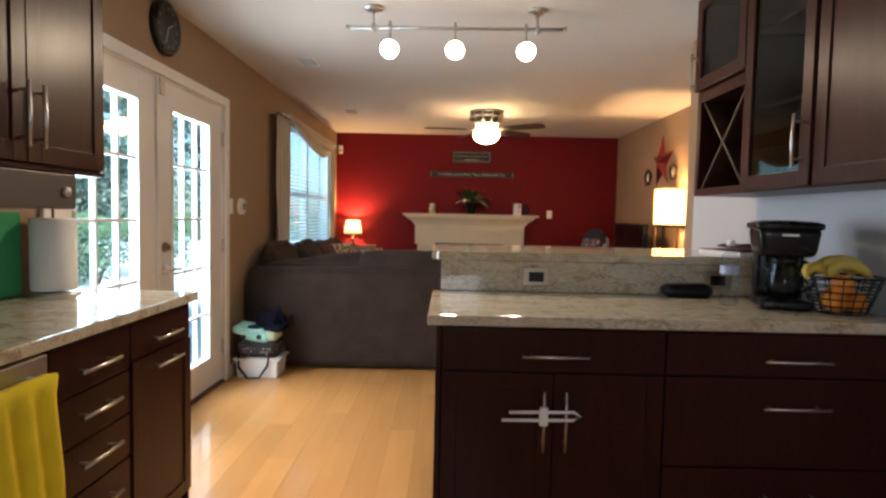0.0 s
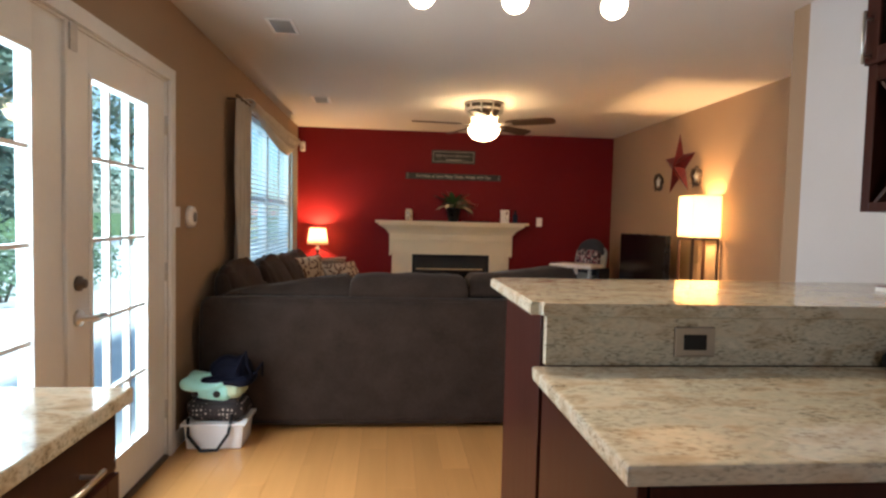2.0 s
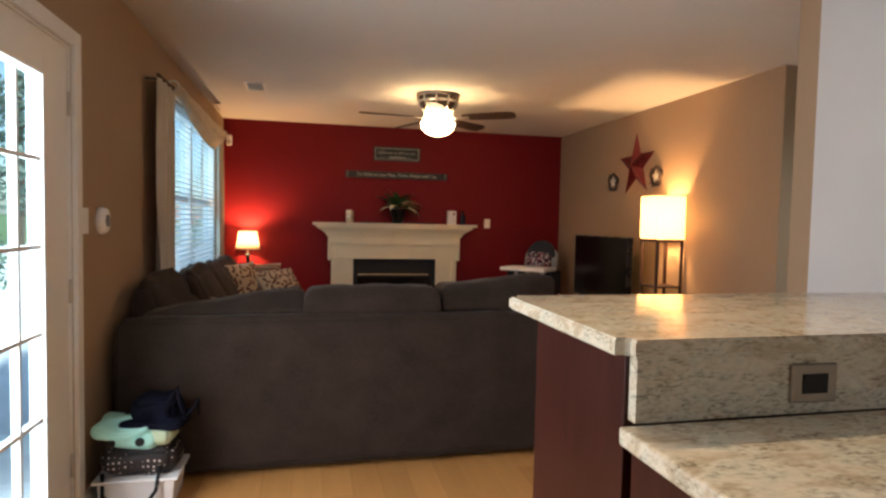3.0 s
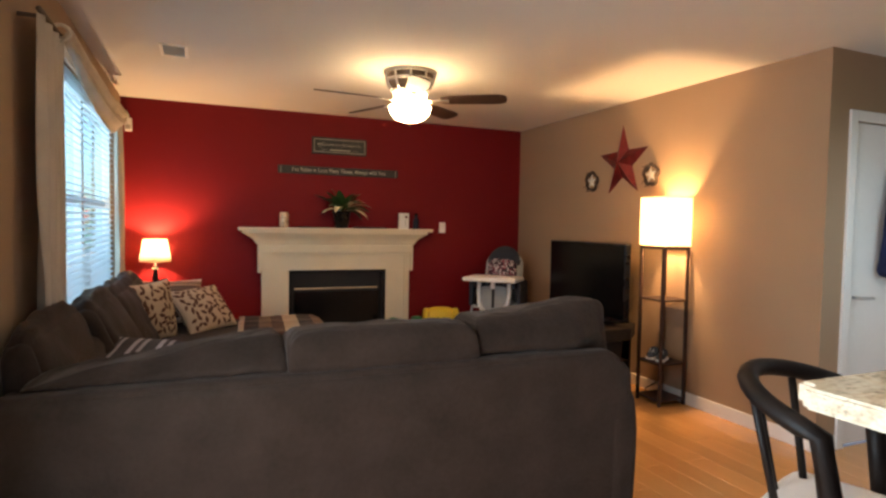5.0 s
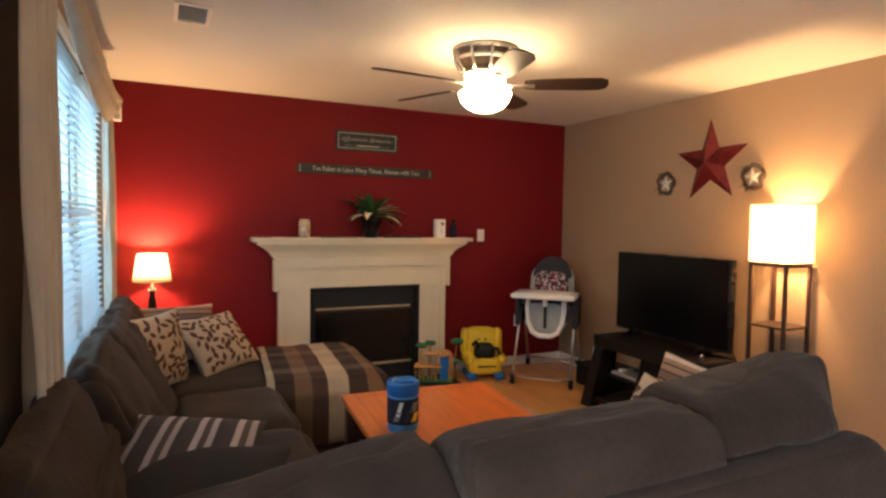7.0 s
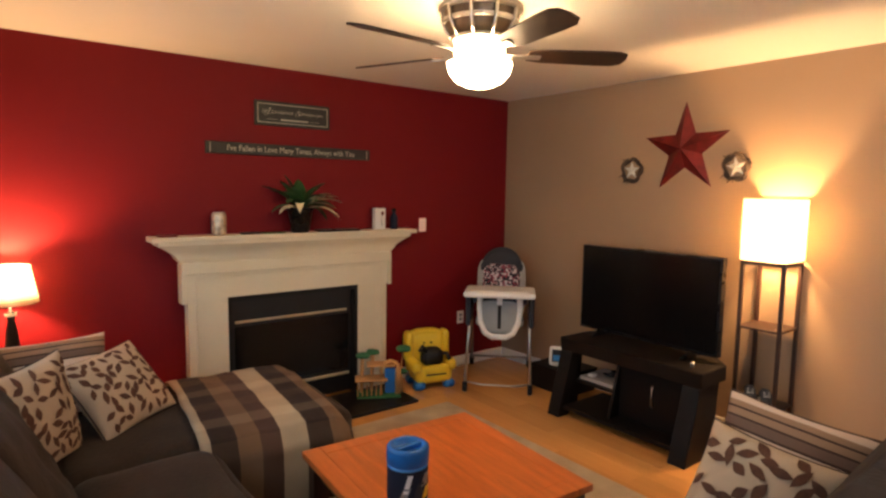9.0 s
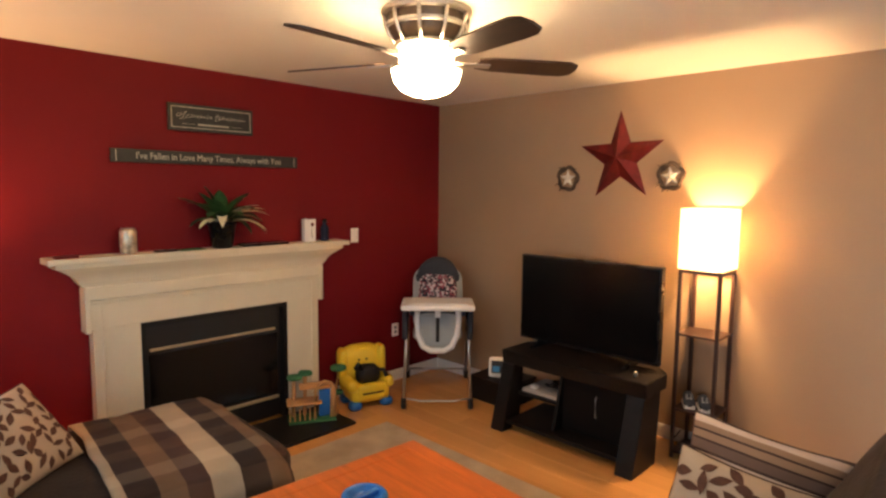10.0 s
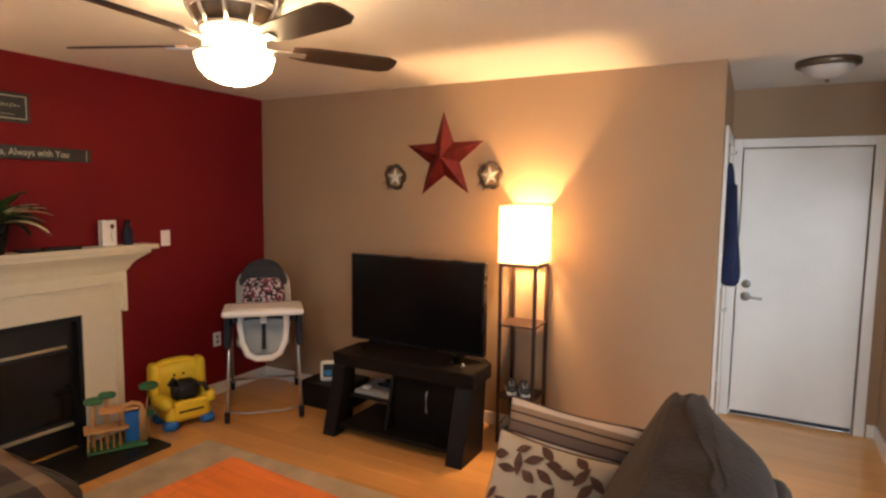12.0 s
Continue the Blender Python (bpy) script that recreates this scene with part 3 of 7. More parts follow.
def french_leaf(name, y0, y1, g0, g1, handle_y, hinge_y):
    """A glazed door leaf, 3 by 5 lights, in the west wall."""
    x0, x1, z0, z1 = W - 0.055, W - 0.010, 0.02, DTOP - 0.003
    gz0, gz1 = 0.215, 1.885
    d = tagged(new(name, mesh_of(name, box(x0, x1, y0, g0, z0, z1, 0.003), WHITE)), "white glazed French door leaf, closed", "door", "french doors", "structure")
    part("stile", box(x0, x1, g1, y1, z0, z1, 0.003), WHITE, d)
    part("bottom_rail", box(x0, x1, g0, g1, z0, gz0, 0.003), WHITE, d)
    part("top_rail", box(x0, x1, g0, g1, gz1, z1, 0.003), WHITE, d)
    f = box(x0 - 0.004, x1 + 0.006, g0, g0 + 0.02, gz0, gz1, 0.003)
    box(x0 - 0.004, x1 + 0.006, g1 - 0.02, g1, gz0, gz1, 0.003, f)
    box(x0 - 0.004, x1 + 0.006, g0 + 0.02, g1 - 0.02, gz0, gz0 + 0.02, 0.003, f)
    box(x0 - 0.004, x1 + 0.006, g0 + 0.02, g1 - 0.02, gz1 - 0.02, gz1, 0.003, f)
    part("glazing_bead", f, WHITE, d)
    for k in (1, 2):
        y = g0 + (g1 - g0) * k / 3
        part("muntin", box(x0 + 0.008, x1 - 0.008, y - 0.008, y + 0.008, gz0 + 0.02, gz1 - 0.02), WHITE, d)
    for k in (1, 2, 3, 4):
        z = gz0 + (gz1 - gz0) * k / 5
        part("muntin", box(x0 + 0.009, x1 - 0.009, g0 + 0.02, g1 - 0.02, z - 0.008, z + 0.008), WHITE, d)
    p = part("pane", box(W - 0.034, W - 0.030, g0 + 0.012, g1 - 0.012, gz0 + 0.012, gz1 - 0.012), GLASS, d, "clear glass pane")
    p.visible_shadow = False
    if handle_y:
        lock = part("deadbolt", lathe([(0, 0), (0.030, 0), (0.030, 0.012), (0.018, 0.02), (0.018, 0.03), (0, 0.03)], 18, m=pose(x1, handle_y, 1.055, 0, 90, 0)), BRONZE, d, "bronze deadbolt", True)
        part("rose", lathe([(0, 0), (0.034, 0), (0.032, 0.012), (0.013, 0.018), (0.013, 0.05), (0, 0.05)], 18, m=pose(x1, handle_y, 0.92, 0, 90, 0)), STEEL, d, "", True)
        part("door_lever", tube([(x1 + 0.045, handle_y, 0.92), (x1 + 0.05, handle_y + 0.04, 0.922), (x1 + 0.048, handle_y + 0.115, 0.918)], 0.010), STEEL, d, "satin nickel lever", True)
        part("strike", box(x1, x1 + 0.003, handle_y - 0.065, handle_y - 0.04, 0.86, 0.96), STEEL, d)
    if hinge_y:
        for z in (0.27, 1.02, 1.80):
            part("hinge", tube([(x1 + 0.008, hinge_y, z - 0.05), (x1 + 0.008, hinge_y, z + 0.05)], 0.009), STEEL, d, "steel hinge", True)
    return d


french_leaf("door_1", DY0 + 0.018, 3.600, 2.86, 3.43, None, None)
french_leaf("door_2", 3.645, DY1 - 0.018, 3.79, 4.36, 3.70, DY1 - 0.014)
structure("trim_astragal", box(W - 0.05, W + 0.004, 3.602, 3.643, 0.02, DTOP - 0.003, 0.004), WHITE, "white astragal between the door leaves", "trim")
tagged(new("flush_bolt", mesh_of("flush_bolt", box(W + 0.005, W + 0.014, 3.62, 3.67, 1.93, 2.03, 0.003), STEEL)), "small metal top latch on French doors", "latch")

# window with blinds
casing_y("trim_window", W, W + 0.018, WY0, WY1, WZ1, 0.06, WZ0 - 0.06)
win = tagged(new("window_1", mesh_of("window_1", box(W - 0.13, W - 0.03, WY0, WY0 + 0.05, WZ0, WZ1), WHITE)), "white double-hung window behind lowered blinds", "window", kind="structure")
part("window_frame", box(W - 0.13, W - 0.03, WY1 - 0.05, WY1, WZ0, WZ1), WHITE, win)
part("window_frame", box(W - 0.13, W - 0.03, WY0 + 0.05, WY1 - 0.05, WZ1 - 0.05, WZ1), WHITE, win)
part("window_sill", box(W - 0.13, W + 0.05, WY0 - 0.03, WY1 + 0.03, WZ0 - 0.005, WZ0 + 0.03, 0.004), WHITE, win)
part("mullion", box(W - 0.12, W - 0.04, 7.285, 7.365, WZ0 + 0.03, WZ1 - 0.05), WHITE, win)
for a, b in ((WY0 + 0.05, 7.285), (7.365, WY1 - 0.05)):
    part("meeting_rail", box(W - 0.11, W - 0.06, a, b, 1.46, 1.51), WHITE, win)
    p = part("pane", box(W - 0.088, W - 0.084, a, b, WZ0 + 0.03, WZ1 - 0.05), GLASS, win, "clear glass pane")
    p.visible_shadow = False
blind = thing("window_blind", "white slatted horizontal blind lowered over the window", "blind", (W - 0.022, 7.325, 0))
part("headrail", box(-0.025, 0.022, -1.115, 1.115, WZ1 - 0.06, WZ1 - 0.015, 0.004), BLIND, blind)
slat = mesh_of("slat", box(-0.023, 0.023, -1.105, 1.105, -0.0012, 0.0012), BLIND)
z = WZ1 - 0.085
while z > WZ0 + 0.07:
    s = new("slat", slat)
    s.parent = blind
    s.matrix_basis = pose(0, 0, z, 0, 24, 0)
    z -= 0.042
part("bottom_rail", box(-0.023, 0.023, -1.105, 1.105, WZ0 + 0.036, WZ0 + 0.056, 0.003), BLIND, blind)
for y in (-0.7, 0.0, 0.7):
    part("ladder_cord", tube([(0.024, y, WZ0 + 0.05), (0.024, y, WZ1 - 0.04)], 0.0012, 5), BLIND, blind)


def drape(name, y0, y1, z0, z1, x, folds, label):
    """A hanging curtain with soft folds."""
    bm = bmesh.new()
    n, m = 60, 24
    g = []
    for i in range(n + 1):
        u = i / n
        col = []
        for j in range(m + 1):
            v = j / m
            amp = 0.018 + 0.016 * v
            xx = x + amp * math.sin(folds * 2 * math.pi * u + 1.2 * noise.noise(Vector((u * 3, v * 2, y0)))) + 0.008 * noise.noise(Vector((u * 9, v * 5, 1)))
            squeeze = 1 - 0.12 * math.sin(math.pi * v) * (u - 0.2)
            col.append(bm.verts.new((xx, y0 + (y1 - y0) * u * squeeze, z1 + (z0 - z1) * v)))
        g.append(col)
    for i in range(n):
        for j in range(m):
            bm.faces.new((g[i][j], g[i + 1][j], g[i + 1][j + 1], g[i][j + 1]))
    ob = solid(name, bm, DRAPE, label, "curtain", "window curtains", True)
    mod = ob.modifiers.new("thickness", "SOLIDIFY")
    mod.thickness = 0.004
    return ob


RODZ = 2.185
drape("curtain", 5.68, 6.14, 0.06, RODZ - 0.012, W + 0.075, 4.0, "beige curtain panel hanging in soft folds beside window")
drape("curtain", 8.16, 8.48, 0.06, RODZ - 0.012, W + 0.060, 3.0, "beige curtain panel hanging in soft folds beside window")
rod = thing("curtain_rod", "dark metal curtain rod above the window", "curtain rod")
part("rod", tube([(W + 0.085, 5.66, RODZ), (W + 0.085, 8.52, RODZ)], 0.011), BRONZE, rod, "", True)
for y in (5.98, 8.20):
    part("scarf_ring", tube([(W + 0.10 + 0.036 * math.cos(a), y + 0.006 * math.sin(2 * a), RODZ + 0.036 * math.sin(a)) for a in [2 * math.pi * k / 20 for k in range(20)]], 0.008, 8, closed=True), SILVERSTAR, rod, "pale metal scarf ring", True)
for y in (5.72, 7.4, 8.46):
    part("bracket", box(W, W + 0.085, y - 0.008, y + 0.008, RODZ - 0.02, RODZ - 0.005, 0.003), BRONZE, rod)


def swag(name, y0, y1, drop, top, material, label, out):
    """A scarf looped over the rod: drooping folds that hang in an arc."""
    bm = bmesh.new()
    n, m = 40, 16
    g = []
    for i in range(n + 1):
        u = i / n
        arc = math.sin(math.pi * u ** 1.7) ** 0.75
        col = []
        for j in range(m + 1):
            v = j / m
            z = top + 0.02 - (0.06 + drop * arc) * v
            xx = W + out + 0.035 * math.sin(math.pi * v) + 0.014 * math.sin(v * 16 + 3 * arc) + 0.01 * noise.noise(Vector((u * 6, v * 4, out)))
            col.append(bm.verts.new((xx, y0 + (y1 - y0) * u, z)))
        g.append(col)
    for i in range(n):
        for j in range(m):
            bm.faces.new((g[i][j], g[i + 1][j], g[i + 1][j + 1], g[i][j + 1]))
    ob = solid(name, bm, material, label, "valance", "", True)
    mod = ob.modifiers.new("thickness", "SOLIDIFY")
    mod.thickness = 0.005
    return ob


swag("scarf_valance", 5.98, 8.20, 0.20, RODZ + 0.02, DRAPE, "beige scarf valance looped through rings on the rod", 0.10)

# front door, closet door
fd = tagged(new("door_3", mesh_of("door_3", box(HE + 0.02, HE + 0.065, 4.405, 5.19, 0.012, 2.035, 0.003), WHITE)), "plain white flush entry door, closed", "door", kind="structure")
part("deadbolt", lathe([(0, 0), (0.032, 0), (0.030, 0.014), (0.014, 0.02), (0.014, 0.03), (0, 0.03)], 18, m=pose(HE + 0.02, 5.125, 1.025, 0, -90)), STEEL, fd, "", True)
part("rose", lathe([(0, 0), (0.034, 0), (0.032, 0.012), (0.012, 0.018), (0.012, 0.05), (0, 0.05)], 18, m=pose(HE + 0.02, 5.125, 0.93, 0, -90)), STEEL, fd, "", True)
part("door_lever", tube([(HE - 0.025, 5.125, 0.93), (HE - 0.03, 5.08, 0.93), (HE - 0.03, 5.015, 0.926)], 0.010), STEEL, fd, "satin nickel lever", True)
part("door_sweep", box(HE + 0.012, HE + 0.022, 4.41, 5.185, 0.012, 0.035), FIREBLACK, fd)
bm = box(HE - 0.018, HE, 4.395 - 0.065, 4.395, 0, 2.11, 0.005)
box(HE - 0.018, HE, 5.20, 5.262, 0, 2.11, 0.005, bm)
box(HE - 0.018, HE, 4.395, 5.20, 2.045, 2.11, 0.005, bm)
# Stop behind the door, out of view, added to keep outdoor light out.
jamb = box(HE + 0.067, HE + 0.095, 4.395, 4.43, 0.022, 2.045)
box(HE + 0.067, HE + 0.095, 5.165, 5.20, 0.022, 2.045, bm=jamb)
box(HE + 0.067, HE + 0.095, 4.43, 5.165, 2.005, 2.045, bm=jamb)
structure("trim_front_jamb", jamb, WHITE, "unseen door stop, added to block light at the gaps", "trim")
structure("threshold_front", box(HE + 0.03, HE + 0.14, 4.397, 5.198, -0.012, 0.010, 0.003), STEEL, "metal entry door threshold", "trim")
structure("trim_front_door", bm, WHITE, "white painted door casing", "trim")
bm = box(2.815, 2.88, HN - 0.018, HN, 0, 2.115, 0.005)
box(3.62, 3.685, HN - 0.018, HN, 0, 2.115, 0.005, bm)
box(2.88, 3.62, HN - 0.018, HN, 2.05, 2.115, 0.005, bm)
structure("trim_closet_door", bm, WHITE, "white painted door casing", "trim")
cd = tagged(new("door_4", mesh_of("door_4", box(2.885, 3.615, HN + 0.01, HN + 0.045, 0.012, 2.045, 0.003), WHITE)), "white hall closet door, closed", "door", kind="structure")
for z in (0.3, 1.05, 1.8):
    part("hinge", tube([(3.612, HN + 0.004, z - 0.05), (3.612, HN + 0.004, z + 0.05)], 0.009), STEEL, cd, "steel hinge", True)
part("door_lever", tube([(2.95, HN + 0.012, 0.95), (2.95, HN - 0.045, 0.95), (2.99, HN - 0.05, 0.95), (3.06, HN - 0.048, 0.947)], 0.010), STEEL, cd, "satin nickel lever", True)

# Invented window out of view, gives the kitchen fill lamp an opening.
win3 = tagged(new("window_3", mesh_of("window_3", box(-0.6, -0.56, S_ - 0.10, S_ - 0.03, 1.0, 2.0), WHITE)), "unseen kitchen window, added to light the cabinet fronts", "window", kind="structure")
part("window_frame", box(0.56, 0.6, S_ - 0.10, S_ - 0.03, 1.0, 2.0), WHITE, win3)
part("window_frame", box(-0.56, 0.56, S_ - 0.10, S_ - 0.03, 1.96, 2.0), WHITE, win3)
part("window_sill", box(-0.62, 0.62, S_ - 0.12, S_ + 0.03, 0.985, 1.03, 0.004), WHITE, win3)
part("meeting_rail", box(-0.56, 0.56, S_ - 0.09, S_ - 0.05, 1.47, 1.51), WHITE, win3)
part("pane", box(-0.56, 0.56, S_ - 0.135, S_ - 0.131, 1.03, 1.96), GLASS, win3, "clear glass pane").visible_shadow = False
# Hall window is assumed, never in view; it lets the hall lamp in.
win2 = tagged(new("window_2", mesh_of("window_2", box(2.25, 2.29, HS - 0.10, HS - 0.03, 0.9, 2.1), WHITE)), "unseen hall window, added to bring daylight to the front door", "window", kind="structure")
part("window_frame", box(3.16, 3.2, HS - 0.10, HS - 0.03, 0.9, 2.1), WHITE, win2)
part("window_frame", box(2.29, 3.16, HS - 0.10, HS - 0.03, 0.9, 0.94), WHITE, win2)
part("window_frame", box(2.29, 3.16, HS - 0.10, HS - 0.03, 2.06, 2.1), WHITE, win2)
part("pane", box(2.29, 3.16, HS - 0.07, HS - 0.066, 0.94, 2.06), GLASS, win2).visible_shadow = False

# ceiling vents
def ceiling_vent(x, y, w, d):
    v = thing("ceiling_vent", "white louvred ceiling air vent", "vent", (x, y, C), 0, "ceiling vents")
    bm = box(-w / 2, w / 2, -d / 2, -d / 2 + 0.02, -0.008, 0, 0.002)
    box(-w / 2, w / 2, d / 2 - 0.02, d / 2, -0.008, 0, 0.002, bm)
    box(-w / 2, -w / 2 + 0.02, -d / 2 + 0.02, d / 2 - 0.02, -0.008, 0, 0.002, bm)
    box(w / 2 - 0.02, w / 2, -d / 2 + 0.02, d / 2 - 0.02, -0.008, 0, 0.002, bm)
    part("frame", bm, WHITE, v)
    part("backing", box(-w / 2 + 0.02, w / 2 - 0.02, -d / 2 + 0.02, d / 2 - 0.02, -0.002, 0), FIREBLACK, v)
    k = int((d - 0.05) / 0.022)
    for i in range(k):
        s = part("slat", box(-w / 2 + 0.02, w / 2 - 0.02, -0.007, 0.007, -0.001, 0.001), WHITE, v)
        s.matrix_basis = pose(0, -d / 2 + 0.034 + i * 0.022, -0.007, 35)


ceiling_vent(-0.99, 4.955, 0.16, 0.27)
ceiling_vent(-1.01, 7.15, 0.17, 0.29)

# ---- living room: the sofa ----


def wedge(bm, ax, mid, top, z0, z1, thin=0.70, rise=0.0, about=0.0):
    """Thins a back cushion towards its top, which leans back to the frame."""
    for v in bm.verts:
        f = max(0.0, min(1.0, (v.co.z - z0) / (z1 - z0)))
        v.co[ax] = mid + (top - mid) * f + (v.co[ax] - mid) * (1 - thin * f ** 1.5)
        v.co.z += rise * f * (v.co.x - about)
    return bm


def lip(bm, z0, y0, power=2.2):
    """Lets the back of a cushion bulge over the top edge of the sofa's back."""
    top = max(v.co.z for v in bm.verts)
    mid = sum(v.co.y for v in bm.verts) / len(bm.verts)
    for v in bm.verts:
        if v.co.z > z0 - 0.012 and v.co.y < mid:
            g = max(0.0, min(1.0, (v.co.z - z0) / (top - z0)))
            f = min(1.0, (v.co.z - z0 + 0.012) / 0.022) * (1 - g ** power)
            f *= 1 - max(0.0, min(1.0, (v.co.x - 0.68) / 0.22))
            v.co.y += (y0 - v.co.y) * f * 0.9
    return bm


sofa = thing("sectional_sofa", "L-shaped sectional sofa in dark taupe chenille with chaise", "sofa")
bm = soft(-1.47, 0.93, 4.95, 5.08, 0.04, 0.826, 0.045, 0.012, 48, 0.004)
for v in bm.verts:
    if v.co.z > 0.5:
        f = max(0.0, min(1.0, (v.co.x - 0.80) / 0.13))
        v.co.z -= 0.07 * f * f * (3 - 2 * f)
part("back_frame", bm, SOFA, sofa, "", True)
part("base", soft(-1.47, 0.95, 5.13, 5.92, 0.05, 0.30, 0.04, 0.01, 12), SOFA, sofa, "", True)
part("arm", soft(0.79, 0.975, 4.96, 5.93, 0.04, 0.66, 0.07, 0.025, 16), SOFA, sofa, "", True)
for k, (a, b) in enumerate(((-1.40, -0.565), (-0.565, 0.175), (0.190, 0.945))):
    bm = soft(a + 0.006, b - 0.006, (5.01, 5.01, 5.10)[k], (5.50, 5.50, 5.56)[k], 0.46, (0.955, 0.965, 0.975)[k], 0.045, 0.012, 28, 0.012, k)
    wedge(bm, 1, (5.30, 5.26, 5.34)[k], (5.24, 5.13, 5.255)[k], 0.46, (0.965, 0.975, 0.985)[k], (0.72, 0.64, 0.80)[k], 0.0, a)
    for v in bm.verts:
        f = max(0.0, min(1.0, (v.co.z - 0.60) / 0.35))
        if k == 0:
            v.co.z -= 0.126 * f * max(0.0, (-0.60 - v.co.x) / 0.80)
        if k == 2:
            v.co.z += 0.045 * f * max(0.0, min(1.0, (v.co.x - 0.35) / 0.4))
    part("back_cushion", lip(bm, 0.832, 4.976, (0.7, 2.2, 2.2)[k]), SOFA, sofa, "", True)
for k, (a, b) in enumerate(((-0.47, 0.17), (0.17, 0.80))):
    part("seat_cushion", soft(a + 0.003, b - 0.003, 5.26, 5.95, 0.29, 0.47, 0.06, 0.025, 14, 0.006, 4 + k), SOFA, sofa, "", True)
part("corner_cushion", soft(-1.30, -0.475, 5.24, 6.0, 0.29, 0.47, 0.06, 0.02, 12, 0.006, 7), SOFA, sofa, "", True)
part("back_frame", soft(-1.46, -1.28, 5.12, 8.46, 0.04, 0.80, 0.05, 0.012, 22, 0.004), SOFA, sofa, "", True)
part("base", soft(-1.32, -0.57, 5.90, 7.50, 0.05, 0.30, 0.04, 0.01, 12), SOFA, sofa, "", True)
for k, (a, b) in enumerate(((5.22, 6.12), (6.12, 6.88), (6.88, 7.64), (7.64, 8.42))):
    part("back_cushion", wedge(soft(-1.45, -1.10 - (0.12, 0.0, 0.02, 0.05)[k], a + 0.004, b - 0.004, 0.44, (0.965, 0.945, 0.915, 0.905)[k], 0.085, 0.035, 24, 0.030, 10 + k), 0, -1.25, -1.385, 0.44, 0.95, 0.62), SOFA, sofa, "", True)
for k, (a, b) in enumerate(((6.0, 6.76), (6.76, 7.49))):
    part("seat_cushion", soft(-1.10, -0.55, a + 0.003, b - 0.003, 0.29, 0.475, 0.07, 0.025, 14, 0.007, 20 + k), SOFA, sofa, "", True)
part("chaise_base", soft(-1.32, 0.16, 7.50, 8.47, 0.05, 0.30, 0.05, 0.01, 14), SOFA, sofa, "", True)
part("chaise_cushion", soft(-1.12, 0.185, 7.485, 8.475, 0.29, 0.47, 0.07, 0.02, 16, 0.007, 30), SOFA, sofa, "", True)
for x, y in ((-1.4, 5.0), (0.92, 5.02), (0.92, 5.85), (-1.4, 8.38), (0.05, 7.6), (0.05, 8.4), (-0.62, 6.1)):
    part("foot", lathe([(0, 0), (0.022, 0), (0.03, 0.055), (0, 0.055)], 12, at=(x, y, 0)), BLACKWOOD, sofa)

# plaid throw over the chaise, a little askew
bm = bmesh.new()
prof = [(-1.052, 0.10), (-1.056, 0.28), (-1.046, 0.40), (-0.99, 0.485), (-0.90, 0.505), (-0.65, 0.511), (-0.45, 0.514), (-0.25, 0.510), (-0.05, 0.500), (0.03, 0.47), (0.048, 0.40), (0.048, 0.25)]
fine = []
for (a, b), (c, d) in zip(prof, prof[1:]):
    for k in range(5):
        fine.append((a + (c - a) * k / 5, b + (d - b) * k / 5))
fine.append(prof[-1])
g = []
for i in range(37):
    x = 0.735 * i / 36
    edge = max(0.0, (x - 0.64) / 0.095)
    col = []
    for y, z in fine:
        zz = z - 0.10 * edge * edge + 0.008 * noise.noise(Vector((x * 7, y * 7, 0))) + 0.005 * noise.noise(Vector((x * 20, y * 20, 3)))
        col.append(bm.verts.new((x + 0.012 * noise.noise(Vector((y * 5, z * 5, 9))), y + 0.012 * noise.noise(Vector((x * 6, z * 6, 5))) * (1 if z < 0.45 else 0.2), zz)))
    g.append(col)
for i in range(len(g) - 1):
    for j in range(len(fine) - 1):
        bm.faces.new((g[i][j], g[i + 1][j], g[i + 1][j + 1], g[i][j + 1]))
throw = solid("throw_blanket", bm, PLAID, "brown and cream plaid fleece throw over the chaise", "blanket", "", True)
throw.matrix_basis = pose(-0.526, 8.465, 0.004, 0, 0, -4.6)
throw.modifiers.new("thickness", "SOLIDIFY").thickness = 0.008


def pillow(label, w, h, t, material, m, leaves=0, size=0.03, seed=1, piping=True):
    ob = solid("throw_pillow", cushion(w, h, t), material, label, "pillow", "sofa pillows", True)
    ob.matrix_basis = m
    if leaves:
        part("leaf_print", leaf_print(w, h, t, leaves, size, seed), LEAFPRINT, ob, "brown printed leaves")["kind"] = "stuff"
    if piping:
        loop = []
        for k in range(64):
            a = k / 64 * 4
            s, f = int(a), a - int(a)
            u, v = ((-1 + 2 * f, -1), (1, -1 + 2 * f), (1 - 2 * f, 1), (-1, 1 - 2 * f))[s]
            loop.append(cushion_point(u, v, w, h, 0, 1))
        part("piping", tube(loop, 0.005, 6, closed=True), PIPING, ob, "dark corded edge", True)
    return ob


LP = "cream cushion printed with brown leaves on the sofa"
# by the chaise
pillow("brown cushion with a pale striped edge behind leaf cushions", 0.50, 0.42, 0.15, STRIPE, pose(-1.08, 8.22, 0.665, 66, 0, 8), 0, piping=False)
pillow(LP, 0.43, 0.45, 0.17, SKIN, pose(-1.19, 7.66, 0.685, 80, 0, 50) @ pose(0, 0, 0, 0, 0, 2), 110, 0.031, 3)
pillow(LP, 0.46, 0.42, 0.17, SKIN, pose(-0.835, 8.01, 0.64, 50, 0, 36) @ pose(0, 0, 0, 0, 0, 4), 110, 0.031, 5)
# at the right arm
pillow("brown and cream striped cushion leaning on the sofa arm", 0.50, 0.44, 0.16, STRIPE, pose(0.84, 5.66, 0.67, 90, 0, -90) @ pose(0, 0, 0, -22, 0, 0) @ pose(0, 0, 0, 0, 0, -4), 0)
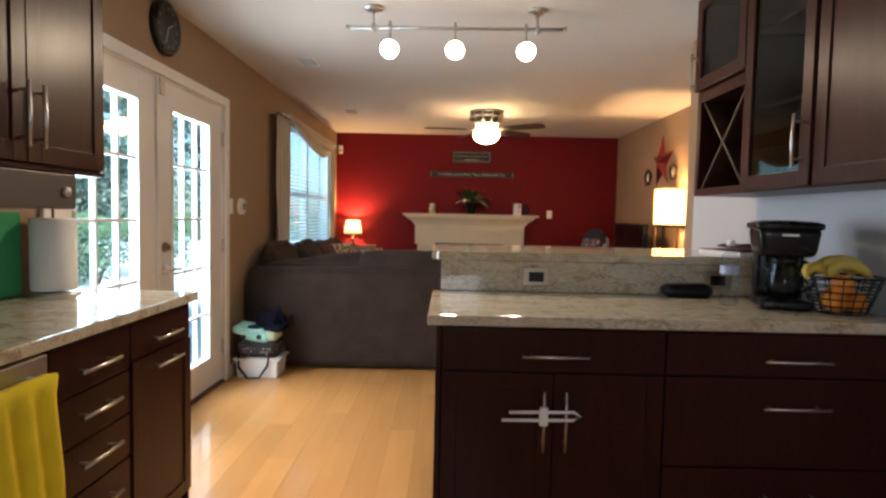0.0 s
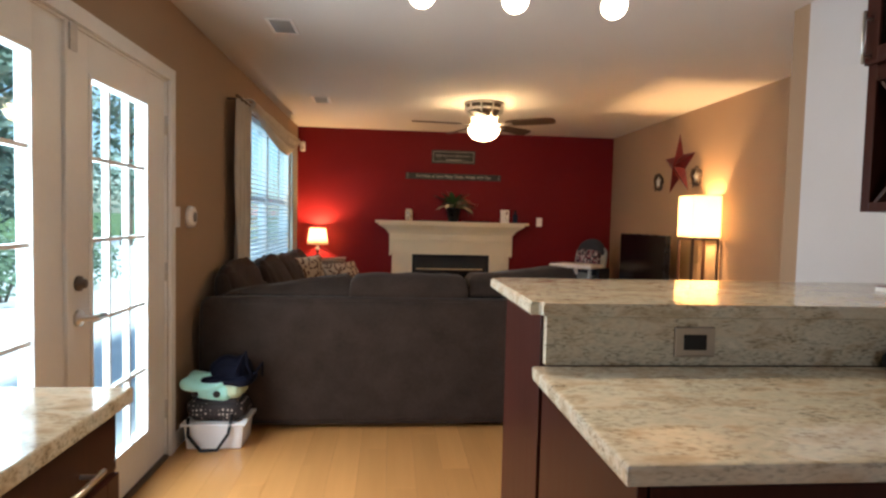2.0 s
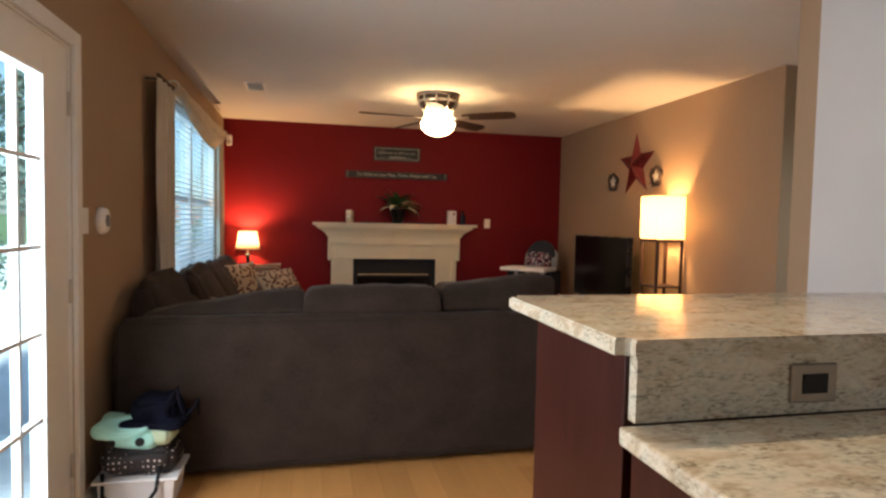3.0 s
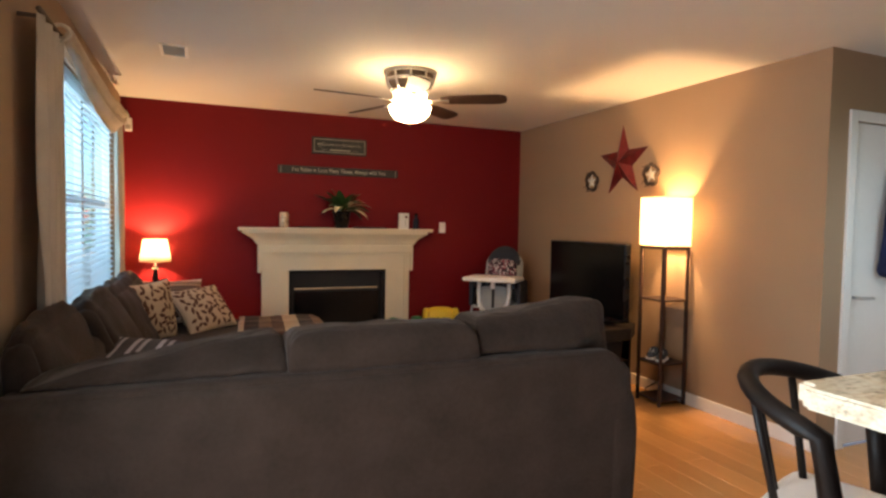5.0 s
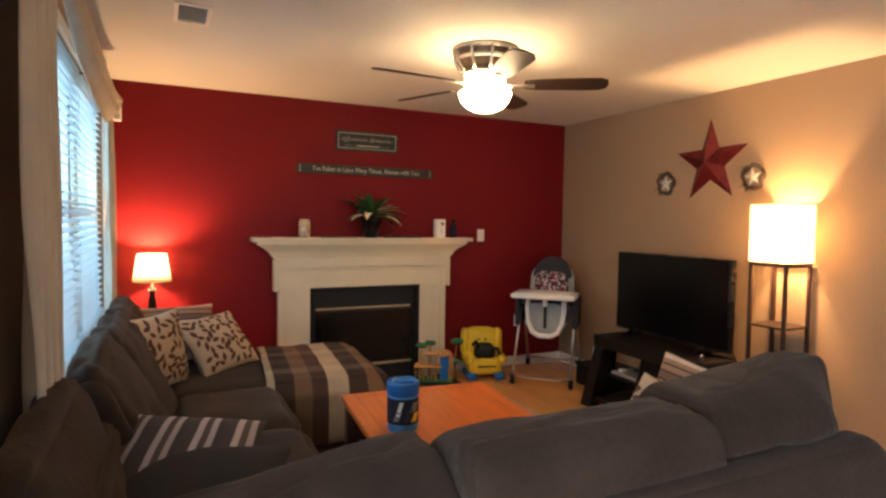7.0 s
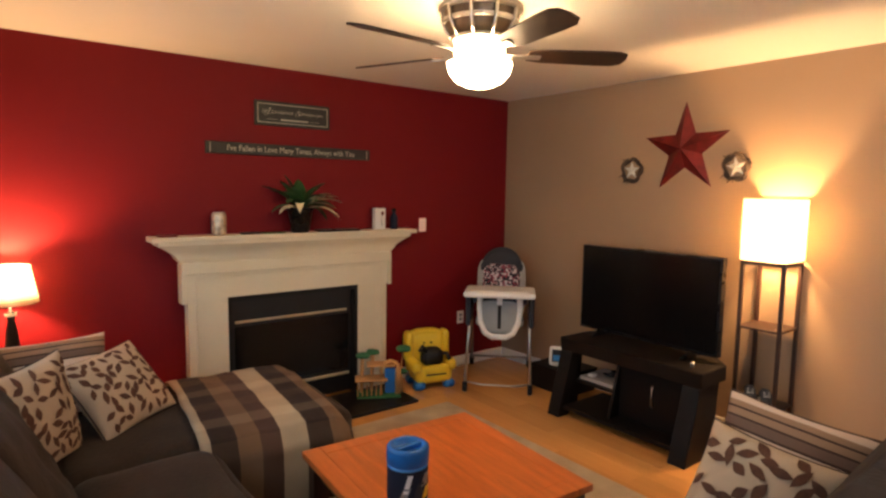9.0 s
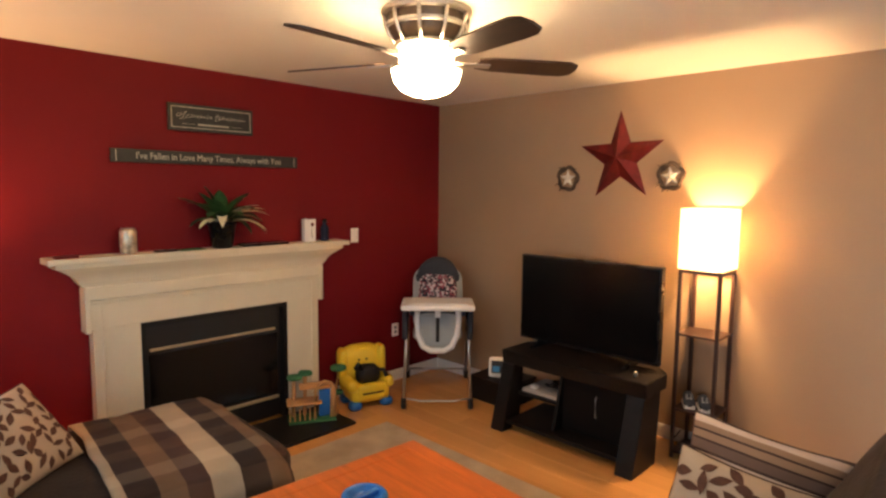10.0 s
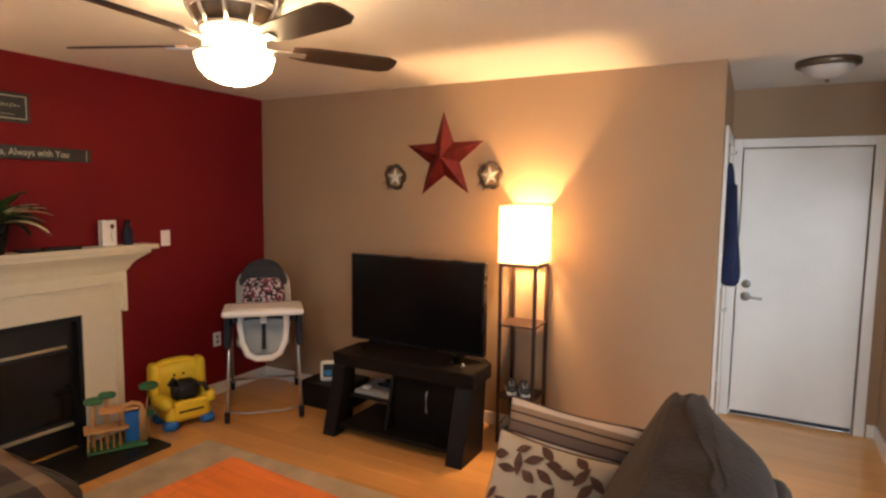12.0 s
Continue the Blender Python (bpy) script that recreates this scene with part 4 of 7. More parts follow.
pillow(LP, 0.44, 0.40, 0.17, SKIN, pose(0.69, 5.68, 0.615, 90, 0, -90) @ pose(0, 0, 0, -30, 0, -5), 60, 0.038, 8)
# in the sofa's corner
pillow("plain dark grey cushion lying in the sofa corner", 0.58, 0.42, 0.14, DARKPILLOW, pose(-1.10, 5.86, 0.60, 30, 0, -24), 0)
pillow("grey and cream striped cushion lying in the sofa corner", 0.46, 0.40, 0.14, GREYSTRIPE, pose(-1.10, 6.02, 0.665, 24, 4, -20), 0)

# ---- fireplace ----
MX0, MX1 = -0.325, 1.268
MY = 8.86
fp = thing("fireplace", "cream painted wooden fireplace mantel with black insert", "fireplace", (0, 0, 0))
part("shelf", box(-0.515, 1.478, 8.775, N_, 1.272, 1.305, 0.006), CREAM, fp)
bm = bmesh.new()
rings = []
for z, out in ((1.130, 0.012), (1.138, 0.018), (1.146, 0.018), (1.150, 0.030), (1.166, 0.036), (1.182, 0.048), (1.198, 0.066), (1.214, 0.090), (1.230, 0.118), (1.244, 0.138), (1.248, 0.152), (1.271, 0.154)):
    y = MY - 0.46 * out - 0.002
    rings.append([bm.verts.new(p) for p in ((MX0 - out, N_, z), (MX0 - out, y, z), (MX1 + out, y, z), (MX1 + out, N_, z))])
for a, b in zip(rings, rings[1:]):
    for k in range(4):
        bm.faces.new((a[k], a[(k + 1) % 4], b[(k + 1) % 4], b[k]))
bm.faces.new(rings[0][::-1])
bm.faces.new(rings[-1])
part("crown_moulding", bm, CREAM, fp)
part("frieze_band", box(MX0 - 0.004, MX1 + 0.004, MY - 0.016, MY + 0.02, 1.050, 1.128, 0.006), CREAM, fp)
part("frieze_bead", box(MX0 - 0.002, MX1 + 0.002, MY - 0.010, MY + 0.02, 1.034, 1.046, 0.004), CREAM, fp)
part("frieze_bead", box(MX0 - 0.001, MX1 + 0.001, MY - 0.006, MY + 0.02, 1.016, 1.028, 0.003), CREAM, fp)
for x in (MX0 + 0.085, MX1 - 0.085):
    part("panel_bead", box(x - 0.006, x + 0.006, MY - 0.006, MY + 0.02, 0.0, 1.013, 0.003), CREAM, fp)
part("frieze", box(MX0, MX1, MY, N_, 0.875, 1.135, 0.004), CREAM, fp)
for x0, x1 in ((MX0, FX0), (FX1, MX1)):
    part("pilaster", box(x0 + (0.03 if x0 < 0 else 0), x1 - (0.03 if x1 > 1.1 else 0), MY + 0.004, N_, 0, 0.875, 0.004), CREAM, fp)
for x0, x1 in ((MX0 - 0.008, MX0 + 0.022), (MX1 - 0.022, MX1 + 0.008)):
    part("corbel", box(x0, x1, MY - 0.012, N_, 0.855, 1.12, 0.006), CREAM, fp)
part("reveal", box(FX0, FX1, MY + 0.012, N_ + 0.15, 0.84, 0.872), SLATE, fp)
part("surround", box(FX0, FX0 + 0.03, MY + 0.012, N_ + 0.15, 0, 0.84), SLATE, fp)
part("surround", box(FX1 - 0.03, FX1, MY + 0.012, N_ + 0.15, 0, 0.84), SLATE, fp)
insert = part("insert", box(FX0 + 0.03, FX1 - 0.03, N_ - 0.03, N_ + 0.14, 0.02, 0.84), FIREBLACK, fp, "black metal fireplace insert")
part("glass", box(FX0 + 0.06, FX1 - 0.06, N_ - 0.038, N_ - 0.031, 0.20, 0.645), DARKGLASS, insert, "smoked glass front")
part("brass_bar", box(FX0 + 0.06, FX1 - 0.08, N_ - 0.052, N_ - 0.031, 0.672, 0.688, 0.003), BRASS, insert, "brass trim bar")
part("brass_bar", box(FX0 + 0.05, FX1 - 0.06, N_ - 0.052, N_ - 0.031, 0.155, 0.175, 0.003), BRASS, insert, "brass trim bar")
structure("fireplace_back", box(FX0 - 0.05, FX1 + 0.05, N_ + 0.2, N_ + 0.25, -0.1, 1.0), SLATE, "firebox back", "wall")
hearth = tagged(new("hearth", mesh_of("hearth", box(-0.30, 1.24, 8.395, MY, 0, 0.022, 0.003), SLATE)), "black slate hearth slab on the floor", "hearth", kind="structure")

SH = 1.305
pl = thing("potted_plant", "peace lily with cream blooms in a dark pot on the mantel", "plant", (0.49, 8.855, SH))
part("pot", lathe([(0, 0), (0.062, 0), (0.088, 0.155), (0.095, 0.165), (0.095, 0.178), (0.080, 0.178), (0.076, 0.15), (0, 0.15)], 28), BLACKPLASTIC, pl, "dark round pot", True)
rnd = random.Random(12)


def blade(length, width, bend, droop, yaw, base):
    """One arching leaf, folded a little along its rib."""
    bm = bmesh.new()
    rows = []
    for k in range(9):
        f = k / 8
        a = bend + droop * f
        r = length * f * math.cos(a * 0.5)
        p = Vector((length * f * math.sin(a), 0, length * f * math.cos(a)))
        w = width * math.sin(math.pi * (0.04 + 0.96 * f)) ** 0.7 * (0.12 if f < 0.3 else 1)
        rows.append([bm.verts.new(Matrix.Rotation(yaw, 3, "Z") @ (p + Vector((0, s * w, 0.25 * w * abs(s)))) + base) for s in (-1, 0, 1)])
    for a, b in zip(rows, rows[1:]):
        for k in range(2):
            bm.faces.new((a[k], a[k + 1], b[k + 1], b[k]))
    return bm


for k in range(22):
    yaw = rnd.uniform(0, 6.28)
    if math.sin(yaw) > 0.45:
        yaw = -yaw
    part("leaf", blade(rnd.uniform(0.22, 0.35), rnd.uniform(0.034, 0.052), rnd.uniform(0.0, 0.5), rnd.uniform(0.3, 1.3), yaw, Vector((0, 0, 0.13))), LEAF, pl, "", True)
for k in range(9):
    part("bloom", blade(rnd.uniform(0.24, 0.33), rnd.uniform(0.026, 0.036), rnd.uniform(0.3, 0.95), rnd.uniform(0.45, 1.0), rnd.uniform(3.0, 6.4), Vector((0, 0, 0.14))), PALELEAF, pl, "cream lily bloom", True)

can = thing("drink_can", "printed metal drink can on the mantel shelf", "can", (-0.085, 8.865, SH))
can.scale = (1.42, 1.42, 1.25)
part("body", lathe([(0, 0), (0.026, 0), (0.033, 0.01), (0.033, 0.108), (0.027, 0.12), (0, 0.12)], 20), TIN, can, "", True)
part("lid", lathe([(0, 0.119), (0.026, 0.119), (0.027, 0.123), (0.023, 0.123), (0.022, 0.121), (0, 0.121)], 20), STEEL, can, "", True)
card = thing("greeting_card", "white greeting card with a red flower standing open", "card", (1.175, 8.86, SH), 8)
part("front", box(-0.052, 0.052, -0.001, 0.001, 0, 0.17), PAPER, card)
p = part("back", box(-0.052, 0.052, -0.001, 0.001, 0, 0.17), PAPER, card)
p.matrix_basis = pose(-0.016, 0.046, 0, 0, 0, 28)
part("flower", lathe([(0, 0), (0.016, 0.001), (0, 0.002)], 9, m=pose(0.02, -0.002, 0.13, 90)), STARRED, card, "red printed flower")
part("stem", tube([(0.02, -0.002, 0.12), (0.01, -0.002, 0.07), (0.02, -0.002, 0.03)], 0.002, 5), FIREBLACK, card)
bt = thing("small_bottle", "small dark blue bottle standing on the mantel", "bottle", (1.31, 8.87, SH))
part("body", lathe([(0, 0), (0.03, 0), (0.032, 0.01), (0.032, 0.10), (0.014, 0.125), (0.014, 0.14), (0, 0.14)], 18), NAVY, bt, "", True)
part("cap", lathe([(0.0, 0.14), (0.018, 0.14), (0.018, 0.165), (0, 0.168)], 14), BLACKPLASTIC, bt, "", True)
solid("tablet", box(0.62, 0.96, 8.80, 8.90, SH, SH + 0.016, 0.005), BLACKPLASTIC, "black flat tray lying on the mantel", "tray")
solid("envelope", box(0.20, 0.36, 8.80, 8.90, SH, SH + 0.005, 0.001), TOYGREEN, "dark green folder lying on the mantel", "folder")
solid("remote_control", box(0.05, 0.18, 8.81, 8.85, SH, SH + 0.014, 0.004), BLACKPLASTIC, "black remote control lying on the mantel", "remote")
solid("photo_print", box(-0.47, -0.36, 8.80, 8.88, SH, SH + 0.012, 0.002), STARRED, "dark red flat box on the mantel", "box")

# signs, plates, sensor on the red wall
sg = thing("wall_sign", "long black wooden sign with cream lettering on the wall", "sign", (0.49, N_ - 0.010, 1.892), 0, "")
part("board", box(-0.628, 0.628, -0.010, 0.010, -0.040, 0.040, 0.003), SIGNBLACK, sg)
text_mesh("I've Fallen in Love Many Times, Always with You", 0.058, SIGNINK, sg, pose(0, -0.0115, 0, 90) @ Matrix.Diagonal((0.86, 1, 1, 1)))
for x in (-0.60, 0.60):
    part("edge_line", box(x - 0.002, x + 0.002, -0.0115, -0.010, -0.034, 0.034), SIGNINK, sg)
s2 = thing("wall_sign", "black framed family name sign with cream script", "sign", (0.483, N_ - 0.010, 2.15))
part("board", box(-0.285, 0.285, -0.010, 0.010, -0.085, 0.085, 0.003), SIGNBLACK, s2)
bm = box(-0.262, 0.262, -0.0118, -0.010, 0.062, 0.067)
box(-0.262, 0.262, -0.0118, -0.010, -0.067, -0.062, bm=bm)
box(-0.267, -0.262, -0.0118, -0.010, -0.067, 0.067, bm=bm)
box(0.262, 0.267, -0.0118, -0.010, -0.067, 0.067, bm=bm)
part("border", bm, SIGNINK, s2, "cream border line")
for a, b, tall in ((-0.235, -0.165, 1.5), (-0.165, 0.0, 0.62), (0.02, 0.075, 1.35), (0.075, 0.225, 0.6)):
    n = int((b - a) / 0.0016)
    pts = []
    for k in range(n):
        ph = 2 * math.pi * k / 13
        up = 0.017 * tall * math.sin(ph) * (0.75 + 0.35 * math.sin(k * 0.17 + 40 * a))
        pts.append((a + (b - a) * k / n + 0.009 * math.cos(ph) + 0.55 * up, -0.0115, 0.012 + up))
    part("script", tube(pts, 0.0012, 4), SIGNINK, s2, "looped script strokes")
part("script_bar", box(-0.10, 0.11, -0.0115, -0.010, -0.046, -0.036), SIGNINK, s2)
part("script_line", box(-0.20, -0.12, -0.0115, -0.010, -0.042, -0.040), SIGNINK, s2)
part("script_line", box(0.13, 0.20, -0.0115, -0.010, -0.042, -0.040), SIGNINK, s2)


def wall_plate(name, label, category, m, switch=True, wide=0.075):
    t = thing(name, label, category)
    t.matrix_basis = m
    part("plate", box(-wide / 2, wide / 2, -0.006, 0, -0.058, 0.058, 0.003), WHITEPLASTIC, t)
    if switch:
        part("toggle", box(-0.016, 0.016, -0.010, -0.006, -0.033, 0.033, 0.002), WHITEPLASTIC, t)
    else:
        for z in (-0.02, 0.02):
            part("socket", box(-0.014, 0.014, -0.008, -0.006, z - 0.013, z + 0.013, 0.002), GREYPLASTIC, t)
    return t


wall_plate("light_switch", "white switch plate on the red wall", "switch", pose(1.655, N_, 1.325))
wall_plate("outlet", "white wall outlet behind the high chair", "outlet", pose(2.10, N_, 0.46), False)
wall_plate("light_switch", "beige switch plate beside the French doors", "switch", pose(W, 4.725, 1.315, 0, 0, 90))
th = thing("thermostat", "round white thermostat on the tan wall", "thermostat", (W, 4.925, 1.315), 90)
part("body", lathe([(0, 0), (0.066, 0), (0.066, 0.012), (0.060, 0.028), (0.050, 0.032), (0, 0.034)], 32, m=pose(0, 0, 0, 90)), WHITEPLASTIC, th, "", True)
part("dial", lathe([(0, 0.034), (0.030, 0.034), (0.030, 0.038), (0, 0.039)], 28, m=pose(0, 0, 0, 90)), GREYPLASTIC, th, "grey dial", True)
ms = thing("alarm_sensor", "small white alarm sensor in the room corner", "sensor", (-1.455, N_ - 0.03, 2.22))
part("body", box(-0.03, 0.03, -0.025, 0.03, -0.06, 0.06, 0.012, seg=3), WHITEPLASTIC, ms, "", True)
part("lens", box(-0.02, 0.02, -0.029, -0.025, -0.045, -0.005, 0.002), OFFGLASS, ms)
ck = thing("wall_clock", "dark round wall clock above the French doors", "clock", (W, 3.675, 2.315), 90)
part("case", lathe([(0, 0), (0.155, 0), (0.155, 0.03), (0.14, 0.042), (0.125, 0.03), (0, 0.028)], 40, m=pose(0, 0, 0, 90)), BLACKPLASTIC, ck, "", True)
part("dial", lathe([(0, 0.029), (0.122, 0.030), (0.122, 0.031), (0, 0.032)], 40, m=pose(0, 0, 0, 90)), FIREBLACK, ck)
for k in range(12):
    part("hour_mark", box(-0.003, 0.003, -0.034, -0.032, 0.095, 0.115), GREYPLASTIC, ck).matrix_basis = pose(0, 0, 0, 0, 30 * k, 0)
for a, ln in ((60, 0.06), (200, 0.095)):
    part("clock_hand", box(-0.003, 0.003, -0.036, -0.034, 0, ln), SIGNINK, ck).matrix_basis = pose(0, 0, 0, 0, a, 0)

# ---- end table and lamp ----
et = thing("end_table", "small dark wooden end table behind the chaise", "table", (-1.22, 8.73, 0))
part("tabletop", box(-0.2, 0.2, -0.19, 0.19, 0.60, 0.63, 0.006), BLACKWOOD, et)
for x in (-0.17, 0.17):
    for y in (-0.16, 0.16):
        part("leg", box(x - 0.02, x + 0.02, y - 0.02, y + 0.02, 0, 0.60, 0.003), BLACKWOOD, et)
tl = thing("table_lamp", "small lit table lamp with cream shade and dark base", "lamp", (-1.23, 8.75, 0.63))
part("base", lathe([(0, 0), (0.065, 0), (0.065, 0.015), (0.03, 0.03), (0.022, 0.06), (0.034, 0.12), (0.026, 0.2), (0.016, 0.26), (0.024, 0.29), (0.024, 0.30), (0.008, 0.305), (0.008, 0.36), (0, 0.36)], 20), BLACKWOOD, tl, "dark turned base", True)
sh = part("shade", lathe([(0.132, 0.355), (0.100, 0.555)], 40), SHADE2, tl, "cream cloth shade", True)
sh.modifiers.new("thickness", "SOLIDIFY").thickness = 0.002
part("band", lathe([(0.027, 0.283), (0.027, 0.297), (0.022, 0.297), (0.022, 0.283), (0.027, 0.283)], 20), SIGNINK, tl, "pale ring")

# ---- floor lamp with shelves ----
LX0, LX1, LY0, LY1 = 2.365, 2.625, 6.305, 6.565
fl_ = thing("floor_lamp", "lit shelf floor lamp, square paper shade, dark wood posts", "lamp", (0, 0, 0))
pw = 0.021
for x in (LX0, LX1 - pw):
    for y in (LY0, LY1 - pw):
        part("post", box(x, x + pw, y, y + pw, 0, 1.23, 0.002), LAMPWOOD, fl_)
for z in (0.035, 0.315, 0.805):
    part("shelf", box(LX0 + 0.003, LX1 - 0.003, LY0 + 0.003, LY1 - 0.003, z, z + 0.014, 0.001), LAMPWOOD, fl_)
bm = bmesh.new()
for a, b, c, d in ((LX0 + pw, LX1 - pw, LY0, LY0 + pw), (LX0 + pw, LX1 - pw, LY1 - pw, LY1), (LX0, LX0 + pw, LY0 + pw, LY1 - pw), (LX1 - pw, LX1, LY0 + pw, LY1 - pw)):
    box(a, b, c, d, 1.205, 1.228, 0.001, bm)
part("top_frame", bm, LAMPWOOD, fl_)
bm = bmesh.new()
q = [(LX0 - 0.004, LY0 - 0.004), (LX1 + 0.004, LY0 - 0.004), (LX1 + 0.004, LY1 + 0.004), (LX0 - 0.004, LY1 + 0.004)]
lo, hi = [bm.verts.new((*p, 1.232)) for p in q], [bm.verts.new((*p, 1.605)) for p in q]
for k in range(4):
    bm.faces.new((lo[k], lo[(k + 1) % 4], hi[(k + 1) % 4], hi[k]))
part("shade", bm, SHADE, fl_, "cream paper shade").modifiers.new("thickness", "SOLIDIFY").thickness = 0.0015
part("socket_bar", box(LX0 + 0.01, LX1 - 0.01, 6.425, 6.435, 1.208, 1.218), FIREBLACK, fl_)
part("socket", lathe([(0, 1.218), (0.018, 1.218), (0.018, 1.29), (0, 1.29)], 14, at=(2.495, 6.43, 0)), WHITEPLASTIC, fl_, "", True)


def sneaker(x, y, turn):
    s = thing("sneaker", "small grey child's sneaker with white sole", "shoe", (x, y, 0.329), turn, "child's sneakers")
    part("sole", soft(-0.036, 0.036, -0.075, 0.075, 0, 0.026, 0.012, 0.0, 8, 0.0), WHITEPLASTIC, s, "white rubber sole", True)
    bm = soft(-0.031, 0.031, -0.070, 0.072, 0.022, 0.085, 0.03, 0.004, 10, 0.0)
    for v in bm.verts:
        if v.co.z > 0.05 and v.co.y < 0:
            v.co.z -= 0.035 * min(1, -v.co.y / 0.06)
    part("upper", bm, SHOEGREY, s, "dark grey fabric upper", True)
    part("opening", lathe([(0, 0.002), (0.022, 0.002), (0.026, 0), (0, 0)], 14, at=(0, 0.03, 0.084)), FIREBLACK, s)
    for k in range(3):
        part("lace", tube([(-0.018, -0.012 - k * 0.014, 0.078 - k * 0.008), (0.018, -0.012 - k * 0.014, 0.078 - k * 0.008)], 0.003, 5), WHITEPLASTIC, s)


sneaker(2.47, 6.50, -62)
sneaker(2.475, 6.405, -58)

# ---- television and stand ----
TS = thing("tv_stand", "black wooden TV stand with slanted open sides", "stand", (0, 0, 0))
SY0, SY1 = 6.575, 7.665


def slab(points, y0, y1, bevel=0.003):
    """A plate cut to an x-z outline, from y0 to y1."""
    bm = bmesh.new()
    a, b = [bm.verts.new((x, y0, z)) for x, z in points], [bm.verts.new((x, y1, z)) for x, z in points]
    n = len(points)
    bm.faces.new(a)
    bm.faces.new(b[::-1])
    for k in range(n):
        bm.faces.new((a[k], b[k], b[(k + 1) % n], a[(k + 1) % n]))
    if bevel:
        bmesh.ops.bevel(bm, geom=list(bm.edges), offset=bevel, segments=2, affect="EDGES")
    return bm


for y0, y1 in ((SY0 + 0.01, SY0 + 0.125), (SY1 - 0.105, SY1)):
    part("front_leg", slab([(1.885, 0), (2.005, 0), (2.115, 0.463), (2.015, 0.463)], y0, y1), BLACKWOOD, TS)
for y0, y1 in ((6.80, 6.84), (7.40, 7.44)):
    part("rear_leg", box(2.43, 2.50, y0, y1, 0, 0.463, 0.003), BLACKWOOD, TS)
for y0, y1 in ((SY0 + 0.012, SY0 + 0.034), (SY1 - 0.024, SY1 - 0.002)):
    part("side_panel", slab([(2.006, 0.0), (2.20, 0.0), (2.24, 0.463), (2.116, 0.463)], y0, y1, 0), BLACKWOOD, TS)
bm = bmesh.new()
plan = [(2.0, SY0), (2.31, SY0 + 0.004), (2.53, 6.78), (2.53, 7.46), (2.31, SY1 - 0.004), (2.0, SY1)]
lo, hi = [bm.verts.new((x + (0.012 if x < 2.1 else 0), y, 0.466)) for x, y in plan], [bm.verts.new((x, y, 0.562)) for x, y in plan]
bm.faces.new(lo[::-1])
bm.faces.new(hi)
for k in range(6):
    bm.faces.new((lo[k], lo[(k + 1) % 6], hi[(k + 1) % 6], hi[k]))
bmesh.ops.bevel(bm, geom=list(bm.edges), offset=0.005, segments=2, affect="EDGES")
part("top", bm, BLACKWOOD, TS)
part("bottom_shelf", box(1.935, 2.40, SY0 + 0.127, SY1 - 0.107, 0.055, 0.085, 0.003), BLACKWOOD, TS)
part("middle_shelf", box(2.07, 2.42, 7.222, SY1 - 0.107, 0.235, 0.258, 0.003), BLACKWOOD, TS)
part("middle_shelf", box(2.12, 2.40, SY0 + 0.127, 7.196, 0.262, 0.278, 0.003), BLACKWOOD, TS)
part("divider", slab([(1.99, 0.086), (2.43, 0.086), (2.43, 0.464), (2.09, 0.464)], 7.198, 7.220, 0), BLACKWOOD, TS)
part("back_panel", box(2.405, 2.425, SY0 + 0.127, 7.196, 0.086, 0.464, 0.002), BLACKWOOD, TS)
gd = part("glass_door", box(2.085, 2.090, SY0 + 0.13, 7.194, 0.09, 0.46), SMOKED, TS, "smoked glass door")
part("glass_door_pull", tube([(2.083, 6.94, 0.23), (2.070, 6.94, 0.24), (2.070, 6.94, 0.36), (2.083, 6.94, 0.37)], 0.006), STEEL, gd, "steel pull", True)
cb = thing("media_box", "silver media box with tangled cables on the shelf", "media player", (2.245, 7.39, 0.259))
part("body", box(-0.155, 0.14, -0.145, 0.15, 0, 0.024, 0.004), SILVERBOX, cb)
part("cable", tube([(0.02 + 0.07 * math.cos(k * 0.9), -0.03 + 0.06 * math.sin(k * 1.3), 0.032 + 0.02 * abs(math.sin(k * 0.7))) for k in range(14)], 0.006, 6), BLACKPLASTIC, cb, "black cable", True)
part("adapter", box(-0.12, -0.07, 0.06, 0.11, 0.025, 0.045, 0.006), WHITEPLASTIC, cb, "white adapter")
tv = thing("television", "black flat-screen television, switched off, on the stand", "television", (2.30, 7.17, 0.563), 0)
part("bezel", box(-0.02, 0.035, -0.54, 0.54, 0.035, 0.668, 0.006), BLACKPLASTIC, tv)
part("screen", box(-0.0225, -0.0198, -0.525, 0.525, 0.055, 0.655), SCREEN, tv, "black glossy screen")
part("rear_housing", box(0.035, 0.075, -0.35, 0.35, 0.10, 0.50, 0.015), BLACKPLASTIC, tv)
for y in (-0.36, 0.36):
    part("foot", slab([(-0.13, 0), (0.13, 0), (0.10, 0.012), (0.02, 0.045), (-0.01, 0.045), (-0.12, 0.012)], y - 0.012, y + 0.012, 0.002), BLACKPLASTIC, tv)
solid("salt_shaker", lathe([(0, 0), (0.012, 0), (0.012, 0.025), (0.006, 0.035), (0, 0.036)], 12, at=(2.10, 6.69, 0.562)), STEEL, "tiny shiny metal bottle on the TV stand", "bottle", "", True)
bx = thing("storage_box", "low dark storage box beside the TV stand", "box", (2.42, 7.98, 0))
part("body", box(-0.17, 0.17, -0.20, 0.20, 0, 0.17, 0.006), BLACKWOOD, bx)
part("lid", box(-0.18, 0.18, -0.21, 0.21, 0.17, 0.195, 0.006), BLACKWOOD, bx)
pk = thing("wipes_pack", "white and blue printed pack leaning on the storage box", "pack", (2.36, 7.98, 0.196), -52)
m_ = pose(0, 0, 0, -14)
part("pouch", soft(-0.075, 0.075, -0.02, 0.02, 0, 0.155, 0.014, 0.004, 10, 0.003), PAPER, pk, "", True).matrix_basis = m_
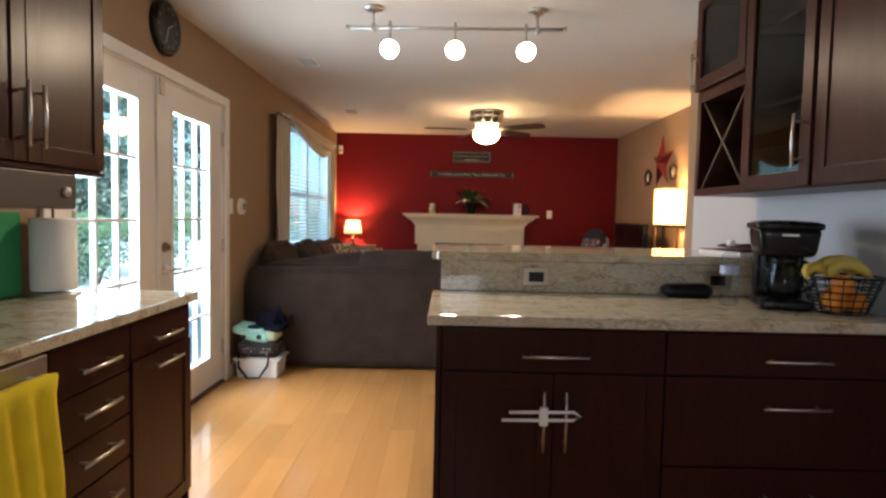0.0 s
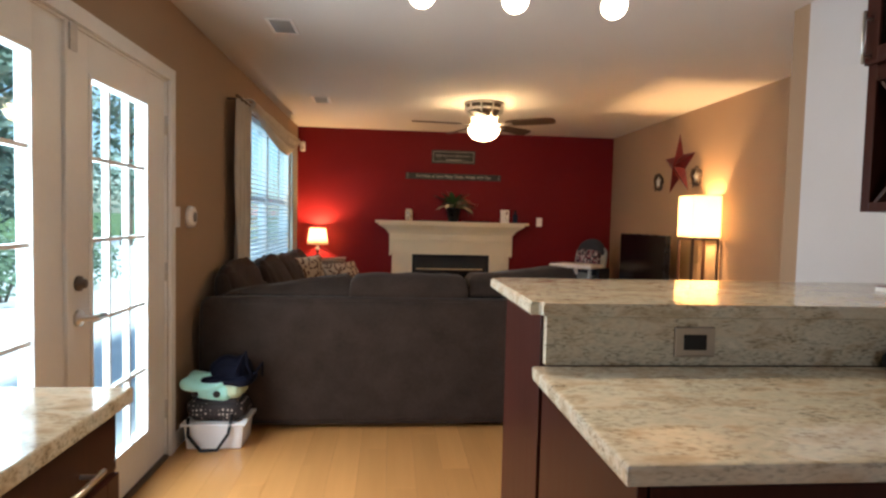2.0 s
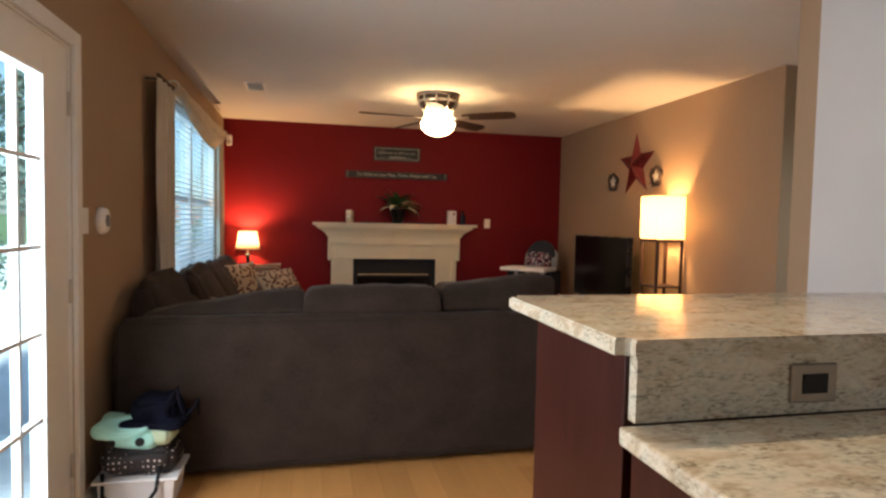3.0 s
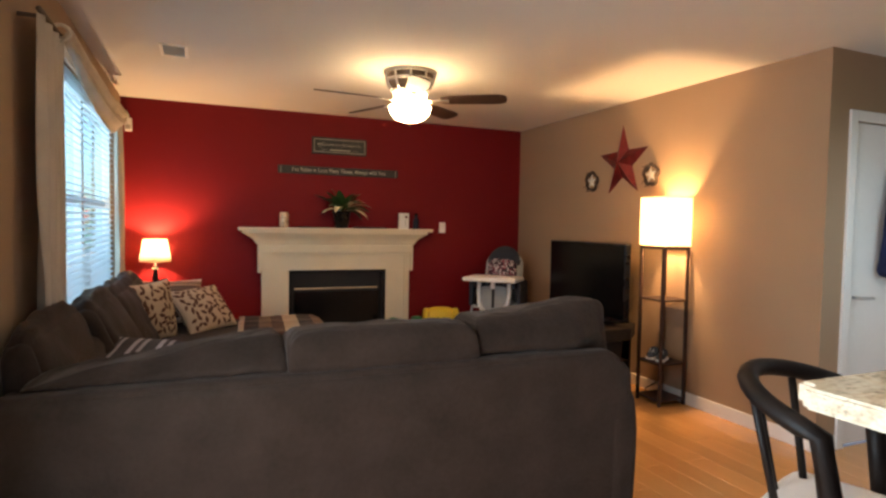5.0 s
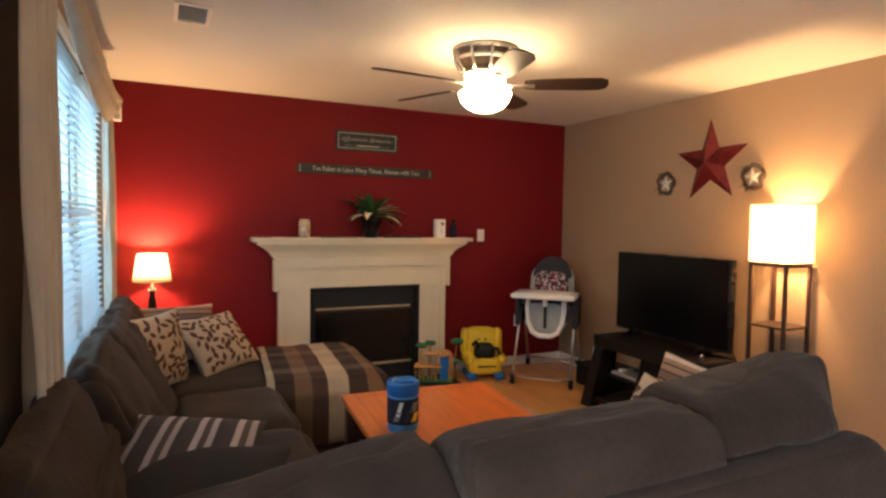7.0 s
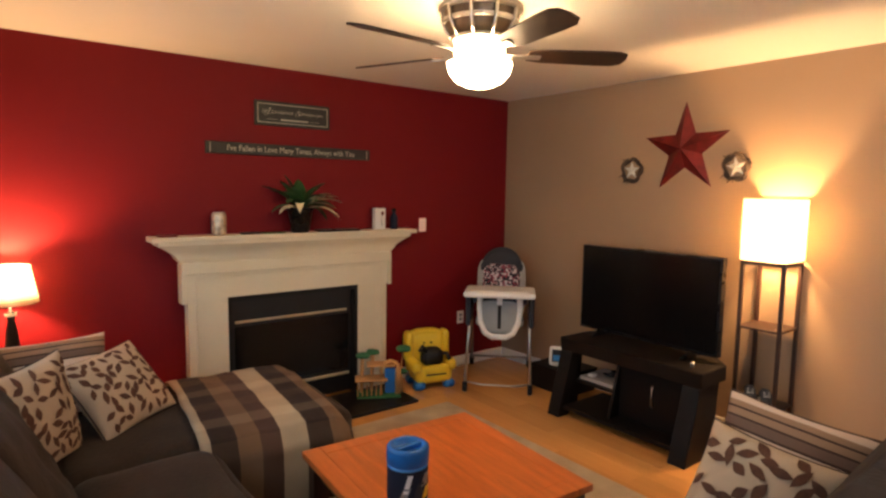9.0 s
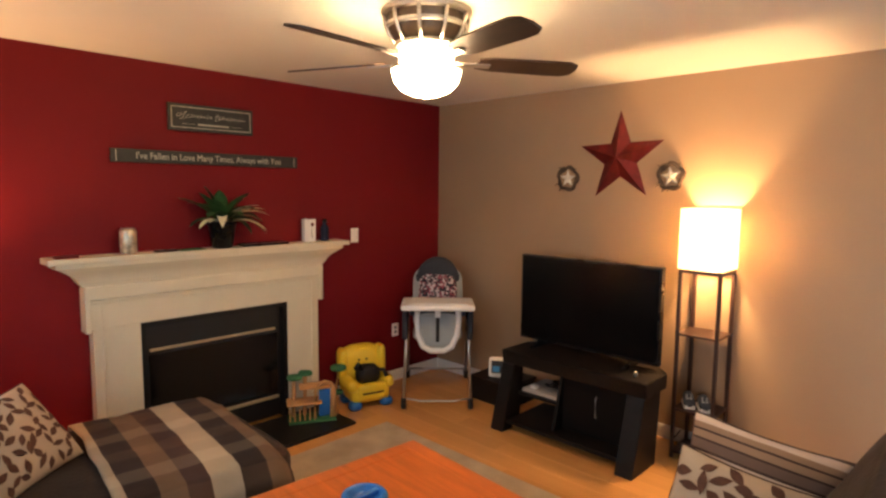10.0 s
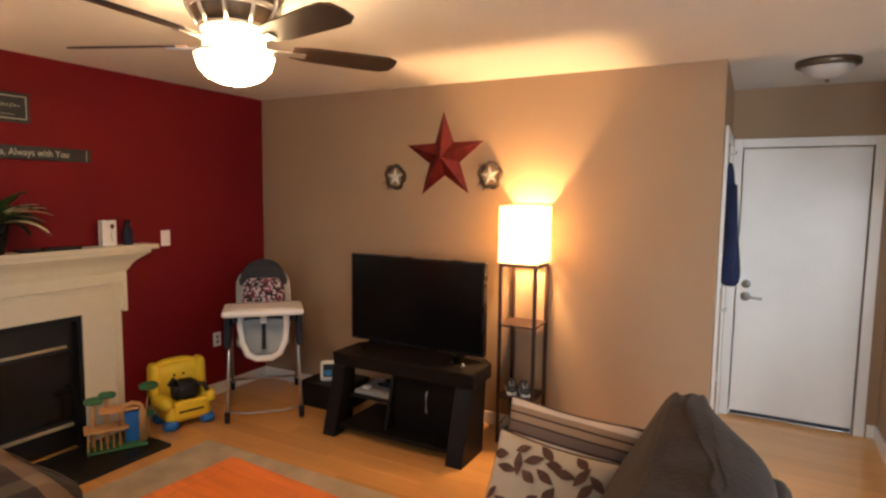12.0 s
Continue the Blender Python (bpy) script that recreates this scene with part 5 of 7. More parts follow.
part("print", box(-0.055, 0.055, -0.0262, -0.0252, 0.03, 0.13), CHARCOAL, pk, "dark printed picture").matrix_basis = m_
part("print", box(-0.045, 0.01, -0.0275, -0.0263, 0.04, 0.085), SKYBLUE, pk, "blue printed patch").matrix_basis = m_
solid("power_cable", tube([(2.60, 6.60, 0.01), (2.52, 6.57, 0.012), (2.45, 6.55, 0.012), (2.50, 6.60, 0.06), (2.60, 6.59, 0.10)], 0.005, 6), BLACKPLASTIC, "black power cable on the floor", "cable", "", True)

# ---- barn star and wreaths ----


def star_mesh(R, r, depth, m):
    bm = bmesh.new()
    tip = bm.verts.new(m @ Vector((0, 0, depth)))
    ring = []
    for k in range(10):
        a, rr = math.pi / 2 + k * math.pi / 5, R if k % 2 == 0 else r
        ring.append(bm.verts.new(m @ Vector((rr * math.cos(a), rr * math.sin(a), 0))))
    for k in range(10):
        bm.faces.new((tip, ring[k], ring[(k + 1) % 10]))
    bm.faces.new(ring[::-1])
    return bm


FACE_WEST = Matrix(((0, 0, -1, 0), (-1, 0, 0, 0), (0, 1, 0, 0), (0, 0, 0, 1)))
bs = solid("barn_star", star_mesh(0.335, 0.132, 0.07, Matrix()), STARRED, "large weathered red tin barn star on the wall", "wall decoration")
bs.matrix_basis = Matrix.Translation((E - 0.001, 7.130, 1.945)) @ FACE_WEST @ pose(0, 0, 0, 0, 0, 1.5)
wr = thing("star_wreath", "small dark twig wreath around a pale tin star", "wreath", (0, 0, 0), 0, "star wreaths")
wr.matrix_basis = Matrix.Translation((E - 0.02, 7.548, 1.80)) @ FACE_WEST
rnd = random.Random(31)
bm = bmesh.new()
for k in range(5):
    ph, rr = rnd.uniform(0, 6), 0.082 + rnd.uniform(-0.008, 0.008)
    tube([((rr + 0.008 * math.sin(5 * a + ph)) * math.cos(a), (rr + 0.008 * math.sin(5 * a + ph)) * math.sin(a), 0.010 * math.cos(4 * a + ph)) for a in [2 * math.pi * j / 36 for j in range(36)]], 0.007, 5, bm, True)
part("ring", bm, TWIG, wr, "", True)
bm = bmesh.new()
for k in range(34):
    a = rnd.uniform(0, 6.28)
    p = Vector((0.085 * math.cos(a), 0.085 * math.sin(a), 0))
    tube([p, p + Vector((rnd.uniform(-0.03, 0.03), rnd.uniform(-0.03, 0.03), rnd.uniform(0, 0.02)))], 0.003, 4, bm)
tagged(part("twigs", bm, TWIG, wr), kind="stuff")
part("tin_star", star_mesh(0.068, 0.029, 0.018, Matrix()), SILVERSTAR, wr, "pale tin star")
copy_thing(wr, Matrix.Translation((E - 0.02, 6.752, 1.81)) @ FACE_WEST @ pose(0, 0, 0, 0, 0, 9))

# ---- coffee table, rug, canister ----
rug = solid("rug", box(-0.55, 1.42, 6.02, 8.26, 0, 0.010, 0.004), RUG, "grey-beige woven rug under the coffee table", "rug")
ct = thing("coffee_table", "square orange-stained wooden coffee table with dark legs", "table", (0.208, 6.782, 0.010), -4.3)
part("tabletop", box(-0.375, 0.375, -0.375, 0.375, 0.394, 0.4215, 0.002), ORANGE, ct)
for x0, x1, y0, y1 in ((-0.457, -0.3765, -0.457, 0.457), (0.3765, 0.457, -0.457, 0.457), (-0.3755, 0.3755, -0.457, -0.3765), (-0.3755, 0.3755, 0.3765, 0.457)):
    part("border_board", box(x0, x1, y0, y1, 0.390, 0.422, 0.004), ORANGE, ct)
bm = box(-0.40, 0.40, -0.42, -0.395, 0.30, 0.390, 0.002)
box(-0.40, 0.40, 0.395, 0.42, 0.30, 0.390, 0.002, bm)
box(-0.40, -0.375, -0.395, 0.395, 0.30, 0.390, 0.002, bm)
box(0.375, 0.40, -0.395, 0.395, 0.30, 0.390, 0.002, bm)
part("apron", bm, TABLELEG, ct)
for x in (-0.40, 0.40):
    for y in (-0.40, 0.40):
        part("leg", box(x - 0.035, x + 0.035, y - 0.035, y + 0.035, 0, 0.389, 0.004), TABLELEG, ct)
part("lower_shelf", box(-0.36, 0.37, -0.39, 0.39, 0.10, 0.12, 0.003), TABLELEG, ct)
cn = thing("wipes_canister", "tall blue plastic canister with dark printed label on table", "canister", (-0.082, 6.610, 0.432))
cn.scale = (1.15, 1.15, 1.0)
part("body", lathe([(0, 0), (0.062, 0), (0.067, 0.006), (0.067, 0.17), (0.06, 0.18), (0, 0.18)], 40), SKYBLUE, cn, "bright blue body", True)
part("label", lathe([(0.0678, 0.042), (0.0678, 0.168)], 40), NAVY, cn, "dark printed label", True)
part("lid", lathe([(0.0, 0.222), (0.028, 0.222), (0.046, 0.224), (0.049, 0.240), (0.058, 0.246), (0.067, 0.240), (0.070, 0.232), (0.070, 0.182), (0.067, 0.178), (0, 0.178)], 40), BLUE, cn, "bright blue screw lid", True)
part("lid_tab", box(-0.050, 0.050, -0.009, 0.009, 0.221, 0.241, 0.004), BLUE, cn)
for a, w, z0, z1, mt in ((222, 10, 0.06, 0.105, GREYPLASTIC), (230, 7, 0.085, 0.155, PAPER), (262, 12, 0.055, 0.12, CHARCOAL), (292, 13, 0.055, 0.098, YELLOW), (288, 14, 0.105, 0.15, GREYPLASTIC)):
    bm = bmesh.new()
    cols = [[bm.verts.new((0.0686 * math.cos(radians(a + w * k / 5 + 14 * j)), 0.0686 * math.sin(radians(a + w * k / 5 + 14 * j)), z)) for j, z in enumerate((z0, z1))] for k in range(-5, 6)]
    for u, v in zip(cols, cols[1:]):
        bm.faces.new((u[0], v[0], v[1], u[1]))
    part("label_patch", bm, mt, cn)

# ---- high chair ----
def dome(bm, half, drop):
    """Rounds off the top of a pad towards both sides."""
    top, low = max(v.co.z for v in bm.verts), min(v.co.z for v in bm.verts)
    for v in bm.verts:
        f = (v.co.z - low) / (top - low)
        v.co.z -= drop * f * f * (1 - math.sqrt(max(0.0, 1 - min(1.0, abs(v.co.x) / half) ** 2)))
    return bm


hc = thing("high_chair", "grey and white folding high chair with floral pad", "high chair", (2.135, 8.455, 0), -45)
FW, FD = 0.262, 0.375
for s in (-1, 1):
    leg = part("front_leg", tube([(s * FW, -FD, 0.05), (s * (FW - 0.012), -0.16, 0.52), (s * (FW - 0.015), -0.10, 0.66)], 0.012, 10), STEEL, hc, "", True)
    leg = part("rear_leg", tube([(s * FW, FD, 0.05), (s * (FW - 0.012), 0.10, 0.55), (s * (FW - 0.015), 0.03, 0.70)], 0.012, 10), STEEL, hc, "", True)
    part("side_frame", soft(s * FW - 0.022, s * FW + 0.022, -0.21, 0.12, 0.50, 0.78, 0.02, 0.0, 6, 0.0), CHARCOAL, hc, "", True)
    for y in (-FD, FD):
        part("caster", lathe([(0, -0.017), (0.030, -0.019), (0.038, -0.008), (0.038, 0.008), (0.030, 0.019), (0, 0.017)], 16, m=pose(s * FW, y, 0.038, 0, 90, 0)), BLACKPLASTIC, hc, "black caster wheel", True)
        part("caster_fork", box(s * FW - 0.02, s * FW + 0.02, y - 0.018, y + 0.018, 0.045, 0.085, 0.006), BLACKPLASTIC, hc)
part("front_bar", tube([(-FW, -FD + 0.02, 0.08), (-FW * 0.5, -FD - 0.012, 0.07), (FW * 0.5, -FD - 0.012, 0.07), (FW, -FD + 0.02, 0.08)], 0.008, 8), STEEL, hc, "", True)
part("rear_bar", tube([(-FW, FD, 0.09), (FW, FD, 0.09)], 0.009, 8), STEEL, hc, "", True)
part("tray", soft(-0.285, 0.285, -0.42, -0.06, 0.782, 0.828, 0.022, 0.0, 14, 0.0), WHITEPLASTIC, hc, "white plastic tray", True)
bm = soft(-0.24, 0.24, -0.375, -0.10, 0.825, 0.832, 0.003, 0.0, 6, 0.0)
part("tray_liner", bm, WHITEPLASTIC, hc, "", True)
part("seat", soft(-0.19, 0.19, -0.20, 0.12, 0.50, 0.57, 0.03, 0.01, 10, 0.003), LIGHTGREY, hc, "light grey padded seat", True)
bm = bmesh.new()
tube([(-0.162, -0.20, 0.76), (-0.167, -0.21, 0.66), (-0.155, -0.225, 0.55), (-0.115, -0.235, 0.462), (-0.055, -0.24, 0.43), (0.055, -0.24, 0.43), (0.115, -0.235, 0.462), (0.155, -0.225, 0.55), (0.167, -0.21, 0.66), (0.162, -0.20, 0.76)], 0.024, 10, bm)
part("footwell_rim", bm, WHITEPLASTIC, hc, "white curved shell rim", True)
# Charcoal block stands in for the shade between tray and footwell rim.
part("gap_shade", box(-0.225, 0.225, -0.205, 0.05, 0.70, 0.78, 0.01), CHARCOAL, hc, "dark block for the shaded gap under the tray")
part("footwell_pad", soft(-0.145, 0.145, -0.215, -0.185, 0.45, 0.715, 0.015, 0.012, 10, 0.003), LIGHTGREY, hc, "light grey padding", True)
part("crotch_strap", box(-0.014, 0.014, -0.242, -0.236, 0.50, 0.72, 0.002), FIREBLACK, hc, "black strap")
part("tray_post", box(-0.022, 0.022, -0.262, -0.235, 0.70, 0.79, 0.006), WHITEPLASTIC, hc)
b = part("backrest", dome(soft(-0.20, 0.20, -0.04, 0.04, 0.0, 0.50, 0.05, 0.012, 16, 0.003), 0.20, 0.05), LIGHTGREY, hc, "light grey padded backrest", True)
b.matrix_basis = pose(0, 0.08, 0.55, -14)
b = part("headrest", dome(soft(-0.175, 0.175, -0.06, 0.035, 0.36, 0.585, 0.09, 0.012, 16, 0.003), 0.175, 0.17), CHARCOAL, hc, "dark charcoal head pad", True)
b.matrix_basis = pose(0, 0.075, 0.55, -14)
b = part("floral_pad", soft(-0.145, 0.145, -0.12, -0.03, 0.16, 0.40, 0.07, 0.015, 12, 0.006), FLORAL, hc, "speckled floral insert", True)
b.matrix_basis = pose(0, 0.08, 0.57, -14)

# ---- toy armchair ----
tc_ = thing("toy_chair", "yellow plastic toddler armchair with smiling face, blue feet", "toy chair", (1.562, 8.70, 0), -16)
tc_.scale = (0.92, 0.92, 0.93)
part("seat_base", soft(-0.165, 0.165, -0.16, 0.10, 0.055, 0.185, 0.035, 0.01, 10, 0.0), YELLOW, tc_, "", True)
bm = soft(-0.185, 0.185, 0.045, 0.14, 0.10, 0.475, 0.065, 0.015, 14, 0.0)
for v in bm.verts:
    v.co.y += 0.10 * max(0, v.co.z - 0.2)
    v.co.z -= 0.22 * max(0.0, abs(v.co.x) - 0.07) if v.co.z > 0.42 else 0
part("backrest", bm, YELLOW, tc_, "", True)
for s in (-1, 1):
    part("wing", soft(s * 0.175 - 0.035, s * 0.175 + 0.035, 0.02, 0.15, 0.20, 0.475, 0.034, 0.004, 8, 0.0), YELLOW, tc_, "", True)
    part("arm", soft(s * 0.165 - 0.045, s * 0.165 + 0.045, -0.17, 0.10, 0.15, 0.255, 0.044, 0.004, 8, 0.0), YELLOW, tc_, "", True)
    for y in (-0.13, 0.08):
        part("foot", soft(s * 0.14 - 0.055, s * 0.14 + 0.055, y - 0.05, y + 0.05, 0, 0.075, 0.036, 0.0, 8, 0.0), BLUE, tc_, "blue foot", True)
    part("eye", lathe([(0, 0.010), (0.010, 0.006), (0.014, 0), (0, 0)], 12, m=pose(s * 0.035, 0.052, 0.365, 90)), FIREBLACK, tc_, "black dot eye", True)
part("smile", tube([(-0.045 + 0.09 * k / 8, 0.044, 0.325 - 0.02 * math.sin(math.pi * k / 8)) for k in range(9)], 0.004, 6), FIREBLACK, tc_, "", True)
part("front_slot", box(-0.095, 0.095, -0.194, -0.180, 0.135, 0.150, 0.003), FIREBLACK, tc_)
part("front_panel", soft(-0.125, 0.125, -0.19, -0.12, 0.08, 0.215, 0.02, 0.0, 8, 0.0), YELLOW, tc_, "", True)
tm = thing("toy_monkey", "black plush toy slumped on the toddler chair", "plush toy", (1.555, 8.66, 0.172), -16)
part("body", soft(-0.09, 0.09, -0.07, 0.05, 0, 0.15, 0.06, 0.01, 10, 0.008), FIREBLACK, tm, "", True)
part("arm", tube([(-0.06, -0.03, 0.12), (-0.10, -0.06, 0.18), (-0.13, -0.08, 0.15)], 0.018, 8), FIREBLACK, tm, "", True)
part("arm", tube([(0.06, -0.03, 0.10), (0.11, -0.06, 0.11), (0.13, -0.09, 0.06)], 0.018, 8), FIREBLACK, tm, "", True)

# ---- toy tree house ----
ty = thing("toy_tree_house", "wooden toy tree house with green felt leaves", "toy", (1.04, 8.66, 0.022), -28)
part("base_board", soft(-0.17, 0.17, -0.09, 0.09, 0, 0.018, 0.008, 0, 8, 0.0), TOYGREEN, ty, "green base board", True)
for x, y, h in ((-0.13, 0.03, 0.30), (-0.05, 0.05, 0.33), (0.06, 0.04, 0.26), (0.14, -0.04, 0.26)):
    part("post", tube([(x, y, 0.015), (x + 0.008, y, h)], 0.014, 8), WOODTOY, ty, "", True)
part("platform", soft(-0.18, 0.07, -0.07, 0.08, 0.125, 0.143, 0.008, 0, 8, 0.0), WOODTOY, ty, "", True)
part("upper_platform", soft(-0.09, 0.13, -0.05, 0.08, 0.235, 0.252, 0.008, 0, 8, 0.0), WOODTOY, ty, "", True)
part("arch", tube([(0.02, -0.04, 0.02), (0.02, -0.04, 0.22), (0.045, -0.04, 0.27), (0.09, -0.04, 0.285), (0.135, -0.04, 0.27), (0.16, -0.04, 0.22), (0.16, -0.04, 0.02)], 0.013, 8), WOODTOY, ty, "pale wooden arch", True)
part("blue_door", box(0.05, 0.13, -0.02, -0.005, 0.02, 0.22, 0.004), BLUE, ty, "blue door panel")
for k in range(6):
    part("rail", box(-0.165 + k * 0.035, -0.155 + k * 0.035, -0.075, -0.065, 0.02, 0.11, 0.002), WOODTOY, ty)
for x, y, z, r in ((-0.12, 0.03, 0.31, 0.05), (-0.04, 0.05, 0.33, 0.045), (0.19, 0.03, 0.17, 0.038), (0.20, 0.05, 0.35, 0.05)):
    part("felt_leaf", soft(x - r, x + r, y - r * 0.8, y + r * 0.8, z - 0.012, z + 0.016, 0.014, 0.006, 8, 0.006), TOYGREEN, ty, "green felt leaf", True)
part("palm_stem", tube([(0.19, 0.05, 0.0), (0.185, 0.05, 0.2), (0.20, 0.05, 0.36)], 0.01, 7), WOODTOY, ty, "", True)

# ---- ceiling fan ----
fan = thing("ceiling_fan", "brushed nickel ceiling fan with dark blades and lit bowl", "fan", (0.565, 6.99, C))
part("canopy", lathe([(0, 0), (0.195, 0), (0.198, -0.012), (0.188, -0.022), (0, -0.022)], 40), STEEL, fan, "", True)
part("housing", lathe([(0.172, -0.022), (0.168, -0.06), (0.152, -0.10), (0.128, -0.135), (0.10, -0.14), (0, -0.14)], 40), BRONZE, fan, "dark inner housing", True)
part("band", lathe([(0.172, -0.056), (0.178, -0.058), (0.176, -0.074), (0.164, -0.076), (0.172, -0.056)], 40), STEEL, fan, "", True)
for k in range(10):
    a = 2 * math.pi * k / 10
    part("rib", tube([(r * math.cos(a), r * math.sin(a), z) for r, z in ((0.186, -0.018), (0.180, -0.065), (0.162, -0.105), (0.134, -0.142))], 0.0085, 6), STEEL, fan, "", True)
part("lower_ring", lathe([(0.118, -0.132), (0.142, -0.136), (0.140, -0.150), (0.118, -0.156), (0.118, -0.132)], 40), STEEL, fan, "", True)
# Neck emits to imitate the bowl's light falling on the housing.
part("neck", lathe([(0.095, -0.150), (0.116, -0.158), (0.120, -0.225), (0.10, -0.242), (0, -0.242)], 32), BOWLGLOW, fan, "neck made to glow for light on the housing", True)
part("light_bowl", lathe([(0.150, -0.240), (0.153, -0.255), (0.140, -0.300), (0.108, -0.335), (0.06, -0.356), (0, -0.362)], 36), BOWLGLOW, fan, "lit frosted glass bowl", True)
part("bowl_rim", lathe([(0.148, -0.236), (0.157, -0.240), (0.157, -0.250), (0.15, -0.252), (0.148, -0.236)], 36), STEEL, fan, "", True)
part("finial", lathe([(0, -0.362), (0.014, -0.362), (0.010, -0.374), (0.006, -0.384), (0, -0.386)], 14), STEEL, fan, "", True)
for k in range(5):
    a = 2 * math.pi * k / 5 + radians(40)
    bm = bmesh.new()
    out = [(0.23, 0.045), (0.30, 0.062), (0.58, 0.072), (0.66, 0.070), (0.70, 0.048), (0.71, 0.0)]
    pts = out + [(x, -y) for x, y in out[-2::-1]]
    up, dn_ = [bm.verts.new((x, y, 0.004)) for x, y in pts], [bm.verts.new((x, y, -0.004)) for x, y in pts]
    bm.faces.new(up)
    bm.faces.new(dn_[::-1])
    for i in range(len(pts)):
        bm.faces.new((up[i], dn_[i], dn_[(i + 1) % len(pts)], up[(i + 1) % len(pts)]))
    bl = part("blade", bm, WALNUT, fan, "dark walnut blade")
    bl.matrix_basis = pose(0, 0, -0.205, 0, 0, math.degrees(a)) @ pose(0, 0, 0, -13)
    br = part("blade_iron", box(0.10, 0.29, -0.018, 0.018, -0.008, 0.0, 0.003), STEEL, bl)
    br.location = (0, 0, -0.005)

# hall lamp and coat
hl = thing("hall_ceiling_lamp", "unlit flush ceiling lamp with bronze rim in the hall", "lamp", (2.93, 4.77, C))
part("rim", lathe([(0.12, 0), (0.165, 0), (0.165, -0.028), (0.14, -0.04), (0.12, -0.03)], 40), BRONZE, hl, "bronze rim", True)
part("dome", lathe([(0.136, -0.033), (0.124, -0.062), (0.078, -0.095), (0, -0.105)], 36), OFFGLASS, hl, "frosted glass dome", True)
part("finial", lathe([(0, -0.104), (0.012, -0.106), (0.008, -0.122), (0, -0.124)], 12), BRONZE, hl, "", True)
co = thing("coat", "dark blue jacket hanging on the closet door", "coat", (3.30, HN - 0.005, 0))
bm = soft(-0.17, 0.17, -0.085, 0.0, 1.09, 1.90, 0.035, 0.008, 22, 0.012)
for v in bm.verts:
    f = min(1.0, max(0.0, (1.90 - v.co.z) / 0.75))
    v.co.x *= 0.25 + 0.75 * f ** 0.7
    v.co.y = v.co.y * (0.38 + 0.62 * f) + 0.010 * f * math.sin(v.co.x * 70) - 0.012 * f
part("body", bm, COATBLUE, co, "", True)
part("sleeve", tube([(-0.07, -0.04, 1.76), (-0.13, -0.055, 1.45), (-0.15, -0.05, 1.16)], 0.034, 10, taper=[0.8, 1, 0.8]), COATBLUE, co, "", True)
part("hook", tube([(0, -0.0, 1.97), (0, -0.04, 1.97), (0, -0.05, 1.99)], 0.006, 6), STEEL, co, "steel door hook", True)

# ---- bags beside the sofa ----
bn = thing("storage_bin", "white plastic storage bin on the floor by sofa", "bin", (-1.30, 4.79, 0))
bm = box(-0.165, 0.165, -0.125, 0.125, 0, 0.145, 0.012)
for v in bm.verts:
    v.co.x *= 0.92 + 0.5 * v.co.z
    v.co.y *= 0.92 + 0.5 * v.co.z
part("tub", bm, WHITEPLASTIC, bn)
part("lip", box(-0.180, 0.180, -0.140, 0.140, 0.138, 0.152, 0.005), WHITEPLASTIC, bn)
hb = thing("handbag", "black and white dotted handbag on the storage bin", "bag", (-1.30, 4.79, 0.153))
bm = soft(-0.155, 0.155, -0.11, 0.11, 0, 0.125, 0.05, 0.012, 14, 0.016)
part("body", bm, DOTS, hb, "", True)
part("strap", tube([(-0.14, -0.115, 0.03), (-0.13, -0.15, -0.06), (-0.06, -0.155, -0.145), (0.03, -0.155, -0.14), (0.09, -0.15, -0.05), (0.10, -0.115, 0.05)], 0.009, 8), BLACKPLASTIC, hb, "black looped strap", True)
mb = thing("mint_bag", "mint green cloth bag slumped on the handbag", "bag", (-1.31, 4.78, 0.288))
part("body", soft(-0.125, 0.10, -0.095, 0.09, -0.015, 0.085, 0.045, 0.012, 16, 0.022), MINT, mb, "", True)
part("side_panel", soft(0.04, 0.15, -0.085, 0.08, 0.0, 0.085, 0.035, 0.008, 12, 0.018), PALEMINT, mb, "pale yellowish side panel", True)
bm = soft(-0.165, 0.06, -0.115, 0.075, 0.075, 0.120, 0.022, 0.006, 18, 0.020)
for v in bm.verts:
    v.co.z -= 0.045 * max(0.0, (-0.04 - v.co.y) / 0.07) * (0.4 + 0.6 * math.sin((v.co.x + 0.165) * 14) ** 2)
part("flap", bm, MINT, mb, "", True)
for x in (-0.095, 0.025):
    part("eyelet", lathe([(0, 0), (0.020, 0), (0.018, 0.006), (0, 0.006)], 14, m=pose(x, -0.106, 0.03, 90)), FIREBLACK, mb, "dark eyelet")
nc = thing("navy_cap", "dark navy cap and cloth heaped on bags", "cap", (-1.235, 4.80, 0.375))
part("crown", soft(-0.11, 0.10, -0.10, 0.10, -0.01, 0.130, 0.065, 0.008, 20, 0.040), CAPNAVY, nc, "", True)
part("brim", soft(-0.16, 0.13, -0.115, 0.06, -0.015, 0.035, 0.022, 0.004, 18, 0.030), CAPNAVY, nc, "", True)
part("strap", tube([(0.05, -0.09, 0.06), (0.085, -0.12, 0.15), (0.105, -0.11, 0.185), (0.115, -0.10, 0.10), (0.14, -0.09, 0.03)], 0.008, 6), CAPNAVY, nc, "", True)
part("strap", tube([(0.12, -0.08, 0.02), (0.165, -0.09, 0.07), (0.19, -0.07, 0.11), (0.185, -0.05, 0.03)], 0.007, 6), CAPNAVY, nc, "", True)

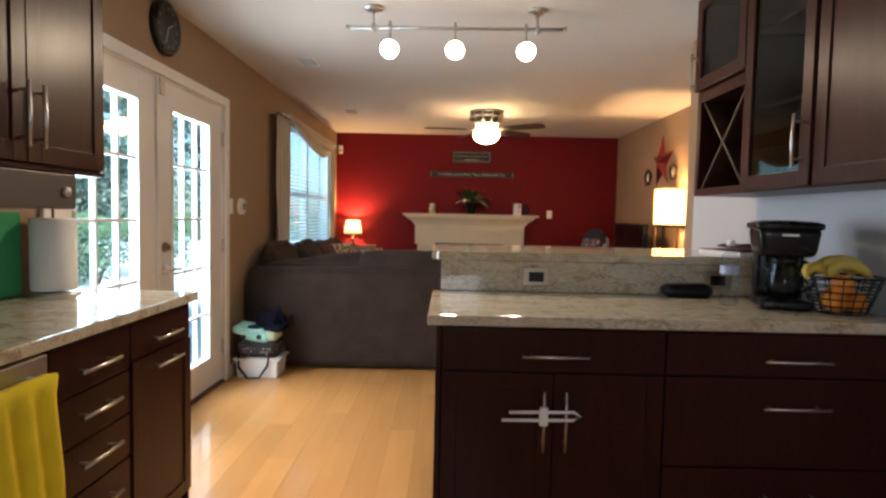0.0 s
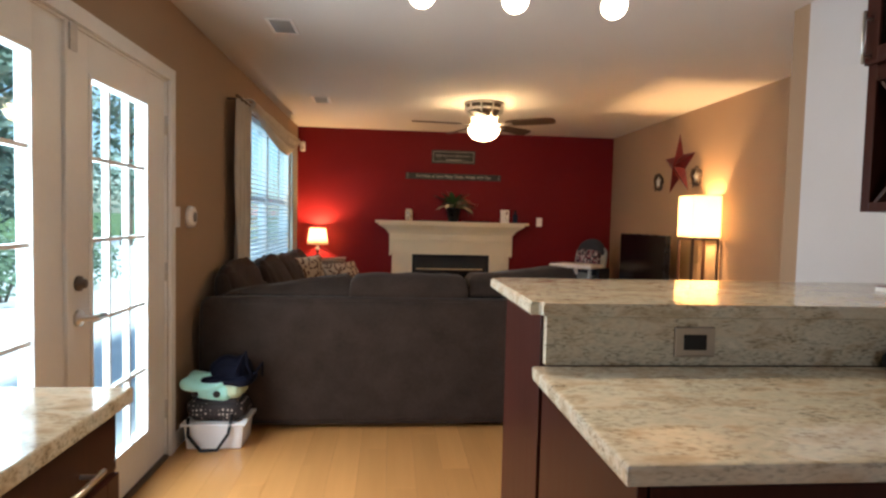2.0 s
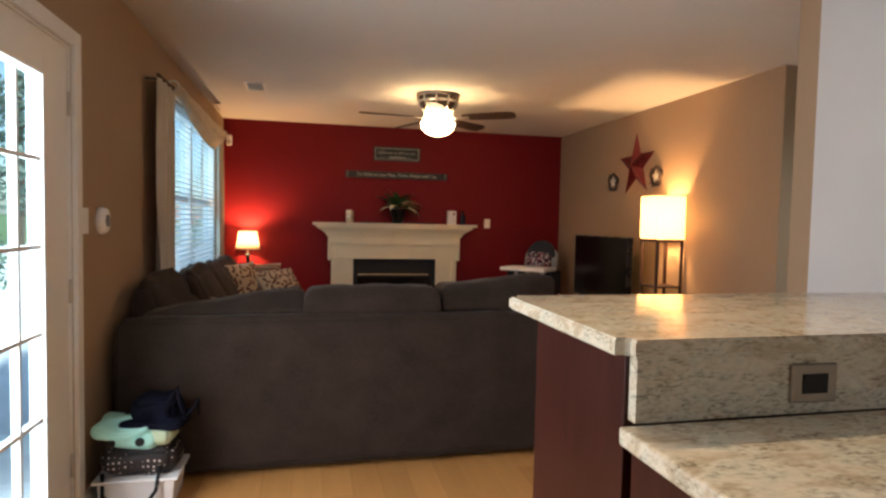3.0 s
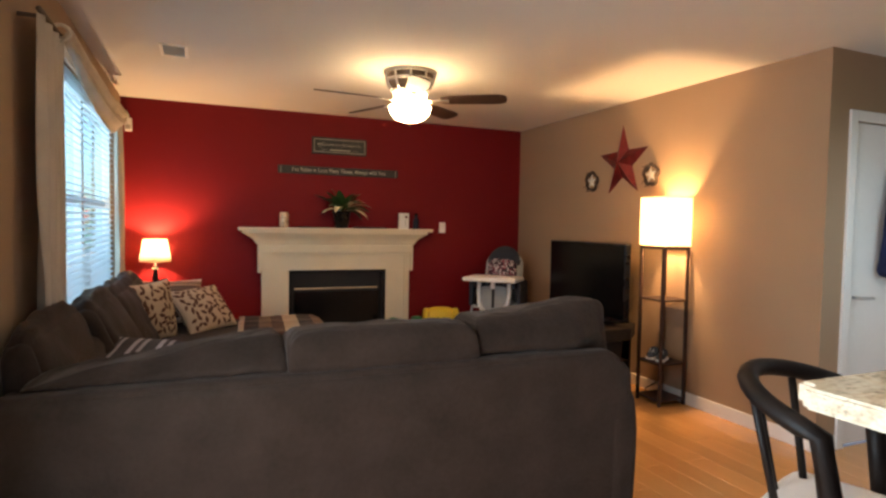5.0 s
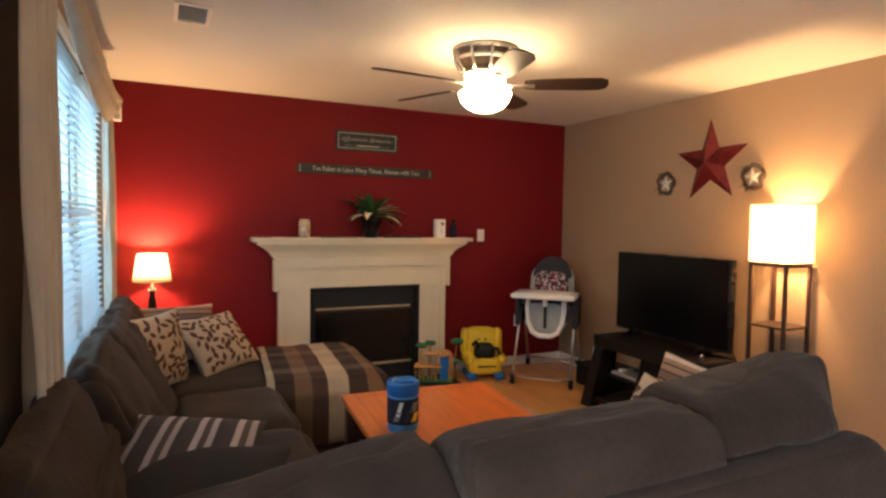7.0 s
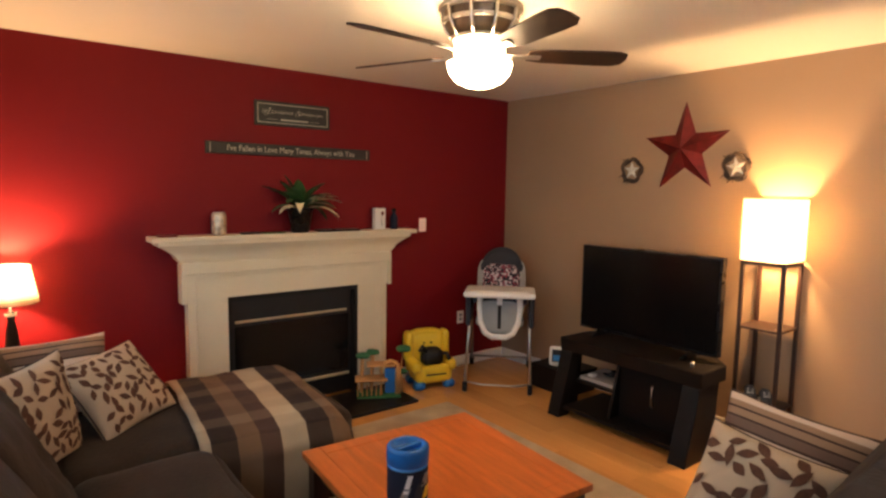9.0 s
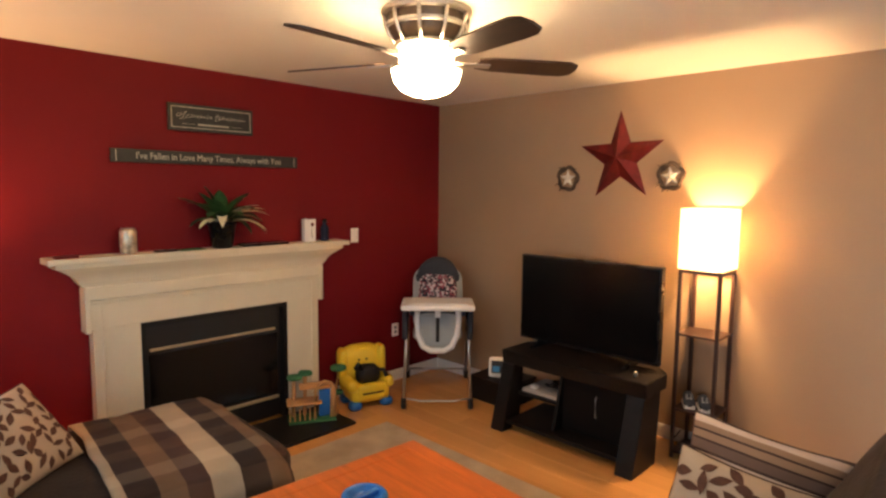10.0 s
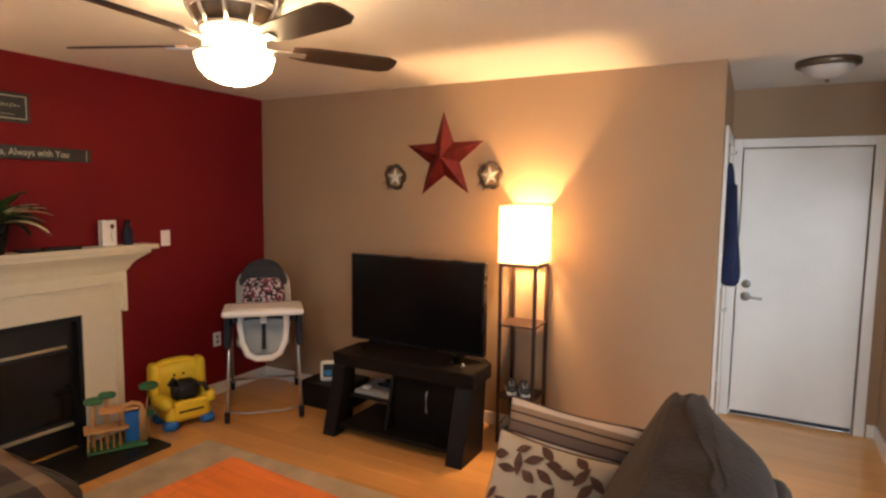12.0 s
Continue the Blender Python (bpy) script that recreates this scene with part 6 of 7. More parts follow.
# ---- kitchen: base cabinets along the west wall ----


def bar_pull(parent, centre, length, axis, out):
    """A flat bar pull: two posts and a bar."""
    c, d, o = Vector(centre), Vector(axis), Vector(out)
    pull = part("handle", tube([c + o * 0.032 - d * length / 2, c + o * 0.036, c + o * 0.032 + d * length / 2], 0.006, 8), STEEL, parent, "brushed steel bar handle", True)
    for s in (-0.36, 0.36):
        part("handle_post", tube([c + d * length * s - o * 0.002, c + d * length * s + o * 0.033], 0.005, 6), STEEL, pull)


def front(name, parent, x0, x1, y0, y1, z0, z1, axis, frame_w=0.055):
    """A drawer front or a framed door, facing along axis ('x+', 'x-', 'y-')."""
    t = 0.020
    ob = None
    if axis == "y-":
        ob = part(name, box(x0, x1, y0 - t, y0, z0, z1, 0.003), ESPRESSO, parent)
        if frame_w:
            bm = box(x0, x0 + frame_w, y0 - t - 0.006, y0 - t, z0, z1, 0.002)
            box(x1 - frame_w, x1, y0 - t - 0.006, y0 - t, z0, z1, 0.002, bm)
            box(x0 + frame_w, x1 - frame_w, y0 - t - 0.006, y0 - t, z0, z0 + frame_w, 0.002, bm)
            box(x0 + frame_w, x1 - frame_w, y0 - t - 0.006, y0 - t, z1 - frame_w, z1, 0.002, bm)
            part("door_frame", bm, ESPRESSO, ob)
    else:
        s = 1 if axis == "x+" else -1
        a, b = sorted((x0, x0 + s * t))
        ob = part(name, box(a, b, y0, y1, z0, z1, 0.003), ESPRESSO, parent)
        if frame_w:
            a, b = sorted((x0 + s * t, x0 + s * (t + 0.006)))
            bm = box(a, b, y0, y0 + frame_w, z0, z1, 0.002)
            box(a, b, y1 - frame_w, y1, z0, z1, 0.002, bm)
            box(a, b, y0 + frame_w, y1 - frame_w, z0, z0 + frame_w, 0.002, bm)
            box(a, b, y0 + frame_w, y1 - frame_w, z1 - frame_w, z1, 0.002, bm)
            part("door_frame", bm, ESPRESSO, ob)
    return ob


FXL = -0.955
u1 = thing("base_cabinet", "espresso wood base cabinet with drawer and pull-out", "cabinet", group="kitchen base cabinets")
part("body", box(W + 0.004, FXL, 2.235, 2.70, 0.09, 0.893, 0.002), ESPRESSO, u1)
part("toe_kick", box(W + 0.004, FXL - 0.05, 2.235, 2.69, 0, 0.09), ESPRESSO, u1)
part("end_panel", box(W + 0.004, FXL + 0.005, 2.70, 2.716, 0, 0.893, 0.002), ESPRESSO, u1)
d = front("drawer", u1, FXL, 0, 2.24, 2.69, 0.755, 0.885, "x+", 0)
bar_pull(d, (FXL + 0.02, 2.465, 0.805), 0.20, (0, 1, 0), (1, 0, 0))
d = front("door", u1, FXL, 0, 2.24, 2.69, 0.10, 0.748, "x+")
bar_pull(d, (FXL + 0.022, 2.465, 0.705), 0.20, (0, 1, 0), (1, 0, 0))
u2 = thing("base_cabinet", "espresso wood base cabinet with three drawers", "cabinet", group="kitchen base cabinets")
part("body", box(W + 0.004, FXL, 1.825, 2.233, 0.09, 0.893, 0.002), ESPRESSO, u2)
part("toe_kick", box(W + 0.004, FXL - 0.05, 1.825, 2.233, 0, 0.09), ESPRESSO, u2)
for z0, z1, hz in ((0.735, 0.885, 0.80), (0.585, 0.728, 0.665), (0.435, 0.578, 0.52), (0.10, 0.428, 0.36)):
    d = front("drawer", u2, FXL, 0, 1.83, 2.23, z0, z1, "x+", 0)
    bar_pull(d, (FXL + 0.02, 2.03, hz), 0.20, (0, 1, 0), (1, 0, 0))
dw = thing("dishwasher", "stainless steel dishwasher under the counter", "dishwasher")
part("body", box(W + 0.004, FXL, 1.215, 1.82, 0.09, 0.89, 0.002), FIREBLACK, dw)
part("door", box(FXL, FXL + 0.03, 1.22, 1.815, 0.10, 0.885, 0.006), STEEL, dw, "brushed steel door")
part("handle", tube([(FXL + 0.075, 1.26, 0.835), (FXL + 0.075, 1.775, 0.835)], 0.010, 10), STEEL, dw, "", True)
for y in (1.30, 1.74):
    part("handle_post", tube([(FXL + 0.03, y, 0.835), (FXL + 0.075, y, 0.835)], 0.007, 8), STEEL, dw)
u3 = thing("base_cabinet", "espresso wood base cabinet behind the dishwasher", "cabinet", group="kitchen base cabinets")
part("body", box(W + 0.004, FXL, -0.8, 1.21, 0.0, 0.893, 0.002), ESPRESSO, u3)
tw = bmesh.new()
g = []
for i in range(21):
    col = []
    for j in range(27):
        y = 1.53 + 0.235 * i / 20
        if j < 13:
            xx, zz = FXL + 0.055 - 0.004 * (j < 12), 0.62 + (0.845 - 0.62) * j / 12
        else:
            xx, zz = FXL + 0.095, 0.848 - 0.34 * (j - 13) / 13
        fold = 0.008 * math.sin(i * 0.9 + zz * 6) * (1 if j > 14 else 0.3)
        col.append(tw.verts.new((xx + fold, y + 0.006 * math.sin(zz * 14), zz)))
    g.append(col)
for i in range(20):
    for j in range(26):
        tw.faces.new((g[i][j], g[i + 1][j], g[i + 1][j + 1], g[i][j + 1]))
towel = solid("dish_towel", tw, TOWEL, "bright yellow dish towel hung on dishwasher handle", "towel", "", True)
towel.modifiers.new("thickness", "SOLIDIFY").thickness = 0.006
solid("countertop", box(W + 0.002, -0.915, -0.8, 2.735, 0.895, 0.932, 0.006), GRANITE, "polished cream granite countertop beside French doors", "countertop")

pt = thing("paper_towel_roll", "white paper towel roll on a wire stand", "paper towel", (-1.415, 2.565, 0.932))
part("roll", lathe([(0.02, 0.02), (0.076, 0.02), (0.080, 0.028), (0.080, 0.292), (0.075, 0.302), (0.02, 0.302)], 36), PAPER, pt, "", True)
part("stand_base", lathe([(0, 0), (0.095, 0), (0.095, 0.008), (0, 0.012)], 28), STEEL, pt, "", True)
part("stand_pole", tube([(0, 0, 0.01), (0, 0, 0.345)], 0.005, 8), BRONZE, pt, "", True)
solid("cutting_board", box(W + 0.006, W + 0.028, 2.14, 2.50, 0.934, 1.26, 0.01), GREENB, "green board leaning behind the paper towel", "cutting board")
ur = thing("under_cabinet_radio", "grey-brown radio mounted under the wall cabinet", "radio", (0, 0, 0))
part("body", box(-1.45, -1.19, 1.98, 2.36, 1.27, 1.392, 0.006), RADIOBROWN, ur)
part("dial", lathe([(0, 0), (0.018, 0), (0.016, 0.012), (0, 0.014)], 16, m=pose(-1.19, 2.30, 1.33, 0, 90)), STEEL, ur, "", True)
uc = thing("wall_cabinet", "espresso wood wall cabinet with two framed doors", "cabinet", group="kitchen wall cabinets")
part("body", box(W + 0.004, -1.20, 1.69, 2.51, 1.40, C - 0.10, 0.003), ESPRESSO, uc)
part("light_rail", box(W + 0.01, -1.188, 1.69, 2.53, 1.392, 1.412, 0.006), ESPRESSO, uc)
part("end_panel", box(W + 0.004, -1.20, 2.51, 2.522, 1.405, C - 0.10, 0.002), ESPRESSO, uc)
for y0, y1, hy in ((1.70, 2.098, 2.07), (2.102, 2.505, 2.14)):
    d = front("door", uc, -1.20, 0, y0, y1, 1.415, C - 0.11, "x+", 0.06)
    bar_pull(d, (-1.178, hy, 1.56), 0.20, (0, 0, 1), (1, 0, 0))
part("crown", box(W + 0.004, -1.17, 1.69, 2.53, C - 0.10, C - 0.002, 0.01), ESPRESSO, uc)
uc2 = thing("wall_cabinet", "espresso wood wall cabinet further along the wall", "cabinet", group="kitchen wall cabinets")
part("body", box(W + 0.004, -1.20, 0.9, 1.685, 1.40, C - 0.10, 0.003), ESPRESSO, uc2)
d = front("door", uc2, -1.20, 0, 0.91, 1.68, 1.415, C - 0.11, "x+", 0.06)
bar_pull(d, (-1.178, 0.96, 1.56), 0.20, (0, 0, 1), (1, 0, 0))

# ---- kitchen: peninsula with raised bar ----
PY = 2.295
pa = thing("base_cabinet", "espresso peninsula cabinet with drawer and paired doors", "cabinet", group="kitchen base cabinets")
part("body", box(0.125, 0.898, PY, 2.90, 0.09, 0.898, 0.002), ESPRESSO, pa)
part("toe_kick", box(0.14, 0.898, PY + 0.05, 2.90, 0, 0.09), ESPRESSO, pa)
part("end_panel", box(0.105, 0.124, PY - 0.02, 2.902, 0, 0.898, 0.003), ESPRESSO, pa)
d = front("drawer", pa, 0.128, 0.895, PY, 0, 0.742, 0.888, "y-", 0)
bar_pull(d, (0.517, PY - 0.02, 0.80), 0.23, (1, 0, 0), (0, -1, 0))
d = front("door", pa, 0.128, 0.514, PY, 0, 0.10, 0.735, "y-")
bar_pull(d, (0.480, PY - 0.022, 0.575), 0.21, (0, 0, 1), (0, -1, 0))
d = front("door", pa, 0.518, 0.895, PY, 0, 0.10, 0.735, "y-")
bar_pull(d, (0.556, PY - 0.022, 0.575), 0.21, (0, 0, 1), (0, -1, 0))
pb = thing("base_cabinet", "espresso peninsula cabinet with stacked wide drawers", "cabinet", group="kitchen base cabinets")
part("body", box(0.902, KE - 0.004, PY, 2.90, 0.09, 0.898, 0.002), ESPRESSO, pb)
part("toe_kick", box(0.902, KE - 0.004, PY + 0.05, 2.90, 0, 0.09), ESPRESSO, pb)
for z0, z1, hz in ((0.742, 0.888, 0.80), (0.42, 0.735, 0.637), (0.10, 0.413, 0.32)):
    d = front("drawer", pb, 0.905, KE - 0.008, PY, 0, z0, z1, "y-", 0)
    bar_pull(d, (1.345, PY - 0.02, hz), 0.23, (1, 0, 0), (0, -1, 0))
lk = thing("child_lock", "white plastic sliding child lock on cabinet handles", "child lock", (0, PY - 0.066, 0))
part("bar", tube([(0.335, 0, 0.585), (0.45, 0, 0.586), (0.58, 0, 0.588), (0.602, 0, 0.602), (0.58, 0, 0.616), (0.36, 0, 0.612)], 0.006, 8), WHITEPLASTIC, lk, "", True)
part("slider", box(0.462, 0.492, -0.012, 0.010, 0.568, 0.632, 0.006), WHITEPLASTIC, lk)
solid("peninsula_countertop", box(0.075, KE - 0.003, 2.25, 2.905, 0.900, 0.938, 0.007), GRANITE, "polished cream and grey-green granite countertop", "countertop")
rb = thing("raised_bar", "raised polished granite bar with backsplash and dark end panel", "bar")
part("backsplash", box(0.113, KE - 0.003, 2.907, 2.935, 0.939, 1.076, 0.002), GRANITE, rb, "granite backsplash")
structure("knee_wall", box(0.128, KE, 2.937, 3.06, 0, 1.076), ESPRESSO, "dark knee wall of the peninsula", "wall")
part("end_panel", box(0.105, 0.127, 2.937, 3.42, 0, 1.076, 0.003), ESPRESSO, rb, "espresso wood end panel")
bm = bmesh.new()
ol = [(0.070, 2.893), (KE - 0.003, 2.893), (KE - 0.003, 3.60), (0.070, 3.60)]
lo, hi = [bm.verts.new((*p, 1.078)) for p in ol], [bm.verts.new((*p, 1.115)) for p in ol]
bm.faces.new(lo[::-1])
bm.faces.new(hi)
for k in range(4):
    bm.faces.new((lo[k], lo[(k + 1) % 4], hi[(k + 1) % 4], hi[k]))
bmesh.ops.bevel(bm, geom=[e for e in bm.edges if abs(e.verts[0].co.z - e.verts[1].co.z) > 0.01 and e.verts[0].co.x < 0.2], offset=0.03, segments=5, affect="EDGES")
bmesh.ops.bevel(bm, geom=[e for e in bm.edges if abs(e.verts[0].co.z - e.verts[1].co.z) < 0.001], offset=0.005, segments=2, affect="EDGES")
part("slab", bm, GRANITE, rb, "polished granite slab with overhang")


def outlet(x):
    t = thing("outlet", "brushed steel outlet plate with black socket", "outlet", (x, 2.906, 1.008), 0, "bar outlets")
    part("plate", box(-0.060, 0.060, -0.009, 0, -0.043, 0.043, 0.005, seg=3), NICKEL, t)
    part("socket", box(-0.034, 0.034, -0.011, -0.008, -0.022, 0.022, 0.002), BLACKPLASTIC, t, "black socket")


outlet(0.543)
outlet(1.36)

cm = thing("coffee_maker", "black drip coffee maker with glass carafe on counter", "coffee maker", (1.47, 2.60, 0.938), -18)
cm.scale = (0.94, 0.94, 0.98)
part("base", soft(-0.10, 0.10, -0.13, 0.11, 0, 0.045, 0.02, 0, 8, 0), BLACKPLASTIC, cm, "", True)
part("tower", soft(-0.095, 0.095, 0.03, 0.11, 0.03, 0.30, 0.02, 0, 8, 0), BLACKPLASTIC, cm, "", True)
bm = soft(-0.105, 0.105, -0.12, 0.11, 0.21, 0.325, 0.025, 0, 10, 0)
for v in bm.verts:
    v.co.x *= 1 + 1.5 * (v.co.z - 0.24)
    v.co.y *= 1 + 0.6 * (v.co.z - 0.24)
part("brew_head", bm, BLACKPLASTIC, cm, "", True)
part("lid", soft(-0.122, 0.122, -0.128, 0.118, 0.316, 0.345, 0.014, 0.008, 10, 0), BLACKPLASTIC, cm, "domed black lid", True)
part("badge", box(-0.03, 0.03, -0.131, -0.127, 0.292, 0.300, 0.001), STEEL, cm)
car = part("carafe", lathe([(0, 0.046), (0.055, 0.046), (0.072, 0.07), (0.072, 0.13), (0.05, 0.185), (0.05, 0.20)], 24, at=(0, -0.045, 0)), CABGLASS, cm, "glass carafe", True)
part("carafe_band", lathe([(0.052, 0.18), (0.056, 0.18), (0.056, 0.205), (0.045, 0.21), (0, 0.21)], 24, at=(0, -0.045, 0)), BLACKPLASTIC, car, "", True)
part("carafe_handle", tube([(0.05, -0.09, 0.195), (0.085, -0.13, 0.18), (0.09, -0.135, 0.11), (0.06, -0.10, 0.08)], 0.009, 8), BLACKPLASTIC, car, "", True)
wb = thing("water_bottle", "clear plastic water bottle with pale label", "bottle", (1.275, 2.62, 0.938))
wb.scale = (1.05, 1.05, 1.22)
ribs = [(0.034 - 0.0022 * (k % 2), 0.012 + 0.0105 * k) for k in range(9)]
part("body", lathe([(0, 0.004), (0.028, 0), *ribs, (0.034, 0.135), (0.030, 0.155), (0.0305, 0.160), (0.022, 0.176), (0.013, 0.186), (0.013, 0.20)], 24), PETGLASS, wb, "", True)
part("label", lathe([(0.0347, 0.104), (0.0347, 0.132)], 24), LABELBLUE, wb, "pale printed label", True)
part("cap", lathe([(0, 0.215), (0.015, 0.215), (0.015, 0.197), (0.013, 0.197)], 16), WHITEPLASTIC, wb, "white cap", True)
solid("sunglasses_pouch", soft(1.09, 1.30, 2.80, 2.885, 0.938, 0.995, 0.027, 0.004, 14, 0.006), BLACKPLASTIC, "soft black pouch lying on the counter", "pouch", "", True)
fb = thing("fruit_basket", "black wire fruit basket on the counter", "basket", (1.62, 2.47, 0.938))
for k in range(6):
    f = k / 5
    r = 0.085 + 0.05 * f
    part("wire_ring", tube([(r * math.cos(a), r * math.sin(a), 0.006 + 0.135 * f) for a in [2 * math.pi * j / 28 for j in range(28)]], 0.003 if k < 5 else 0.005, 6, closed=True), BLACKPLASTIC, fb, "", True)
for k in range(18):
    a = 2 * math.pi * k / 18
    part("wire_rib", tube([(0.085 * math.cos(a), 0.085 * math.sin(a), 0.004), (0.135 * math.cos(a), 0.135 * math.sin(a), 0.141)], 0.0022, 5), BLACKPLASTIC, fb, "", True)
part("wire_floor", tube([(-0.08, 0, 0.004), (0.08, 0, 0.004)], 0.003, 5), BLACKPLASTIC, fb)
for x, y, z in ((-0.035, -0.03, 0.048), (0.045, -0.02, 0.048), (0.0, 0.05, 0.048), (-0.02, -0.04, 0.11)):
    solid("orange", lathe([(0.040 * math.sin(math.pi * k / 10), -0.040 * math.cos(math.pi * k / 10)) for k in range(11)], 18, at=(1.62 + x, 2.47 + y, 0.938 + z)), ORANGEFRUIT, "ripe orange lying in the fruit basket", "orange", "fruit in the basket", True)
for k, (x, y, z, a) in enumerate(((0.005, -0.055, 0.125, 0.1), (0.0, -0.02, 0.140, 0.0), (-0.005, 0.015, 0.136, -0.1), (0.0, 0.05, 0.122, -0.2), (-0.065, -0.03, 0.112, 0.5))):
    solid("banana", tube([(1.62 + x + 0.082 * math.cos(a + s), 2.47 + y + 0.03 * math.sin(a + s), 0.938 + z + 0.062 * math.sin(s)) for s in [0.25 + 2.6 * j / 9 for j in range(10)]], 0.020, 8, taper=[0.35, 0.75, 1, 1, 1, 1, 1, 0.9, 0.6, 0.3]), BANANA, "ripe yellow banana on top of the basket", "banana", "fruit in the basket", True)
nb = thing("notebook", "white notepad with pens lying on the bar", "notebook", (1.58, 3.17, 1.115), 12)
part("pages", box(-0.11, 0.11, -0.15, 0.15, 0, 0.018, 0.002), PAPER, nb)
part("cover", box(-0.112, 0.112, -0.152, 0.152, 0.018, 0.021, 0.001), STARRED, nb, "dark red cover")
ps = thing("plate_stack", "dark-rimmed white plate on the notepad", "plate", (1.59, 3.14, 1.137))
part("plate", lathe([(0, 0), (0.06, 0), (0.11, 0.014), (0.112, 0.018), (0.06, 0.006), (0, 0.005)], 32), WHITEPLASTIC, ps, "", True)
part("rim", tube([(0.111 * math.cos(a), 0.111 * math.sin(a), 0.018) for a in [2 * math.pi * j / 32 for j in range(32)]], 0.005, 6, closed=True), STARRED, ps, "dark red rim", True)
part("pen", tube([(-0.10, 0.02, 0.024), (0.08, -0.04, 0.028)], 0.005, 6), BLACKPLASTIC, ps, "", True)

# wall cabinets with wine rack
CX = 1.452
rk = thing("wine_rack_cabinet", "espresso wall cabinet with wine rack and glass door", "cabinet", group="kitchen wall cabinets")
y0, y1, z0, z1 = 2.865, 3.385, 1.405, C - 0.06
part("end_panel", box(CX, KE - 0.002, y1 - 0.018, y1, z0, z1, 0.002), ESPRESSO, rk)
part("divider", box(CX, KE - 0.002, y0, y0 + 0.018, z0, z1, 0.002), ESPRESSO, rk)
part("bottom", box(CX, KE - 0.002, y0 + 0.018, y1 - 0.018, z0, z0 + 0.03, 0.002), ESPRESSO, rk)
part("back", box(KE - 0.012, KE - 0.002, y0 + 0.018, y1 - 0.018, z0 + 0.03, z1), ESPRESSO, rk)
part("shelf", box(CX, KE - 0.012, y0 + 0.018, y1 - 0.018, 1.895, 1.93, 0.002), ESPRESSO, rk)
part("top", box(CX, KE - 0.012, y0 + 0.018, y1 - 0.018, z1 - 0.02, z1), ESPRESSO, rk)
part("face_stile", box(CX - 0.012, CX, y0, y0 + 0.04, z0, z1, 0.002), ESPRESSO, rk)
part("face_stile", box(CX - 0.012, CX, y1 - 0.04, y1, z0, z1, 0.002), ESPRESSO, rk)
part("face_rail", box(CX - 0.012, CX, y0 + 0.04, y1 - 0.04, z0, z0 + 0.035, 0.002), ESPRESSO, rk)
part("face_rail", box(CX - 0.012, CX, y0 + 0.04, y1 - 0.04, 1.885, 1.94, 0.002), ESPRESSO, rk)
for s in (1, -1):
    cy, cz, hy, hz = (y0 + y1) / 2, 1.66, 0.215, 0.222
    n = Vector((0, -s * hz, hy)).normalized() * 0.006
    bm = bmesh.new()
    e0, e1 = Vector((0, cy - hy, cz - s * hz)), Vector((0, cy + hy, cz + s * hz))
    off = Vector((0, -(e1 - e0).z, (e1 - e0).y)).normalized() * 0.006
    vs = [bm.verts.new((x, *(p + sgn * off).yz)) for x in (CX + (0.004 if s > 0 else 0.0045), KE - 0.02) for p, sgn in ((e0, 1), (e1, 1), (e1, -1), (e0, -1))]
    for q in ((0, 1, 2, 3), (7, 6, 5, 4), (0, 4, 5, 1), (1, 5, 6, 2), (2, 6, 7, 3), (3, 7, 4, 0)):
        bm.faces.new([vs[k] for k in q])
    part("cross_board", bm, WALNUT if s > 0 else LAMPWOOD, rk, "crossed wine rack board")


def glass_door(parent, y0, y1, z0, z1, handle_y, handle_z):
    fw, t = 0.06, 0.022
    d = part("door", box(CX - 0.013 - t, CX - 0.013, y0, y0 + fw, z0, z1, 0.003), ESPRESSO, parent)
    part("door_frame", box(CX - 0.013 - t, CX - 0.013, y1 - fw, y1, z0, z1, 0.003), ESPRESSO, d)
    part("door_frame", box(CX - 0.013 - t, CX - 0.013, y0 + fw, y1 - fw, z0, z0 + fw, 0.003), ESPRESSO, d)
    part("door_frame", box(CX - 0.013 - t, CX - 0.013, y0 + fw, y1 - fw, z1 - fw, z1, 0.003), ESPRESSO, d)
    part("pane", box(CX - 0.026, CX - 0.022, y0 + fw - 0.005, y1 - fw + 0.005, z0 + fw - 0.005, z1 - fw + 0.005), CABGLASS, d, "tinted glass pane")
    if handle_z:
        bar_pull(d, (CX - 0.035, handle_y, handle_z), 0.19, (0, 0, 1), (-1, 0, 0))


glass_door(rk, y0 + 0.005, y1 - 0.005, 1.945, z1, 3.35, 2.04)
gc = thing("glass_cabinet", "espresso wall cabinet with glass door and glassware", "cabinet", group="kitchen wall cabinets")
y0, y1 = 2.375, 2.862
part("end_panel", box(CX, KE - 0.002, y0, y0 + 0.018, z0, z1, 0.002), ESPRESSO, gc)
part("end_panel", box(CX, KE - 0.002, y1 - 0.018, y1, z0, z1, 0.002), ESPRESSO, gc)
part("bottom", box(CX, KE - 0.002, y0 + 0.018, y1 - 0.018, z0, z0 + 0.02, 0.002), ESPRESSO, gc)
part("back", box(KE - 0.012, KE - 0.002, y0 + 0.018, y1 - 0.018, z0 + 0.02, z1), ESPRESSO, gc)
part("top", box(CX, KE - 0.012, y0 + 0.018, y1 - 0.018, z1 - 0.02, z1), ESPRESSO, gc)
for zs in (1.745, 2.08):
    part("shelf", box(CX + 0.01, KE - 0.014, y0 + 0.018, y1 - 0.018, zs, zs + 0.014), ESPRESSO, gc)
glass_door(gc, y0 + 0.004, y1 - 0.004, z0 + 0.005, z1, 2.425, 1.575)
